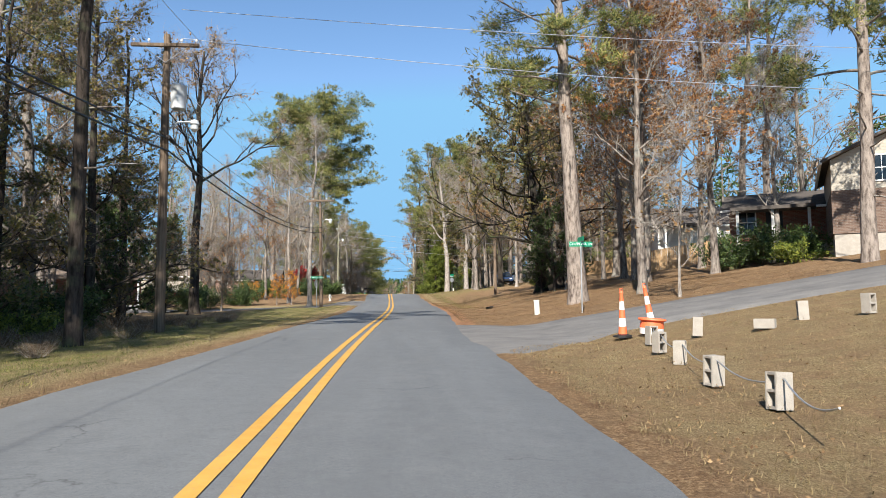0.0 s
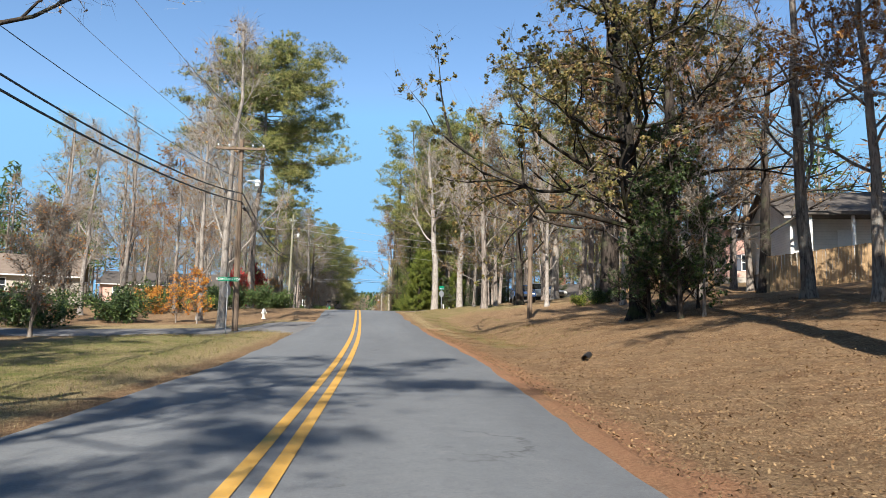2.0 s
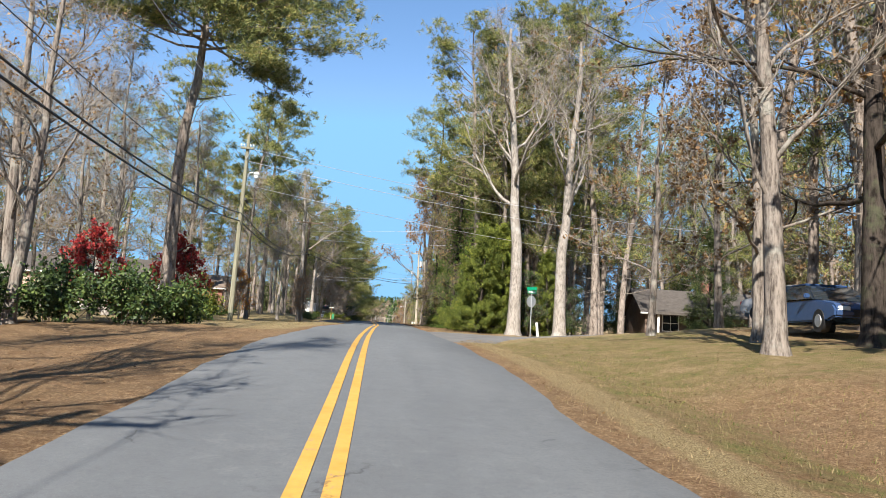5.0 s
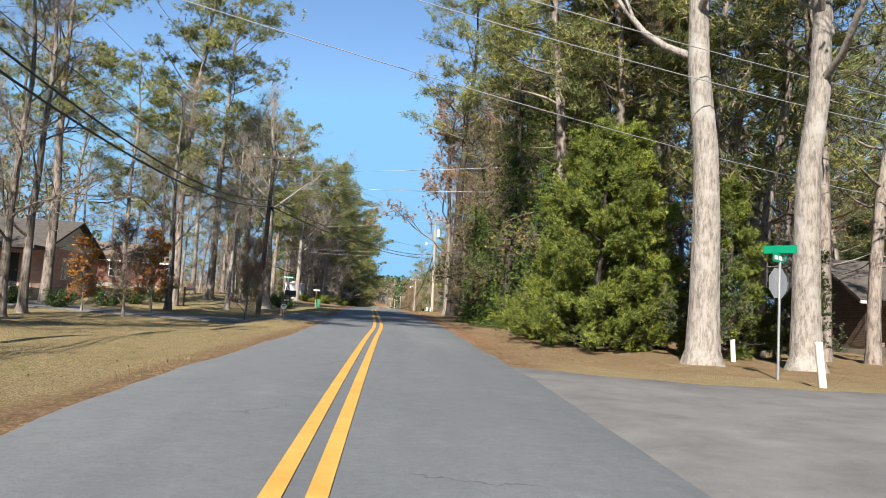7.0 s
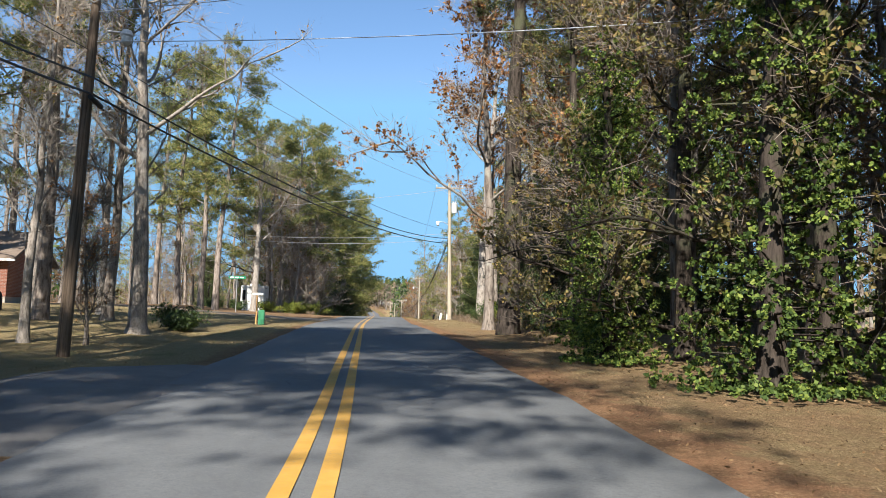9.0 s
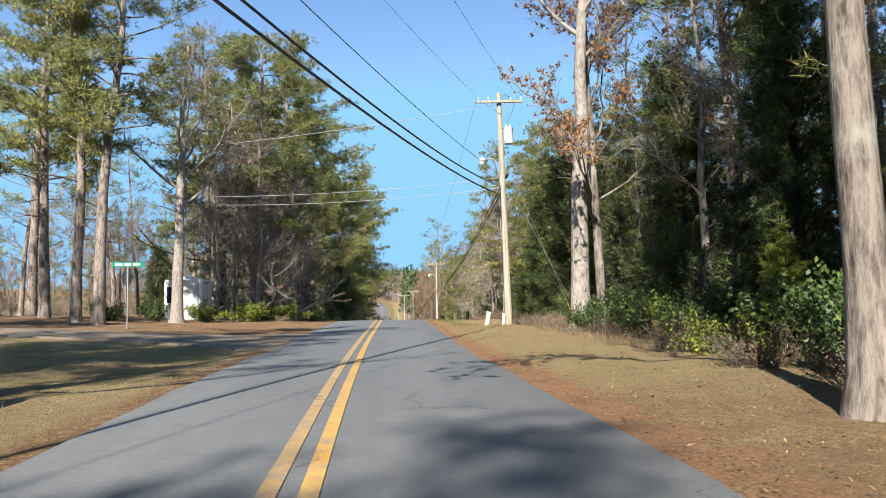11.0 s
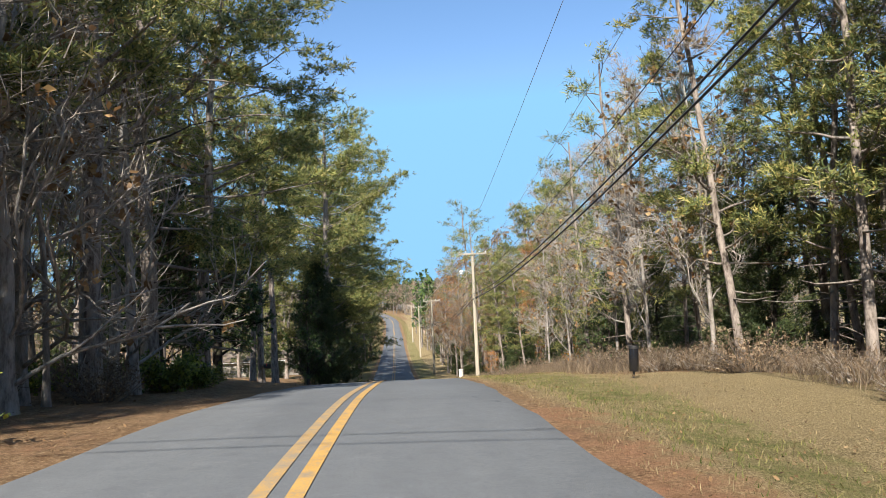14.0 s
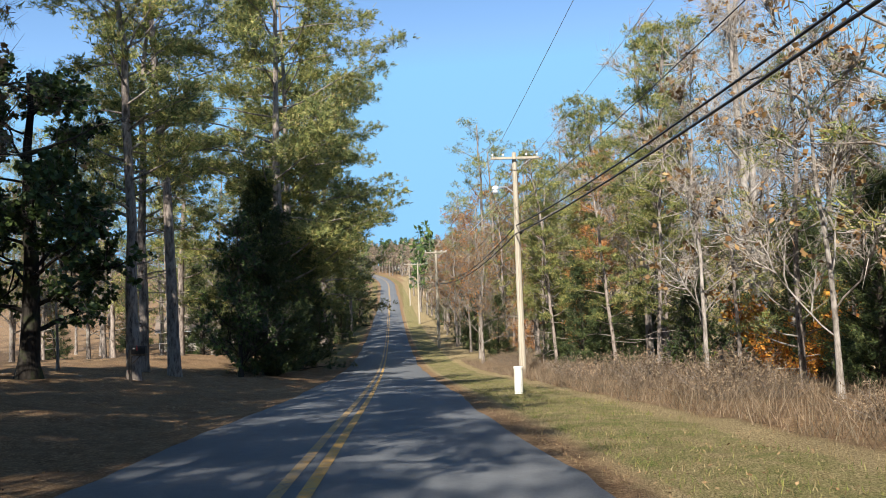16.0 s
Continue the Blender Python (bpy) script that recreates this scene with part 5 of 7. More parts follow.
# ---- houses ----
def window(parent, at, w, h, face, shutters=None):
    """face: 0 looks to -y, 90 looks to -x, 270 looks to +x, in the house's own axes."""
    m = pose(*at, 0, 0, -face)
    o, i = (w / 2 + 0.07, -0.07, h + 0.07), (w / 2, 0.0, h)
    loops = [[(-x, y, z0), (x, y, z0), (x, y, z1), (-x, y, z1)] for y in (-0.05, 0.02) for x, z0, z1 in (o, i)]
    ring = [p for loop in loops for p in loop]
    faces = []
    for k in range(4):
        n = (k + 1) % 4
        faces += [(k, n, 4 + n, 4 + k), (8 + n, 8 + k, 12 + k, 12 + n), (n, k, 8 + k, 8 + n), (4 + k, 4 + n, 12 + n, 12 + k)]
    win = part("window", Shape().add(ring, faces).mesh("window", WHITE), parent, "white framed window")
    win.matrix_local = m
    part("meeting_rail", Shape().box((-w / 2 + 0.002, -0.04, h / 2 - 0.025), (w / 2 - 0.002, 0.014, h / 2 + 0.025)).mesh("meeting_rail", WHITE), win)
    part("glazing_bar", Shape().box((-0.015, -0.035, 0.002), (0.015, 0.016, h - 0.002)).mesh("glazing_bar", WHITE), win)
    part("pane", Shape().box((-w / 2, -0.012, 0), (w / 2, 0.012, h)).mesh("pane", GLASS), win, "dark glass pane")
    if shutters:
        for sx in (-1, 1):
            part("shutter", Shape().box((sx * (w / 2 + 0.28) - 0.18, -0.05, -0.05), (sx * (w / 2 + 0.28) + 0.18, -0.01, h + 0.05), 0.005).mesh("shutter", shutters), win)


def house(x, y, turn, w, d, h, rise, wall, roof, label, ridge="x", windows=(), eave=0.45, porch=None, door=None, base=0.3, gable=None, chimney=None):
    """A house with its front towards -y before turning. ridge: the axis along which the roof's ridge runs."""
    z = gz(x, y)
    o = thing("house", pose(x, y, z, 0, 0, turn), label, "house")
    part("foundation", Shape().box((-w / 2 + 0.03, -d / 2 + 0.03, -2.0), (w / 2 - 0.03, d / 2 - 0.03, base)).mesh("foundation", BLOCK), o)
    part("wall", Shape().box((-w / 2, -d / 2, base), (w / 2, d / 2, h)).mesh("wall", wall), o)
    t = 0.16
    if ridge == "x":
        ends = [[(sx * w / 2, -d / 2, h), (sx * w / 2, d / 2, h), (sx * w / 2, 0, h + rise)] for sx in (-1, 1)]
        k = rise / (d / 2)
        lo = [(-w / 2 - eave, -d / 2 - eave, h - eave * k), (w / 2 + eave, -d / 2 - eave, h - eave * k), (w / 2 + eave, 0, h + rise), (-w / 2 - eave, 0, h + rise)]
        slopes = [lo, [(a, -b, c) for a, b, c in lo][::-1]]
    else:
        ends = [[(-w / 2, sy * d / 2, h), (w / 2, sy * d / 2, h), (0, sy * d / 2, h + rise)] for sy in (-1, 1)]
        k = rise / (w / 2)
        lo = [(-w / 2 - eave, -d / 2 - eave, h - eave * k), (-w / 2 - eave, d / 2 + eave, h - eave * k), (0, d / 2 + eave, h + rise), (0, -d / 2 - eave, h + rise)]
        slopes = [lo[::-1], [(-a, b, c) for a, b, c in lo]]
    for e in ends:
        ax = 0 if ridge == "x" else 1
        sgn = 1 if e[0][ax] > 0 else -1
        v = [tuple(c - sgn * 0.12 if i == ax else c for i, c in enumerate(p)) for p in e] + e
        part("gable", Shape().add(v, [[0, 1, 2], [5, 4, 3], [0, 3, 4, 1], [1, 4, 5, 2], [2, 5, 3, 0]]).mesh("gable", gable or wall), o)
    for sl in slopes:
        v = [(a, b, c + 0.02) for a, b, c in sl] + [(a, b, c + t) for a, b, c in sl]
        part("roof_slope", Shape().add(v, [[3, 2, 1, 0], [4, 5, 6, 7], [0, 1, 5, 4], [1, 2, 6, 5], [2, 3, 7, 6], [3, 0, 4, 7]]).mesh("roof_slope", roof), o)
        lowest = sorted(sl, key=lambda p: p[2])[:2]
        part("fascia", Shape().rod(Vector(lowest[0]) + Vector((0, 0, 0.02)), Vector(lowest[1]) + Vector((0, 0, 0.02)), 0.085, n=4).mesh("fascia", WHITE), o, "white eave board")
    for a in windows:
        at, ww, hh, face = a[:4]
        window(o, at, ww, hh, face, a[4] if len(a) > 4 else None)
    if door:
        dr = part("door", Shape().box((door[0] - 0.46, -d / 2 - 0.04, base), (door[0] + 0.46, -d / 2 + 0.01, base + 2.05), 0.01).mesh("door", door[1]), o)
        part("knob", Shape().lathe([(0.02, 0), (0.035, 0.02), (0.03, 0.05)], 10, (door[0] + 0.36, -d / 2 - 0.07, base + 1.0)).mesh("knob", GALVANISED, True), dr)
    if porch:
        x0, x1, deep = porch
        part("porch_floor", Shape().box((x0, -d / 2 - deep, -0.6), (x1, -d / 2 - 0.01, base - 0.02)).mesh("porch_floor", CONCRETE), o)
        part("porch_roof", Shape().box((x0 - 0.2, -d / 2 - deep - 0.25, h - 0.32), (x1 + 0.2, -d / 2 - 0.5, h - 0.12)).mesh("porch_roof", roof), o)
        n = max(2, int((x1 - x0) / 2.2))
        for i in range(n + 1):
            px = x0 + 0.15 + (x1 - x0 - 0.3) * i / n
            part("column", Shape().box((px - 0.08, -d / 2 - deep + 0.05, base - 0.02), (px + 0.08, -d / 2 - deep + 0.21, h - 0.32), 0.01).mesh("column", WHITE), o, "white porch column")
    if chimney:
        part("chimney", Shape().box((chimney - 0.45, -0.35, h), (chimney + 0.45, 0.35, h + rise + 0.9), 0.02).mesh("chimney", RED_BRICK), o)
    return o


BLUE_SHUTTER = plain("slate_shutter", (0.05, 0.06, 0.08), 0.6)
ha = house(26.6, 35.8, -30, 7.0, 8.0, 3.9, 1.6, TAN_SIDING, SHINGLE, "two-storey house with pale siding over dark brick", "y", gable=TAN_SIDING,
           windows=[((-1.3, -4.0, 2.75), 0.75, 1.2, 0, WHITE), ((1.6, -4.0, 2.75), 0.75, 1.2, 0, WHITE)])
part("brick_skirt", Shape().box((-3.53, -4.03, 0.2), (3.53, 4.03, 2.35)).mesh("brick_skirt", BROWN_BRICK), ha, "dark brick lower storey")
hb = house(25.6, 43.6, -30, 8.0, 7.0, 2.5, 1.2, RED_BRICK, SHINGLE, "low dark brick wing with a porch", "x", porch=(-3.6, 0.5, 1.6), door=(-1.5, DARK_METAL),
           windows=[((-3.0, -3.5, 1.0), 0.9, 1.3, 0), ((-4.0, 0.0, 1.0), 1.0, 1.3, 90)])
for k in range(5):
    part("step", Shape().box((-2.2, -5.4 - 0.28 * k, -1.0), (-0.9, -5.12 - 0.28 * k, 0.24 - 0.17 * k), 0.01).mesh("step", CONCRETE), hb, "concrete step")
for sx in (-2.25, -0.85):
    rl = part("railing", Shape().rod((sx, -5.1, 1.1), (sx, -6.5, 0.35), 0.025, n=8).mesh("railing", DARK_METAL), hb, "black iron railing")
    for k in range(8):
        u = k / 7
        part("baluster", Shape().rod((sx, -5.1 - 1.4 * u, 1.1 - 0.75 * u), (sx, -5.1 - 1.4 * u, 0.2 - 0.75 * u), 0.012, n=6).mesh("baluster", DARK_METAL), rl)
house(31.5, 67.0, -14, 13.0, 9.0, 3.2, 2.0, SIDING, SHINGLE, "white house behind a wooden fence", "x", porch=(-6.2, -1.5, 2.0), door=(-3.5, WHITE),
      windows=[((1.5, -4.5, 1.1), 1.0, 1.3, 0, BLUE_SHUTTER), ((4.5, -4.5, 1.1), 1.0, 1.3, 0, BLUE_SHUTTER), ((-6.5, 0, 1.1), 1.0, 1.3, 90)])
house(37.5, 88.5, -12, 11.0, 9.0, 4.6, 1.6, PINK_BRICK, SHINGLE, "two-storey grey brick house among trees", "x", door=(0.5, DARK_METAL),
      windows=[((-3.6, -4.5, 0.9), 0.9, 1.3, 0, BLUE_SHUTTER), ((-3.6, -4.5, 3.6), 0.9, 1.3, 0, BLUE_SHUTTER), ((3.2, -4.5, 0.9), 0.9, 1.3, 0), ((3.2, -4.5, 3.6), 0.9, 1.3, 0), ((-5.5, -1.5, 0.9), 0.9, 1.2, 90), ((-5.5, 1.8, 3.6), 0.9, 1.2, 90)])
house(-31.0, 69.0, 22, 14.0, 8.0, 2.8, 1.7, RED_BRICK, TAN_SHINGLE, "low brick ranch house with a columned porch", "x", porch=(-3.0, 6.8, 2.0), door=(1.5, WHITE),
      windows=[((-5.0, -4, 1.0), 1.1, 1.3, 0, BLUE_SHUTTER), ((4.2, -4, 1.0), 1.4, 1.4, 0), ((7.0, 0.5, 1.0), 1.0, 1.2, 270)])
house(-34.0, 99.0, 18, 13.0, 8.5, 2.7, 1.9, TAN_SIDING, TAN_SHINGLE, "pale ranch house with a light brown roof", "x",
      windows=[((-4.0, -4.25, 1.0), 1.0, 1.2, 0), ((0.0, -4.25, 1.0), 1.0, 1.2, 0), ((6.5, 0.5, 1.0), 1.0, 1.2, 270)], door=(3.0, WHITE))
house(-29.8, 141.0, 4, 17.0, 10.0, 2.9, 1.9, PINK_BRICK, SHINGLE, "pink brick ranch house with a white gable", "x", gable=SIDING,
      windows=[((-6.0, -5, 1.0), 1.3, 1.4, 0), ((-1.5, -5, 1.0), 1.3, 1.4, 0), ((3.5, -5, 1.0), 1.1, 1.4, 0, BLUE_SHUTTER), ((8.5, -1.5, 1.0), 1.0, 1.3, 270), ((8.5, 2.0, 1.0), 1.0, 1.3, 270)], porch=(4.6, 8.6, 2.2), door=(6.6, DARK_METAL))
house(-27.0, 160.0, 10, 13.0, 8.0, 2.4, 1.6, RED_BRICK, TAN_SHINGLE, "low brick house with a brown shingle roof", "x",
      windows=[((-3.0, -4, 0.9), 1.2, 1.2, 0), ((2.5, -4, 0.9), 1.2, 1.2, 0), ((6.5, 0, 0.9), 1.0, 1.2, 270)], door=(0, WHITE))
# brick picked dark: the shade over this house is put into its colour
house(28.6, 124.0, -8, 14.0, 8.0, 2.4, 1.9, BROWN_BRICK, SHINGLE, "low dark house behind a thicket with a chimney", "x", porch=(-6.5, 3.0, 1.8), door=(-2, DARK_METAL), chimney=-1.0,
      windows=[((-5, -4, 0.9), 1.2, 1.2, 0), ((4.5, -4, 0.9), 1.2, 1.2, 0)])
house(3.0, 640.0, 8, 16.0, 10.0, 3.0, 2.4, SIDING, SHINGLE, "white house far off where the road bends", "x", windows=[((-4, -5, 0.9), 1.4, 1.5, 0), ((4, -5, 0.9), 1.4, 1.5, 0)], door=(0, DARK_METAL))
house(-24.0, 300.0, 15, 14.0, 8.0, 2.6, 1.6, TAN_SIDING, TAN_SHINGLE, "pale house far back under the trees", "x", windows=[((-3, -4, 0.9), 1.2, 1.2, 0), ((3, -4, 0.9), 1.2, 1.2, 0)], door=(0, WHITE))


def board_fence(x0, y0, x1, y1, h, label):
    n = int(math.hypot(x1 - x0, y1 - y0) / 0.15)
    f = thing("board_fence", pose(x0, y0, gz(x0, y0), 0, 0, math.degrees(math.atan2(y1 - y0, x1 - x0))), label, "fence")
    bm = Shape().box((-0.067, -0.012, -0.2), (0.067, 0.012, h), 0.004).mesh("board", BOARDS)
    for k in range(n):
        q = (x0 + (x1 - x0) * k / n, y0 + (y1 - y0) * k / n)
        part("board", bm, f).matrix_local = pose(k * 0.15, 0, gz(*q) - gz(x0, y0) + random.uniform(-0.02, 0.02), 0, random.uniform(-0.6, 0.6), 0)
    return f


board_fence(20.5, 60.5, 32, 57.0, 1.8, "weathered tan wooden privacy fence")
board_fence(27.0, 79.0, 22.5, 92.0, 1.5, "dull wooden fence behind trees")


# ---- parked cars ----
def car(x, y, turn, paint, label, kind="sedan"):
    """A parked car with its nose towards -y before turning."""
    c = thing("car", pose(x, y, gz(x, y), 0, 0, turn), label, "car")
    if kind == "sedan":
        low = [(-2.25, 0.42), (-2.28, 0.62), (-2.1, 0.78), (-1.1, 0.93), (1.5, 0.95), (2.15, 0.90), (2.28, 0.6), (2.22, 0.36), (1.75, 0.3), (-1.8, 0.3)]
        top = [(-1.05, 0.92), (-0.35, 1.36), (0.1, 1.44), (0.8, 1.42), (1.7, 0.95)]
        w, wt, wheel = 0.89, 0.64, 0.32
    else:
        low = [(-2.75, 0.55), (-2.8, 0.95), (-2.55, 1.12), (-1.5, 1.18), (0.9, 1.16), (0.95, 1.12), (2.75, 1.12), (2.8, 0.6), (2.3, 0.45), (-2.3, 0.45)]
        top = [(-1.5, 1.17), (-0.85, 1.72), (-0.3, 1.80), (0.7, 1.78), (1.0, 1.16)]
        w, wt, wheel = 0.98, 0.74, 0.38

    def hull(prof, half, half_top):
        zs = [p[1] for p in prof]
        z0, z1 = min(zs), max(zs)
        hw = [half + (half_top - half) * ((z - z0) / (z1 - z0)) ** 2 for z in zs]
        n = len(prof)
        v = [(-q, py, pz) for (py, pz), q in zip(prof, hw)] + [(q, py, pz) for (py, pz), q in zip(prof, hw)]
        me = Shape().add(v, [list(range(n)), list(range(n, 2 * n))[::-1]] + [[i, n + i, n + (i + 1) % n, (i + 1) % n] for i in range(n)])
        bm = bmesh.new()
        tmp = me.mesh("hull", paint)
        bm.from_mesh(tmp)
        bmesh.ops.recalc_face_normals(bm, faces=bm.faces[:])
        bmesh.ops.bevel(bm, geom=bm.edges[:], offset=0.05, segments=2, affect="EDGES", clamp_overlap=True)
        bm.to_mesh(tmp)
        bm.free()
        tmp.shade_smooth()
        tmp.set_sharp_from_angle(angle=radians(35))
        return tmp

    part("body", hull(low, w, w * 0.94), c)
    gl = hull(top, w * 0.95, wt)
    gl.materials.clear()
    gl.materials.append(GLASS)
    cab_ = part("windows", gl, c, "dark car windows")
    cab_.name = "glasshouse"
    zt = max(p[1] for p in top)
    y0, y1 = top[1][0] + 0.25, top[-2][0] + 0.05
    part("roof", Shape().box((-wt * 0.98, y0, zt - 0.03), (wt * 0.98, y1, zt + 0.03), 0.025).mesh("roof", paint, True), c)
    for sy in (low[0][0] + 0.85, low[7][0] - 0.75):
        for sx in (-1, 1):
            wh = part("wheel", Shape().tube([(sx * (w - 0.2), sy, wheel), (sx * (w + 0.01), sy, wheel)], [wheel, wheel], 22).mesh("wheel", RUBBER, True), c, "black tyre")
            part("rim", Shape().tube([(sx * (w - 0.02), sy, wheel), (sx * (w + 0.025), sy, wheel)], [wheel * 0.62, wheel * 0.55], 14).mesh("rim", GALVANISED, True), wh, "silver rim")
    for sx in (-1, 1):
        zf = low[1][1] + 0.03
        part("headlight", Shape().box((sx * 0.62 - 0.17, low[0][0] - 0.015, zf - 0.08), (sx * 0.62 + 0.17, low[0][0] + 0.12, zf + 0.06), 0.03).mesh("headlight", WHITE, True), c, "pale headlight")
        part("tail_light", Shape().box((sx * 0.66 - 0.14, low[6][0] - 0.12, zf - 0.02), (sx * 0.66 + 0.14, low[6][0] + 0.015, zf + 0.14), 0.02).mesh("tail_light", RED_PAINT, True), c, "red tail light")
        part("mirror", Shape().box((sx * (w + 0.02) - 0.08, top[0][0] + 0.25, zf + 0.33), (sx * (w + 0.02) + 0.08, top[0][0] + 0.37, zf + 0.47), 0.03).mesh("mirror", paint, True), c)
    part("grille", Shape().box((-0.4, low[0][0] - 0.03, low[0][1] + 0.02), (0.4, low[0][0] + 0.05, low[1][1]), 0.02).mesh("grille", DARK_METAL), c, "dark grille")
    return c


RED_PAINT = plain("red_car_paint", (0.32, 0.012, 0.02), 0.2)
BLUE_PAINT = plain("blue_car_paint", (0.035, 0.07, 0.16), 0.2)
BLACK_PAINT = plain("black_car_paint", (0.015, 0.016, 0.02), 0.2)
SILVER_PAINT = plain("silver_car_paint", (0.35, 0.36, 0.38), 0.3, 0.4)
car(-24.0, 79.0, 80, RED_PAINT, "red sedan parked on a drive under trees")
car(-29.5, 76.0, 70, BLACK_PAINT, "black sedan parked beside a brick house")
car(13.2, 85.0, -6, BLUE_PAINT, "dark blue car parked under bare trees")
car(16.8, 92.0, 30, SILVER_PAINT, "silver sedan parked behind trees")

pud = new("puddle", Shape().lathe([(0.50, -0.02), (0.52, 0.0), (0.2, 0.004)], 26).mesh("puddle", plain("wet_glint", (0.03, 0.03, 0.03), 0.02), True))
pud.matrix_world = Matrix.Translation((-4.5, 169.6, gz(-4.5, 169.6) - 0.004)) @ Matrix.Diagonal((1.0, 0.8, 1, 1))
tagged(pud, "small puddle at the street corner", "puddle")


# ---- trees and shrubs, where they stand ----
KINDS.update({
    "pale_straight": (lambda: broadleaf(76, 24, 0.42, 0.60, 0.24, 10, 8, PALE_BARK, PALE_TWIG, 700, RUST, up=0.7), "bare_tree", "tall straight tree with pale bark and rusty leaves"),
    "oak_giant": (lambda: broadleaf(75, 21, 0.66, 0.26, 0.50, 15, 9, DARK_BARK, TWIG, 9000, BROWN_LEAF, up=0.3, rough=0.22), "oak_tree", "huge dark oak with heavy limbs and dry brown leaves"),
    "pine_front": (lambda: pine(71, 25, 0.46, 0.50, 5.8, 40, 26, (-0.055, 0.0), wide=0.0235, blades=10), "pine_tree", "big pine with thick pale scaly bark"),
    # dark bark instead of pine bark: the trunk's shade is in its colour
    "pine_thick": (lambda: pine(72, 25, 0.42, 0.62, 4.8, 30, 22, bark_mat=DARK_BARK), "pine_tree", "thick dark pine trunk at the verge"),
    "dogwood": (lambda: broadleaf(73, 8, 0.14, 0.10, 0.52, 13, 2, PALE_BARK, PALE_TWIG, 40, BROWN_LEAF, up=0.35, rough=0.26), "small_tree", "leafless small tree with pale crooked limbs"),
    "vine_dry": (lambda: broadleaf(74, 17, 0.22, 0.12, 0.22, 20, 8, DARK_BARK, TWIG, 3600, DRY_VINE, 0.12, 0.045, up=0.1), "vine_tree", "tree hung with olive and brown climbing leaves"),
    "tall_dark": (lambda: broadleaf(61, 19, 0.33, 0.55, 0.34, 15, 9, DARK_BARK, PALE_TWIG, 900, BROWN_LEAF, 0.13, 0.05, up=1.0), "oak_tree", "tall dark-barked oak with high crooked limbs"),
    # shade is coloured into the bark; leaves are thickened to shade the bank
    "twisted": (lambda: broadleaf(62, 20, 0.46, 0.27, 0.46, 28, 9, SHADED_MOSSY_BARK, TWIG, 15000, DRY_VINE, 0.14, 0.052, up=0.15, rough=0.24), "oak_tree", "dark twisted oak with drooping limbs"),
    "magnolia": (lambda: broadleaf(77, 10.5, 0.30, 0.26, 0.36, 18, 6, SHADED_MOSSY_BARK, TWIG, 5200, GLOSSY, 0.20, 0.075, up=0.25), "magnolia_tree", "dark broadleaf evergreen with a low full crown"),
    "pine_high": (lambda: pine(70, 24, 0.24, 0.56, 5.0, 30, 19, bark_mat=DARK_BARK, blades=9), "pine_tree", "tall pine with a straight dark trunk"),
    "pine_far": (lambda: pine(63, 21, 0.24, 0.36, 4.2, 22, 9, needle=0.40, dead=4, blades=7, wide=0.0249, pads=3), "pine_tree", "tall pine in the woods"),
    "pine_far_b": (lambda: pine(64, 18, 0.18, 0.24, 3.3, 24, 8, needle=0.38, dead=4, blades=7, wide=0.0249, pads=3), "pine_tree", "young pine in the woods"),
    "bare_far": (lambda: broadleaf(65, 18, 0.20, 0.30, 0.27, 12, 6, GREY_BARK, PALE_TWIG, 260, BROWN_LEAF, 0.11, 0.04, up=0.9), "bare_tree", "leafless hardwood in the woods"),
    "tan_far": (lambda: broadleaf(66, 16, 0.19, 0.25, 0.30, 12, 5, GREY_BARK, TWIG, 1500, BROWN_LEAF, 0.12, 0.045, up=0.8), "autumn_tree", "hardwood with dry tan leaves in the woods"),
    "rust_far": (lambda: broadleaf(67, 16, 0.19, 0.35, 0.28, 12, 5, GREY_BARK, TWIG, 1500, RUST, 0.12, 0.045, up=0.8), "autumn_tree", "hardwood with rust-coloured leaves in the woods"),
    "ever_far": (lambda: cedar(68, 9, 2.6, 2520, DARK_NEEDLES, 0.24, 8, 0.019), "evergreen_tree", "dark evergreen in the woods"),
    "dry_red": (lambda: pine(69, 13, 0.12, 0.12, 1.8, 46, 5, needle=0.34, needle_mat=RUST, dead=2), "dead_pine", "dying pine with rust-red needles"),
})

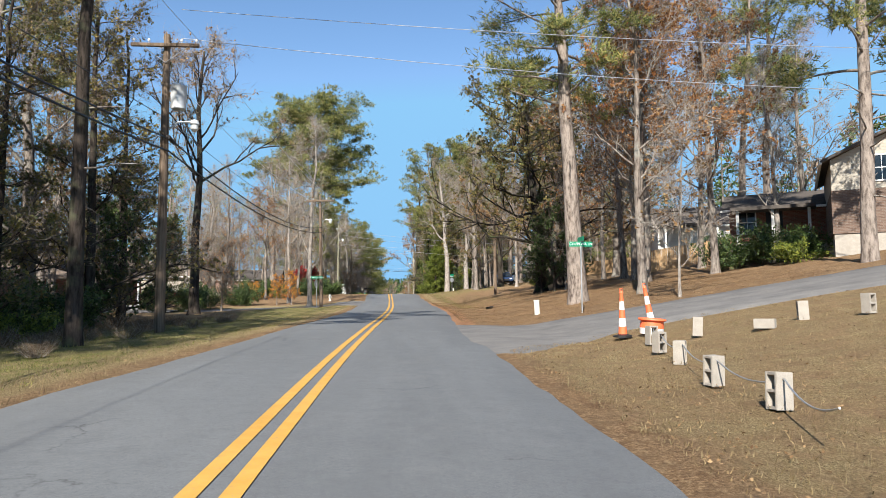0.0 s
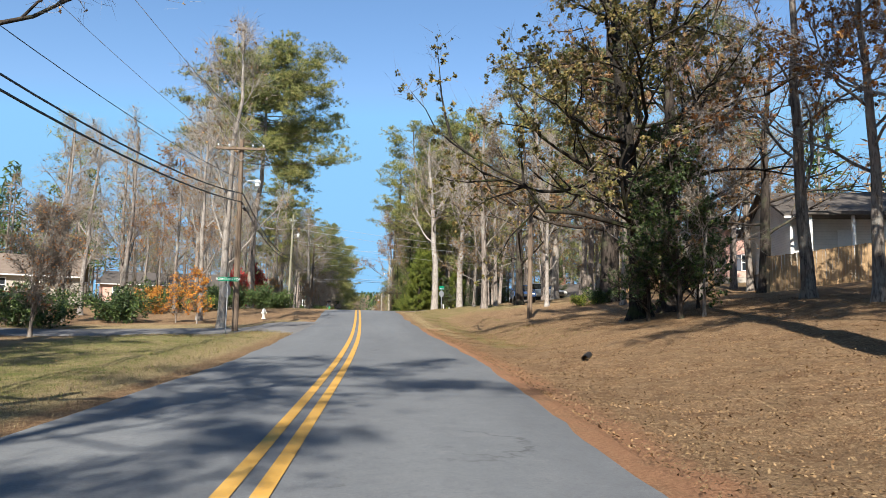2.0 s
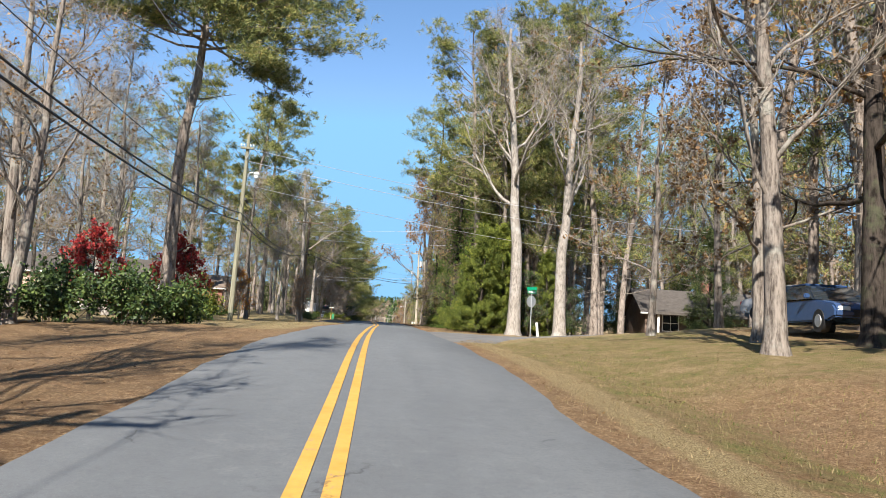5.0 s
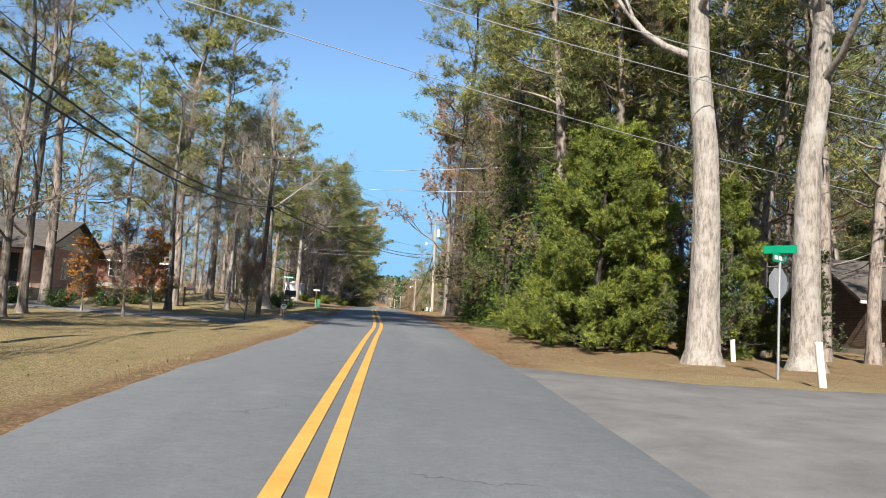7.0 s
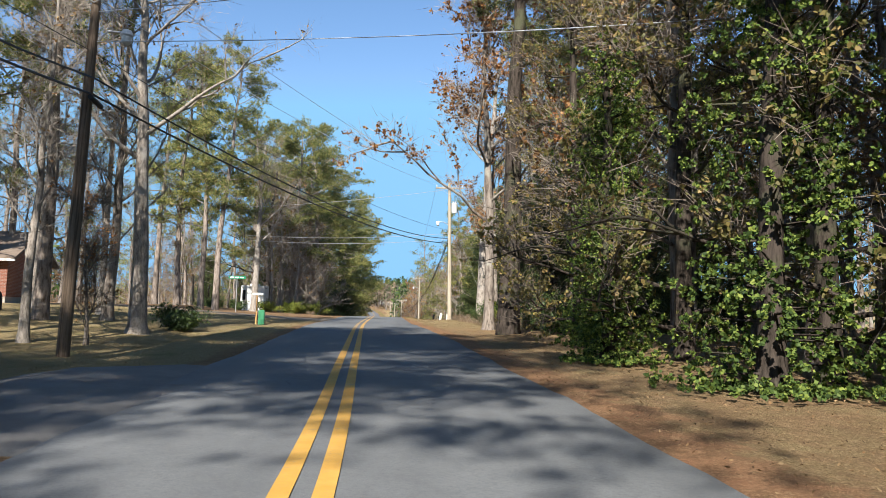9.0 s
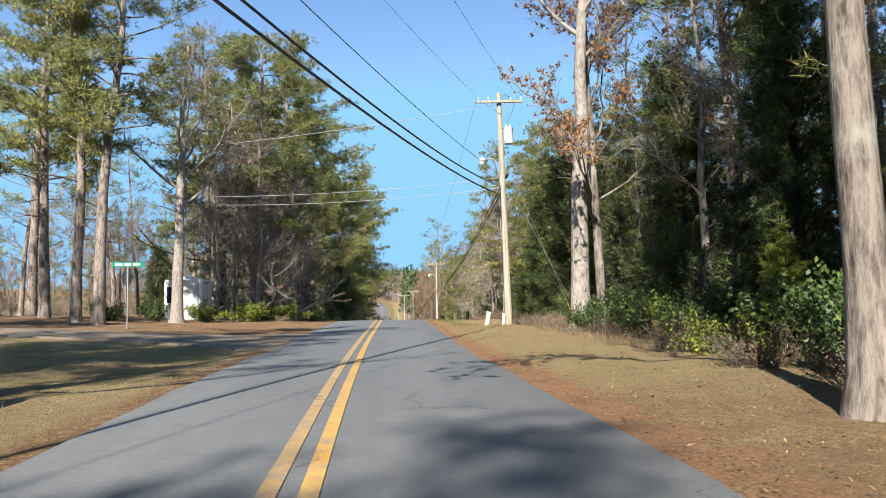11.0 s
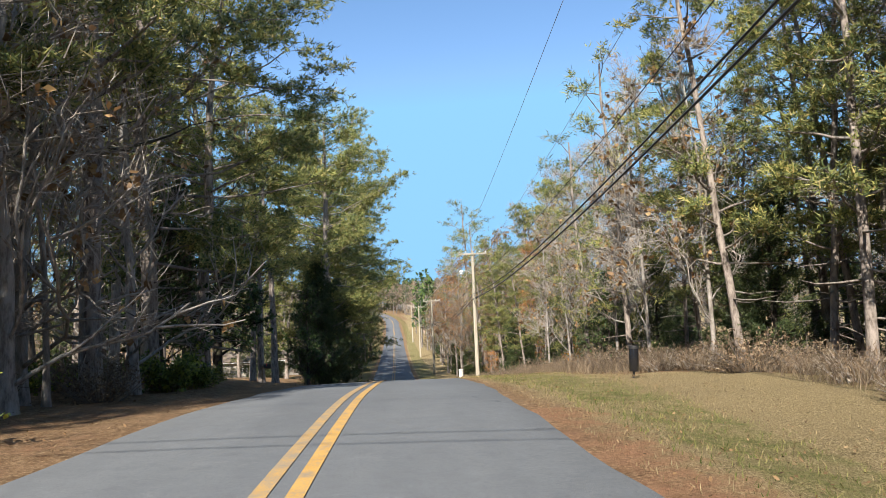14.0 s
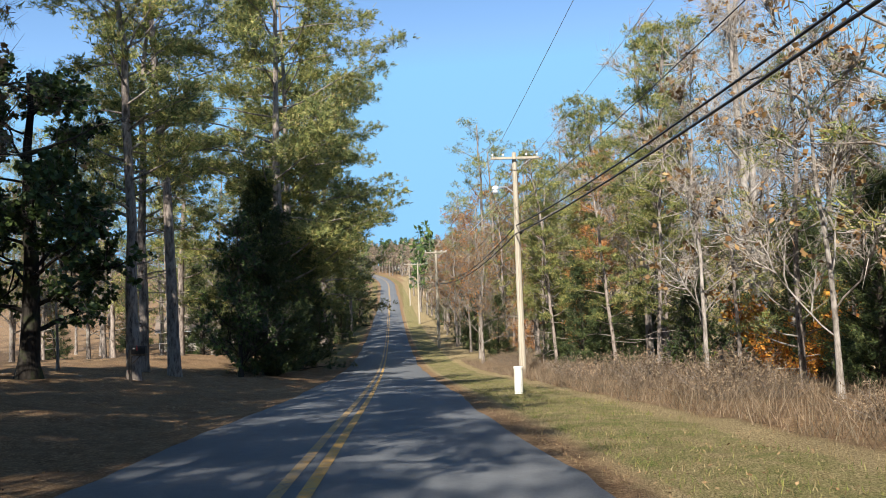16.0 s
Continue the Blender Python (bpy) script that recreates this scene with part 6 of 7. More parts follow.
SET = [
    # first yards, left
    # trees below y 13 are added out of view to shade the lawn
    ("pine_over", -15.8, 12.5, 0.95), ("holly", -13.5, 9.5, 1.0), ("pine_over", -17.5, -5, 1.05), ("vine_dry", -13.6, 20.5, 1.0), ("vine_dry", -12.2, 29.5, 0.95), ("vine_dry", -14.0, 38.0, 1.0), ("holly", -12.6, 34.0, 0.8), ("shrub_big", -11.8, 26.0, 0.8), ("shrub_big", -12.4, 22.5, 0.9), ("bare_a", -15.5, 96.2, 0.95), ("bare_b", -10.6, 74.7, 0.95),
    ("tall_dark", -12.8, 47.2, 1.0), ("oak", -19.5, 40, 1.0), ("pine_a", -17.5, 31, 1.0), ("tan", -23, 50, 1.0), ("pine_b", -25, 37, 1.05), ("oak", -27, 57, 0.95),
    ("tan", -18, 24, 1.0), ("pine_high", -8.33, 19.0, 0.88), ("pine_over", -16.5, 11.5, 1.0), ("vine_dry", -17, 23, 1.0), ("vine_dry", -15.5, 29, 0.9), ("vine_dry", -20, 17.5, 1.0), ("vine_dry", -21, 31.5, 1.0), ("vine_dry", -24, 24, 1.0), ("oak", -21, 10, 1.0), ("pine_b", -16, 2, 1.0), ("oak_dark", -19, -12, 1.0), ("holly", -21, 34, 1.2), ("tan", -14.6, 36.5, 0.75),
    ("pine_a", -16, -26, 1.0), ("oak", -24, -5, 1.0), ("pine_a", -31, 20, 1.0), ("pine_b", -33, 46, 1.0), ("oak", -36, 30, 1.0), ("tan", -30, 66, 0.8), ("holly", -27, 26, 1.3),
    ("crape", -13.2, 56.5, 0.95), ("bare_b", -7.6, 66.2, 1.1), ("orange_small", -9.8, 70.5, 0.62), ("orange_small", -11.4, 72.0, 0.55), ("crape", -18, 72, 1.2),
    ("bare_a", -16.3, 98.5, 1.0), ("pine_round", -12.4, 107.9, 1.27), ("bare_b", -13.5, 102, 0.9), ("red_small", -12.0, 96.0, 0.8), ("bare_a", -21, 92, 0.9), ("bare_b", -20, 80, 0.9),
    ("bare_a", -26, 108, 1.0), ("bare_b", -18, 112, 1.0), ("bare_a", -11.5, 88.5, 0.7), ("bare_b", -24, 86, 1.0), ("rust", -14.5, 84, 0.75),
    ("red_small", -12.4, 109.6, 1.0), ("orange_small", -12.6, 131.0, 0.85), ("orange_small", -15.0, 128.0, 0.7), ("crape", -12.0, 125.2, 0.75), ("crape", -6.9, 127.6, 0.7), ("crape", -8.4, 139.0, 0.8),
    ("pine_a", -19.3, 133.5, 1.0), ("pine_b", -13.6, 138.6, 1.05), ("pine_a", -13.4, 147.0, 1.0), ("pale_big", -8.7, 144.2, 0.78), ("bare_a", -11.2, 148, 0.85),
    ("pine_b", -21.4, 160.5, 0.9), ("bare_b", -16, 152, 1.0), ("pine_b", -22, 153, 0.9),
    ("pine_a", -13.2, 175.4, 0.9), ("pine_b", -17.2, 179.0, 1.0), ("pine_a", -21.2, 186.0, 0.95), ("pine_b", -14.6, 176.4, 0.95), ("pale_big", -10.8, 178.8, 0.72), ("dogwood", -10.1, 188.4, 1.3), ("sapling", -9.8, 188.0, 1.3), ("sapling", -8.6, 190.5, 1.4),
    # pine_b at y 201 and 209 are added to shade the ground beyond
    ("sapling", -7.2, 194.5, 1.2), ("pine_b", -7.6, 197.5, 1.0), ("pine_over", -9.4, 191.5, 0.95), ("oak", -12.0, 203, 0.9), ("oak_dark", -12.6, 195.5, 0.9), ("dogwood", -6.9, 192.5, 1.1), ("dogwood", -8.0, 195.0, 1.2), ("dogwood", -7.4, 199.6, 1.2), ("dogwood", -9.0, 202.4, 1.3), ("pine_b", -14.8, 201.0, 1.05), ("pine_b", -16.5, 209.0, 1.05), ("dogwood", -8.4, 187.2, 1.0), ("dogwood", -10.6, 186.4, 1.1), ("dogwood", -7.6, 190.6, 0.9), ("dogwood", -9.2, 193.4, 1.2), ("dogwood", -11.6, 190.2, 1.2), ("bare_b", -9.0, 196.0, 0.7),
    ("pine_over", -8.8, 205.0, 1.05), ("pine_over", -8.8, 211.5, 1.0), ("holly", -9.6, 207.6, 0.9), ("holly", -11.6, 214.6, 1.0), ("pine_a", -13.8, 213, 1.0), ("pine_b", -10.6, 218, 1.0), ("oak_dark", -12.5, 222.0, 0.9), ("pine_a", -15.4, 226, 1.0), ("magnolia", -13.3, 231.1, 1.15), ("magnolia", -17.0, 229.0, 1.1), ("oak_dark", -16.5, 224.5, 0.9),
    ("pine_b", -10.9, 234.5, 1.0), ("pine_b", -13.0, 241.5, 1.0), ("pine_a", -10.7, 239, 0.95), ("sapling", -14.8, 236.5, 1.0), ("holly", -8.7, 243.6, 1.0), ("cedar_slim", -8.0, 247.0, 1.5), ("holly", -7.6, 252.5, 1.1), ("cedar_slim", -7.4, 256, 1.4), ("pine_over", -8.0, 250, 1.3), ("pine_over", -8.6, 258, 1.35),
    ("pine_over", -8.0, 267, 1.3), ("holly", -8.4, 246, 0.75), ("holly", -7.8, 262, 0.9), ("pine_over", -9.0, 277, 1.35), ("pine_over", -9.4, 290, 1.3), ("holly", -8.8, 272, 0.9),
    # right
    ("pine_front", 8.8, 34.7, 1.0), ("rust", 11.6, 33.5, 1.0), ("sapling", 10.8, 27.2, 0.95), ("pine_b", 18.8, 27.5, 1.15), ("rust", 14.9, 42.0, 1.05), ("rust", 13.0, 37.5, 1.0), ("rust", 17.5, 38.5, 1.0),
    ("bare_a", 16.5, 51, 0.9), ("rust", 20.5, 47, 1.0), ("pine_a", 24.5, 49, 1.0), ("bare_b", 22.0, 40.0, 0.8), ("rust", 15.5, 46.0, 0.9), ("pine_a", 28, 52, 1.1), ("bare_a", 27, 45.5, 0.8),
    ("twisted", 11.0, 53.6, 0.95), ("holly", 11.3, 50.6, 0.85), ("holly", 10.6, 51.8, 0.6), ("sapling", 12.0, 50.2, 0.9), ("oak_dark", 12.6, 54.6, 0.9), ("holly", 13.8, 54.4, 0.6),
    ("oak_giant", 17.2, 74.9, 1.05), ("bare_a", 9.3, 80.8, 0.9), ("oak_dark", 12.2, 81.4, 0.8), ("tan", 10.9, 84.5, 0.9), ("pale_big", 17.0, 88.7, 0.85), ("pine_b", 18.4, 83.0, 1.0), ("bare_a", 20.5, 78, 0.9),
    ("oak", 22.8, 72.5, 0.95), ("pine_a", 21, 93, 1.0), ("tan", 14.5, 94.5, 0.9), ("bare_a", 24, 98, 0.9), ("rust", 19.5, 66, 0.9), ("oak_dark", 21.5, 62.5, 0.8), ("bare_a", 25.5, 71, 0.9), ("pine_b", 27, 76, 1.0),
    ("tan", 10.0, 90.5, 0.7), ("bare_b", 13.2, 76.8, 0.8), ("rust", 16.0, 69.0, 0.8), ("pine_a", 15.4, 86.2, 0.9),
    ("pale_big", 8.25, 108.7, 1.0), ("pale_big", 11.2, 109.0, 0.95), ("cedar", 6.7, 113.2, 0.75), ("cedar", 7.2, 117.4, 0.88), ("cedar", 8.6, 114.8, 0.8), ("cedar", 11.5, 113.6, 0.6), ("holly", 9.8, 111.8, 0.5), ("holly", 12.6, 111.4, 0.4),
    ("pine_a", 7.4, 121.0, 1.05), ("pine_b", 8.8, 118.5, 1.0), ("vine_b", 6.8, 121.2, 0.9), ("vine_a", 7.4, 123.6, 0.9), ("vine_a", 6.2, 127.8, 1.05), ("vine_b", 5.1, 132.4, 0.85), ("vine_dry", 7.2, 133.4, 1.0),
    ("vine_b", 6.6, 138.2, 0.9), ("pine_thick", 4.95, 144.6, 1.0), ("rust", 4.9, 149.6, 1.1), ("vine_dry", 6.6, 140.5, 0.95), ("vine_dry", 8.2, 129.5, 1.0), ("tan", 8.4, 136.5, 1.05), ("rust", 7.8, 145.0, 1.0), ("vine_dry", 9.0, 119.5, 1.05),
    ("pine_b", 9.4, 125, 1.0), ("pine_a", 10.2, 133, 1.0), ("pine_b", 9.6, 139.5, 1.0), ("pine_a", 9.0, 146, 1.0), ("pine_b", 11.0, 155.0, 1.0), ("cedar_slim", 10.0, 159.5, 1.2), ("pine_a", 10.6, 161.5, 1.0), ("pine_b", 11.2, 165.5, 0.95), ("cedar_slim", 10.4, 167.5, 1.3), ("rust", 8.6, 172.2, 1.0),
    ("pale_straight", 7.3, 170.6, 0.95), ("pine_c", 10.6, 177.5, 0.6), ("pine_c", 10.0, 184.5, 0.68), ("pine_c", 9.4, 194.0, 0.8), ("pine_c", 10.4, 192.0, 0.75), ("pine_c", 9.0, 199.0, 0.8), ("pine_c", 10.8, 181.0, 0.66), ("pine_c", 11.8, 187.0, 0.72), ("cedar_slim", 9.6, 186.4, 1.3), ("cedar_slim", 10.2, 182.6, 1.5), ("cedar_slim", 9.9, 188.6, 1.2), ("pine_c", 9.6, 190.0, 0.72),
    ("pine_c", 10.4, 197.0, 0.7), ("sapling", 8.7, 200.0, 1.2), ("pine_c", 9.8, 203.5, 0.6), ("sapling", 9.0, 206.5, 1.3), ("pine_c", 11.4, 209.0, 0.62), ("sapling", 9.4, 212.0, 1.2), ("bare_b", 11.2, 216.0, 0.62),
    ("bare_b", 13.4, 221.0, 0.75), ("bare_a", 15.5, 226.0, 1.05), ("bare_b", 12.6, 230.0, 1.0), ("pine_c", 10.0, 233.0, 0.6), ("pine_b", 12.0, 238.0, 0.75), ("dry_red", 11.4, 247.4, 1.0), ("bare_b", 16.0, 236.0, 1.15), ("pine_b", 13.2, 252, 0.8),
    ("pine_c", 10.4, 257.0, 0.8), ("dry_red", 10.6, 268.0, 0.8), ("bare_a", 14.0, 262.0, 1.0), ("shrub_yellow", 13.2, 229.0, 1.3), ("shrub_yellow", 10.6, 224.0, 0.6), ("sapling", 8.8, 219.0, 1.1), ("sapling", 9.0, 226.0, 1.2),
    # shrubs
    ("shrub_big", -14.6, 87.5, 1.0), ("shrub_big", -12.6, 88.6, 0.9), ("shrub_big", -10.6, 89.8, 1.0), ("shrub_big", -8.8, 91.0, 0.95), ("shrub", -7.2, 92.2, 1.2), ("shrub_green", -13.4, 86.0, 0.9), ("shrub_big", -16.8, 86.0, 1.1),
    ("shrub_yellow", -15.6, 82.5, 0.9), ("shrub_big", -17.0, 66.5, 1.0), ("shrub_big", -19.0, 68.0, 1.1), ("shrub_big", -14.2, 71.5, 1.0), ("shrub", -16.0, 74.0, 1.3), ("shrub_big", -22.5, 70.0, 1.0), ("shrub_green", -9.2, 101.8, 1.0),
    ("bare_a", -12.4, 133.4, 0.72), ("bare_b", -10.4, 139.5, 0.75), ("bare_b", -12.6, 151.0, 0.9), ("shrub", -17.0, 129.8, 0.8), ("shrub", -20.0, 131.0, 0.8), ("shrub", -23.0, 132.0, 0.8), ("shrub", -16.0, 134.0, 0.8), ("shrub", -15.6, 137.0, 0.75), ("shrub", -15.4, 140.5, 0.75), ("shrub", -8.2, 147.2, 0.75), ("shrub", -7.6, 145.8, 0.7),
    ("shrub_green", -10.0, 181.6, 0.65), ("shrub_green", -8.6, 186.0, 0.6), ("shrub", -12.4, 180.6, 0.7), ("shrub_green", -8.4, 183.6, 0.7), ("shrub", -14.0, 178.6, 0.7),
    ("shrub_big", 20.6, 38.6, 1.0), ("shrub_big", 18.6, 39.6, 0.9), ("shrub_big", 21.8, 36.8, 0.8), ("shrub_green", 20.2, 35.0, 0.7), ("shrub", 16.0, 73.4, 0.9), ("shrub_green", 14.6, 72.8, 0.5),
    ("cedar", 5.9, 117.3, 0.26), ("cedar", 6.6, 118.4, 0.4), ("cedar", 8.2, 157.2, 0.28), ("shrub_green", 6.8, 157.4, 0.55), ("shrub_big", 7.6, 154.4, 0.75), ("shrub_big", 7.4, 160.0, 0.6), ("holly", 8.6, 160.4, 0.5), ("shrub_big", 7.0, 152.0, 0.7), ("brush", 6.4, 155.0, 0.6), ("brush", 6.6, 158.8, 0.6), ("shrub_big", 8.0, 150.0, 0.8), ("brush", 6.2, 151.4, 0.6), ("shrub_green", 12.5, 236.0, 0.8),
]
for kind, x, y, sc in SET:
    plant(kind, x, y, sc, 0 if kind == "pine_front" else None, category="shrub" if kind.startswith("shrub") else "tree")

dice = random.Random(17)
taken = [(x, y) for _, x, y, _ in SET]


def fill(count, x0, x1, y0, y1, kinds, gap, lo=0.75, hi=1.1):
    """Scatters trees over a patch of land, keeping them apart and off the paving."""
    made = tries = 0
    while made < count and tries < count * 30:
        tries += 1
        x, y = dice.uniform(x0, x1), dice.uniform(y0, y1)
        if any((x - a) ** 2 + (y - b) ** 2 < gap * gap for a, b in taken):
            continue
        if any(float(seg_near(x, y, s[2])) < s[3] / 2 + 1.5 for s in STREETS):
            continue
        k = dice.choice(kinds)
        taken.append((x, y))
        plant(k, x, y, dice.uniform(lo, hi), category="shrub" if k.startswith(("shrub", "brush")) else "tree")
        made += 1


for hx, hy in ((25, 35), (23, 42), (31, 67), (30, 86), (-31, 69), (-34, 99), (-30, 141), (-27, 160), (28, 124), (-24, 300)):
    taken += [(hx + a, hy + b) for a in (-6, -2, 2, 6) for b in (-4, 0, 4)]
fill(52, 9.4, 24, 150, 177, ["pine_far", "pine_far_b", "pine_far_b", "ever_far", "bare_far"], 1.6, 0.62, 0.9)
fill(84, 10.2, 24, 178, 203, ["pine_far_b", "pine_far_b", "pine_c", "ever_far", "bare_far"], 1.3, 0.52, 0.76)
fill(12, 9.6, 17, 114, 123, ["pine_far", "pine_far", "pine_a"], 2.0, 0.95, 1.15)
fill(22, 11, 30, 116, 150, ["pine_far", "tan_far", "rust_far", "ever_far"], 3.0)
fill(26, 11.5, 40, 203, 228, ["pine_far_b", "bare_far", "bare_far", "tan_far", "ever_far"], 2.6, 0.48, 0.68)
fill(46, 11.5, 40, 228, 262, ["pine_far_b", "bare_far", "bare_far", "bare_far", "tan_far", "ever_far"], 2.6, 0.75, 1.05)
fill(34, 9.4, 16, 212, 256, ["ever_far", "pine_far_b", "pine_c", "holly"], 1.7, 0.32, 0.6)
fill(52, 8.5, 30, 258, 345, ["pine_far_b", "pine_far", "bare_far", "tan_far", "rust_far"], 3.0, 0.85, 1.2)
fill(11, -34, -15, 192, 232, ["pine_far", "bare_far", "tan_far"], 4.5)
fill(26, 8.9, 13.0, 205, 262, ["pine_c", "pine_far_b", "pine_c", "ever_far"], 2.0, 0.4, 0.75)
fill(44, 5.6, 12, 258, 345, ["tan_far", "rust_far", "bare_far", "pine_far_b", "ever_far"], 2.4, 0.55, 0.95)
fill(22, -13, -7.6, 296, 345, ["pine_far", "pine_far_b", "ever_far"], 2.6, 0.8, 1.1)
fill(46, -80, -26, 264, 305, ["tan_far", "pine_far", "bare_far", "ever_far"], 3.4, 0.8, 1.1)
fill(34, -40, -9, 262, 345, ["pine_far", "pine_far", "ever_far", "pine_far_b"], 3.6)
fill(5, -26, -15, 214, 232, ["ever_far", "pine_far"], 2.4)
fill(7, -44, -22, 240, 262, ["pine_far", "bare_far", "tan_far"], 5.0)
fill(16, -34, -14, 100, 132, ["bare_far", "bare_far", "pine_far", "rust_far"], 4.0)
fill(16, -38, -23, 146, 178, ["pine_far", "bare_far", "pine_far_b"], 4.0)
fill(18, 14, 34, 88, 100, ["tan_far", "bare_far", "pine_far", "rust_far"], 3.0)
fill(46, 15, 48, 130, 150, ["tan_far", "bare_far", "pine_far", "pine_far"], 2.4, 0.95, 1.3)
fill(46, 6.6, 9.8, 200, 262, ["brush", "brush", "brush", "weeds"], 1.1, 0.4, 0.8)
fill(10, 7.6, 9.8, 186, 200, ["brush", "weeds"], 1.1, 0.4, 0.8)
fill(24, 7.0, 9.4, 172, 190, ["brush", "weeds", "weeds"], 0.9, 0.4, 0.8)
fill(18, 7.0, 9.4, 146, 172, ["brush", "shrub_green", "shrub_big", "weeds"], 1.2, 0.4, 0.8)
fill(22, -10.5, -6.6, 186, 205, ["brush", "shrub_green", "weeds"], 1.2, 0.4, 0.8)
fill(22, -42, -16.5, 12, 62, ["ever_far", "holly", "tan_far", "pine_far", "ever_far"], 3.0, 0.7, 1.1)
fill(26, -17, -9.5, 8, 34, ["weeds", "weeds", "brush", "shrub_green"], 1.5, 0.4, 0.8)
fill(14, -10.5, -7.6, 12, 36, ["weeds"], 0.9, 0.3, 0.55)


# ---- far woods ----
def far_woods():
    rng_ = np.random.default_rng(9)
    groups = {"conifer": [], "hardwood": []}
    wood = Wood()
    spots = []
    for y in np.arange(345, 900, 5.0):
        for s in (-1, 1):
            for k in range(5):
                spots.append((road_x(y) + s * (5.6 + 9 * k + rng_.uniform(0, 8) + 0.02 * (y - 345)), y + rng_.uniform(-3, 3)))
    for y in np.arange(560, 760, 7.0):
        for x in np.arange(-60, 90, 6.0):
            if abs(x - float(road_x(y))) > 7:
                spots.append((x + rng_.uniform(-2, 2), y + rng_.uniform(-3, 3)))
    for y in np.arange(-10, 200, 6.0):
        for s in (-1, 1):
            for k in range(5):
                spots.append((s * (40 + 9 * k + rng_.uniform(0, 7)), y + rng_.uniform(-3, 3)))
    for x in np.arange(-260, 260, 9.0):
        for y in (180, 240, 300, 420, 520):
            if abs(x) > 48 + (y < 200) * 30:
                spots.append((x + rng_.uniform(-4, 4), y + rng_.uniform(-25, 25)))
    for x, y in spots:
        z = float(road_z(y) + side(x, y)) + (0.012 * (abs(x) - 120) if abs(x) > 120 else 0)
        con = rng_.uniform() < (0.45 if y < 345 else 0.30)
        h = rng_.uniform(13, 20) if con else rng_.uniform(12, 18)
        wood.limb([(x, y, z - 0.5), (x, y, z + h * 0.9)], [0.22, 0.06], 5)
        near = y < 220
        n = 260 if near else 110
        u = rng_.uniform(0.3 if con else 0.35, 1, n)
        a = rng_.uniform(0, 6.28, n)
        r = (1 - u) ** 0.6 * 3.4 * rng_.uniform(0.3, 1.1, n) + 0.3 if con else np.sin(np.pi * u) * 4.2 * rng_.uniform(0.2, 1, n)
        c = np.stack([x + r * np.cos(a), y + r * np.sin(a), z + h * u], -1)
        d = rng_.normal(size=(n, 3))
        d /= np.linalg.norm(d, axis=1, keepdims=True)
        e = np.cross(d, rng_.normal(size=(n, 3)))
        e /= np.linalg.norm(e, axis=1, keepdims=True)
        ln, wd = (0.8, 0.26) if con else (0.9, 0.15)
        if near:
            ln, wd = 0.55, 0.13 if con else 0.09
        groups["conifer" if con else "hardwood"].append(np.stack([c - d * ln, c - e * wd, c + d * ln, c + e * wd], 1))
    tagged(new("far_trunks", wood.mesh("far_trunks", GREY_BARK)), "trunks of distant woods", "woods", kind="stuff")
    tagged(new("far_pines", leaf_mesh("far_pines", np.concatenate(groups["conifer"]), GLOSSY)), "distant pine woods along the road", "woods", kind="stuff")
    tagged(new("far_hardwoods", leaf_mesh("far_hardwoods", np.concatenate(groups["hardwood"]), FAR_TWIG)), "distant bare and brown hardwoods", "woods", kind="stuff")


far_woods()


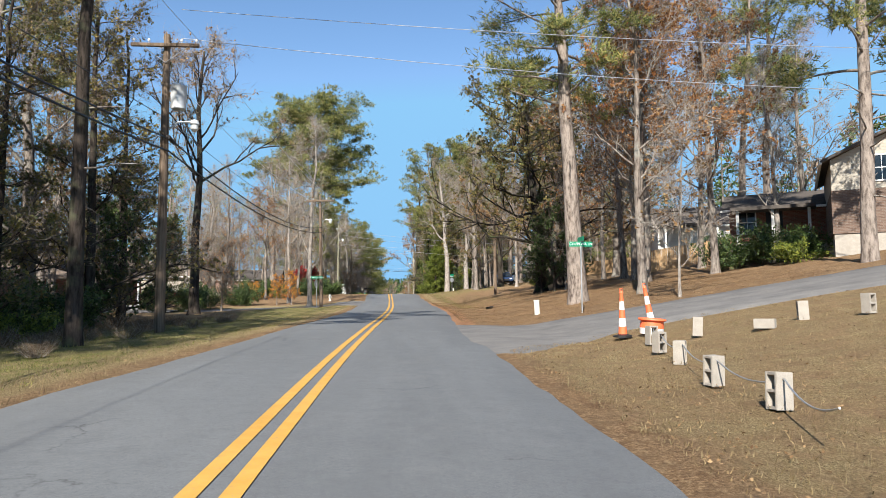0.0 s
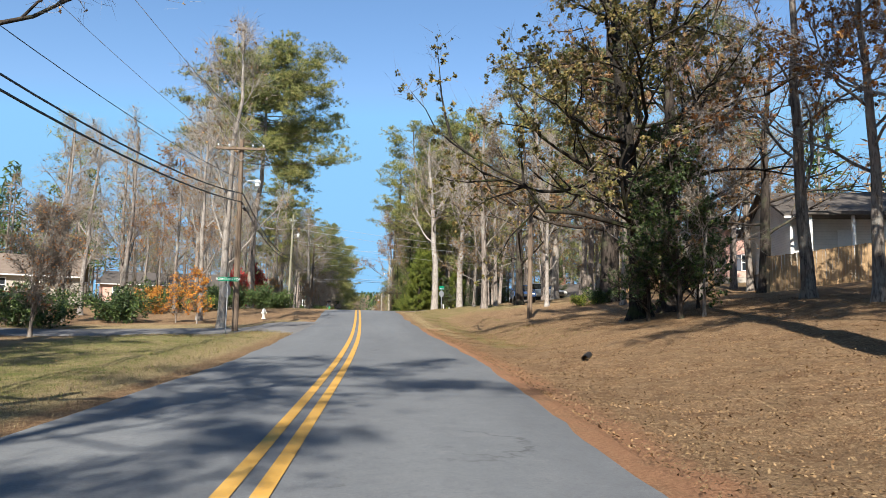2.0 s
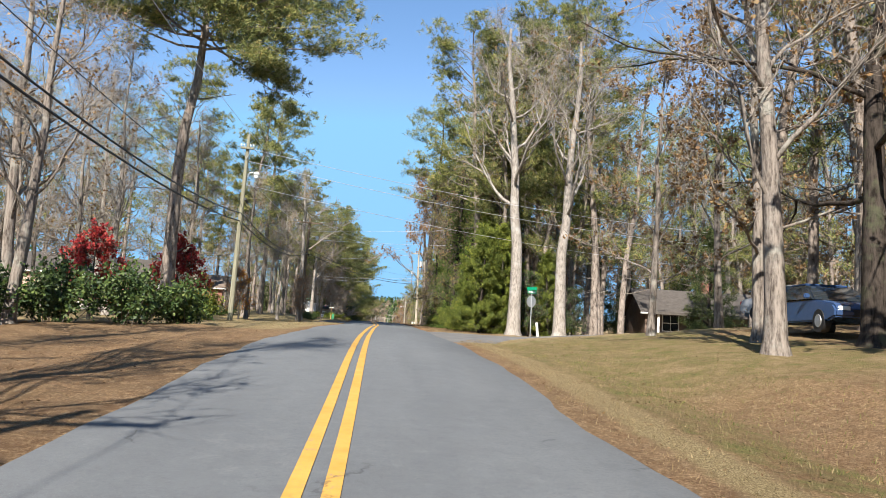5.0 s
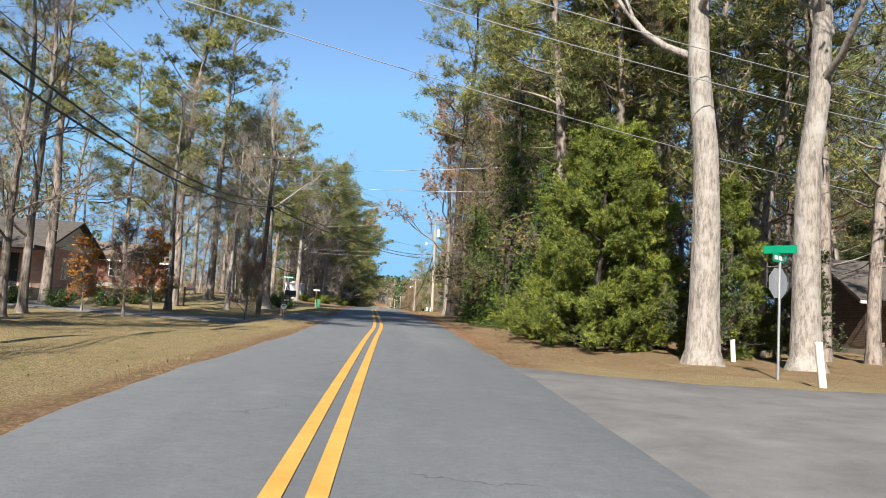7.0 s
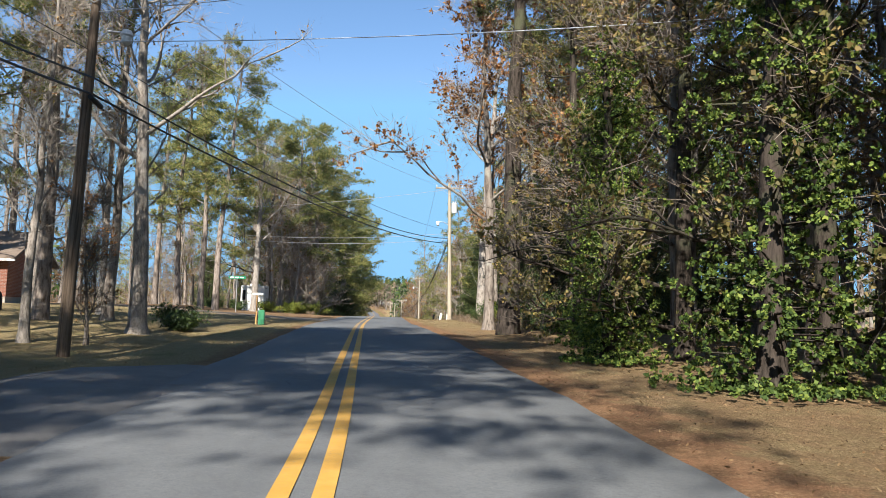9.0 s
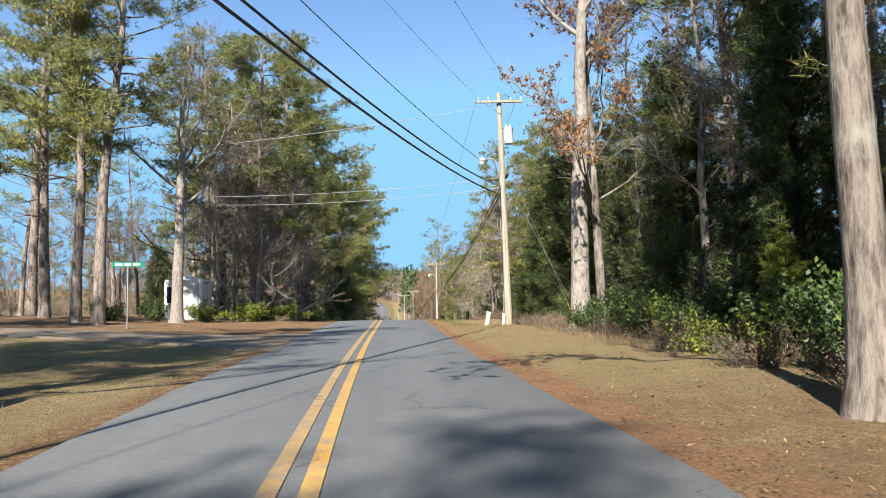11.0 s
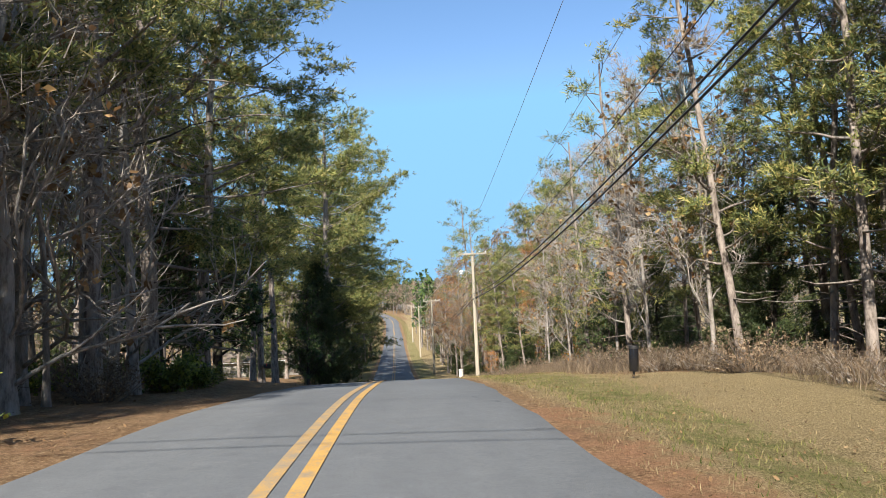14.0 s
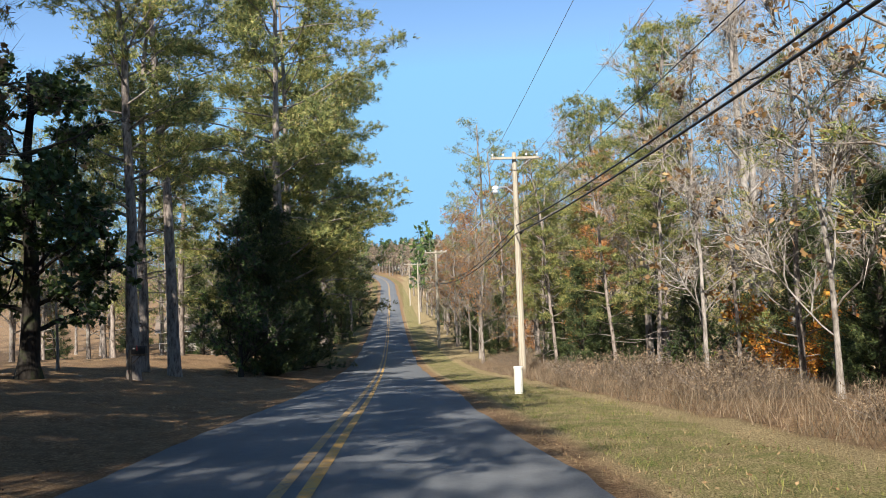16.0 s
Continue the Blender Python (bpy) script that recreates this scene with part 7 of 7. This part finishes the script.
# ---- fallen leaves and grass ----
def litter():
    rng_ = np.random.default_rng(21)

    def land(n, off_lo, off_hi, y0, y1, sidesign):
        y = rng_.uniform(y0, y1, n)
        o = off_lo + (off_hi - off_lo) * rng_.uniform(0, 1, n) ** 1.3
        x = road_x(y) + (half_right(y) + o if sidesign > 0 else -half_left(y) - o)
        ok = np.ones(n, bool)
        for s in STREETS:
            if s[2][1][0] * sidesign < 0:
                continue
            ok &= seg_near(x, y, s[2]) > s[3] / 2 * (1 + 1.2 * np.exp(-o / 1.7)) + 0.2
        x, y = x[ok], y[ok]
        z = road_z(y) + side(x, y) + wobble(x, y) * ease(0.2, 1.6, np.abs(x - road_x(y)) - 3) - 0.01
        return np.stack([x, y, z], -1)

    def leaves(c, size):
        n = len(c)
        a = rng_.uniform(0, 6.28, n)
        tilt = rng_.normal(0, 0.35, (n, 2))
        d = np.stack([np.cos(a), np.sin(a), tilt[:, 0]], -1)
        e = np.stack([-np.sin(a), np.cos(a), tilt[:, 1]], -1)
        s = size * rng_.uniform(0.6, 1.4, (n, 1))
        c = c + [0, 0, 0.03]
        return np.stack([c - d * s, c - e * s * 0.55, c + d * s, c + e * s * 0.55], 1)

    def blades(c, h, w):
        n = len(c)
        a = rng_.uniform(0, 6.28, n)
        e = np.stack([np.cos(a), np.sin(a), 0 * a], -1) * w
        up = np.stack([rng_.normal(0, 0.45, n), rng_.normal(0, 0.45, n), np.ones(n)], -1) * (h * rng_.uniform(0.5, 1.4, (n, 1)))
        return np.stack([c - e, c + e, c + up + e * 0.15, c + up - e * 0.15], 1)

    fall = [land(70000, 0.1, 14, 24, 62, 1), land(6000, 0.3, 10, 0, 20, 1), land(9000, 0.1, 12, 56, 96, 1), land(12000, 0.0, 4.2, 106, 178, 1), land(3500, 0.0, 4.0, 176, 215, 1),
            land(5000, 0.5, 12, 60, 100, -1), land(4000, 0.2, 9, 166, 215, -1), land(2500, 0.5, 14, 100, 166, -1), land(3000, 0.5, 12, 0, 60, -1)]
    tagged(new("fallen_leaves", leaf_mesh("fallen_leaves", leaves(np.concatenate(fall), 0.019), LITTER)), "fallen brown leaves on the ground", "leaves", kind="stuff")
    dry = [land(9000, 0.0, 9, 100, 166, -1), land(7000, 0.2, 8, 3, 19, 1), land(9000, 0.0, 4.5, 52, 92, 1), land(12000, 0.0, 5.0, 172, 235, 1), land(6000, 0.0, 6, 52, 62, -1), land(7000, 0.0, 2.0, 0, 56, -1)]
    tagged(new("dry_grass", leaf_mesh("dry_grass", blades(np.concatenate(dry), 0.045, 0.005), STRAW_BLADE)), "short dry grass blades on the verge", "grass", kind="stuff")
    grn = [land(16000, 0.6, 7, 0, 58, -1), land(7000, 0.5, 2.8, 182, 240, 1), land(4000, 1.5, 5, 50, 88, 1)]
    tagged(new("green_grass", leaf_mesh("green_grass", blades(np.concatenate(grn), 0.055, 0.005), GREEN_BLADE)), "green grass blades on the verge", "grass", kind="stuff")
    tall = [land(20000, 3.3, 9.0, 200, 262, 1), land(4000, 5.6, 9.0, 178, 200, 1), land(2500, 4.8, 11, 8, 40, -1), land(1600, 3.8, 6.0, 158, 178, 1)]
    tagged(new("tall_weeds", leaf_mesh("tall_weeds", blades(np.concatenate(tall), 0.34, 0.006), DULL_BRUSH)), "tall tan weeds before the woods", "weeds", kind="stuff")


litter()
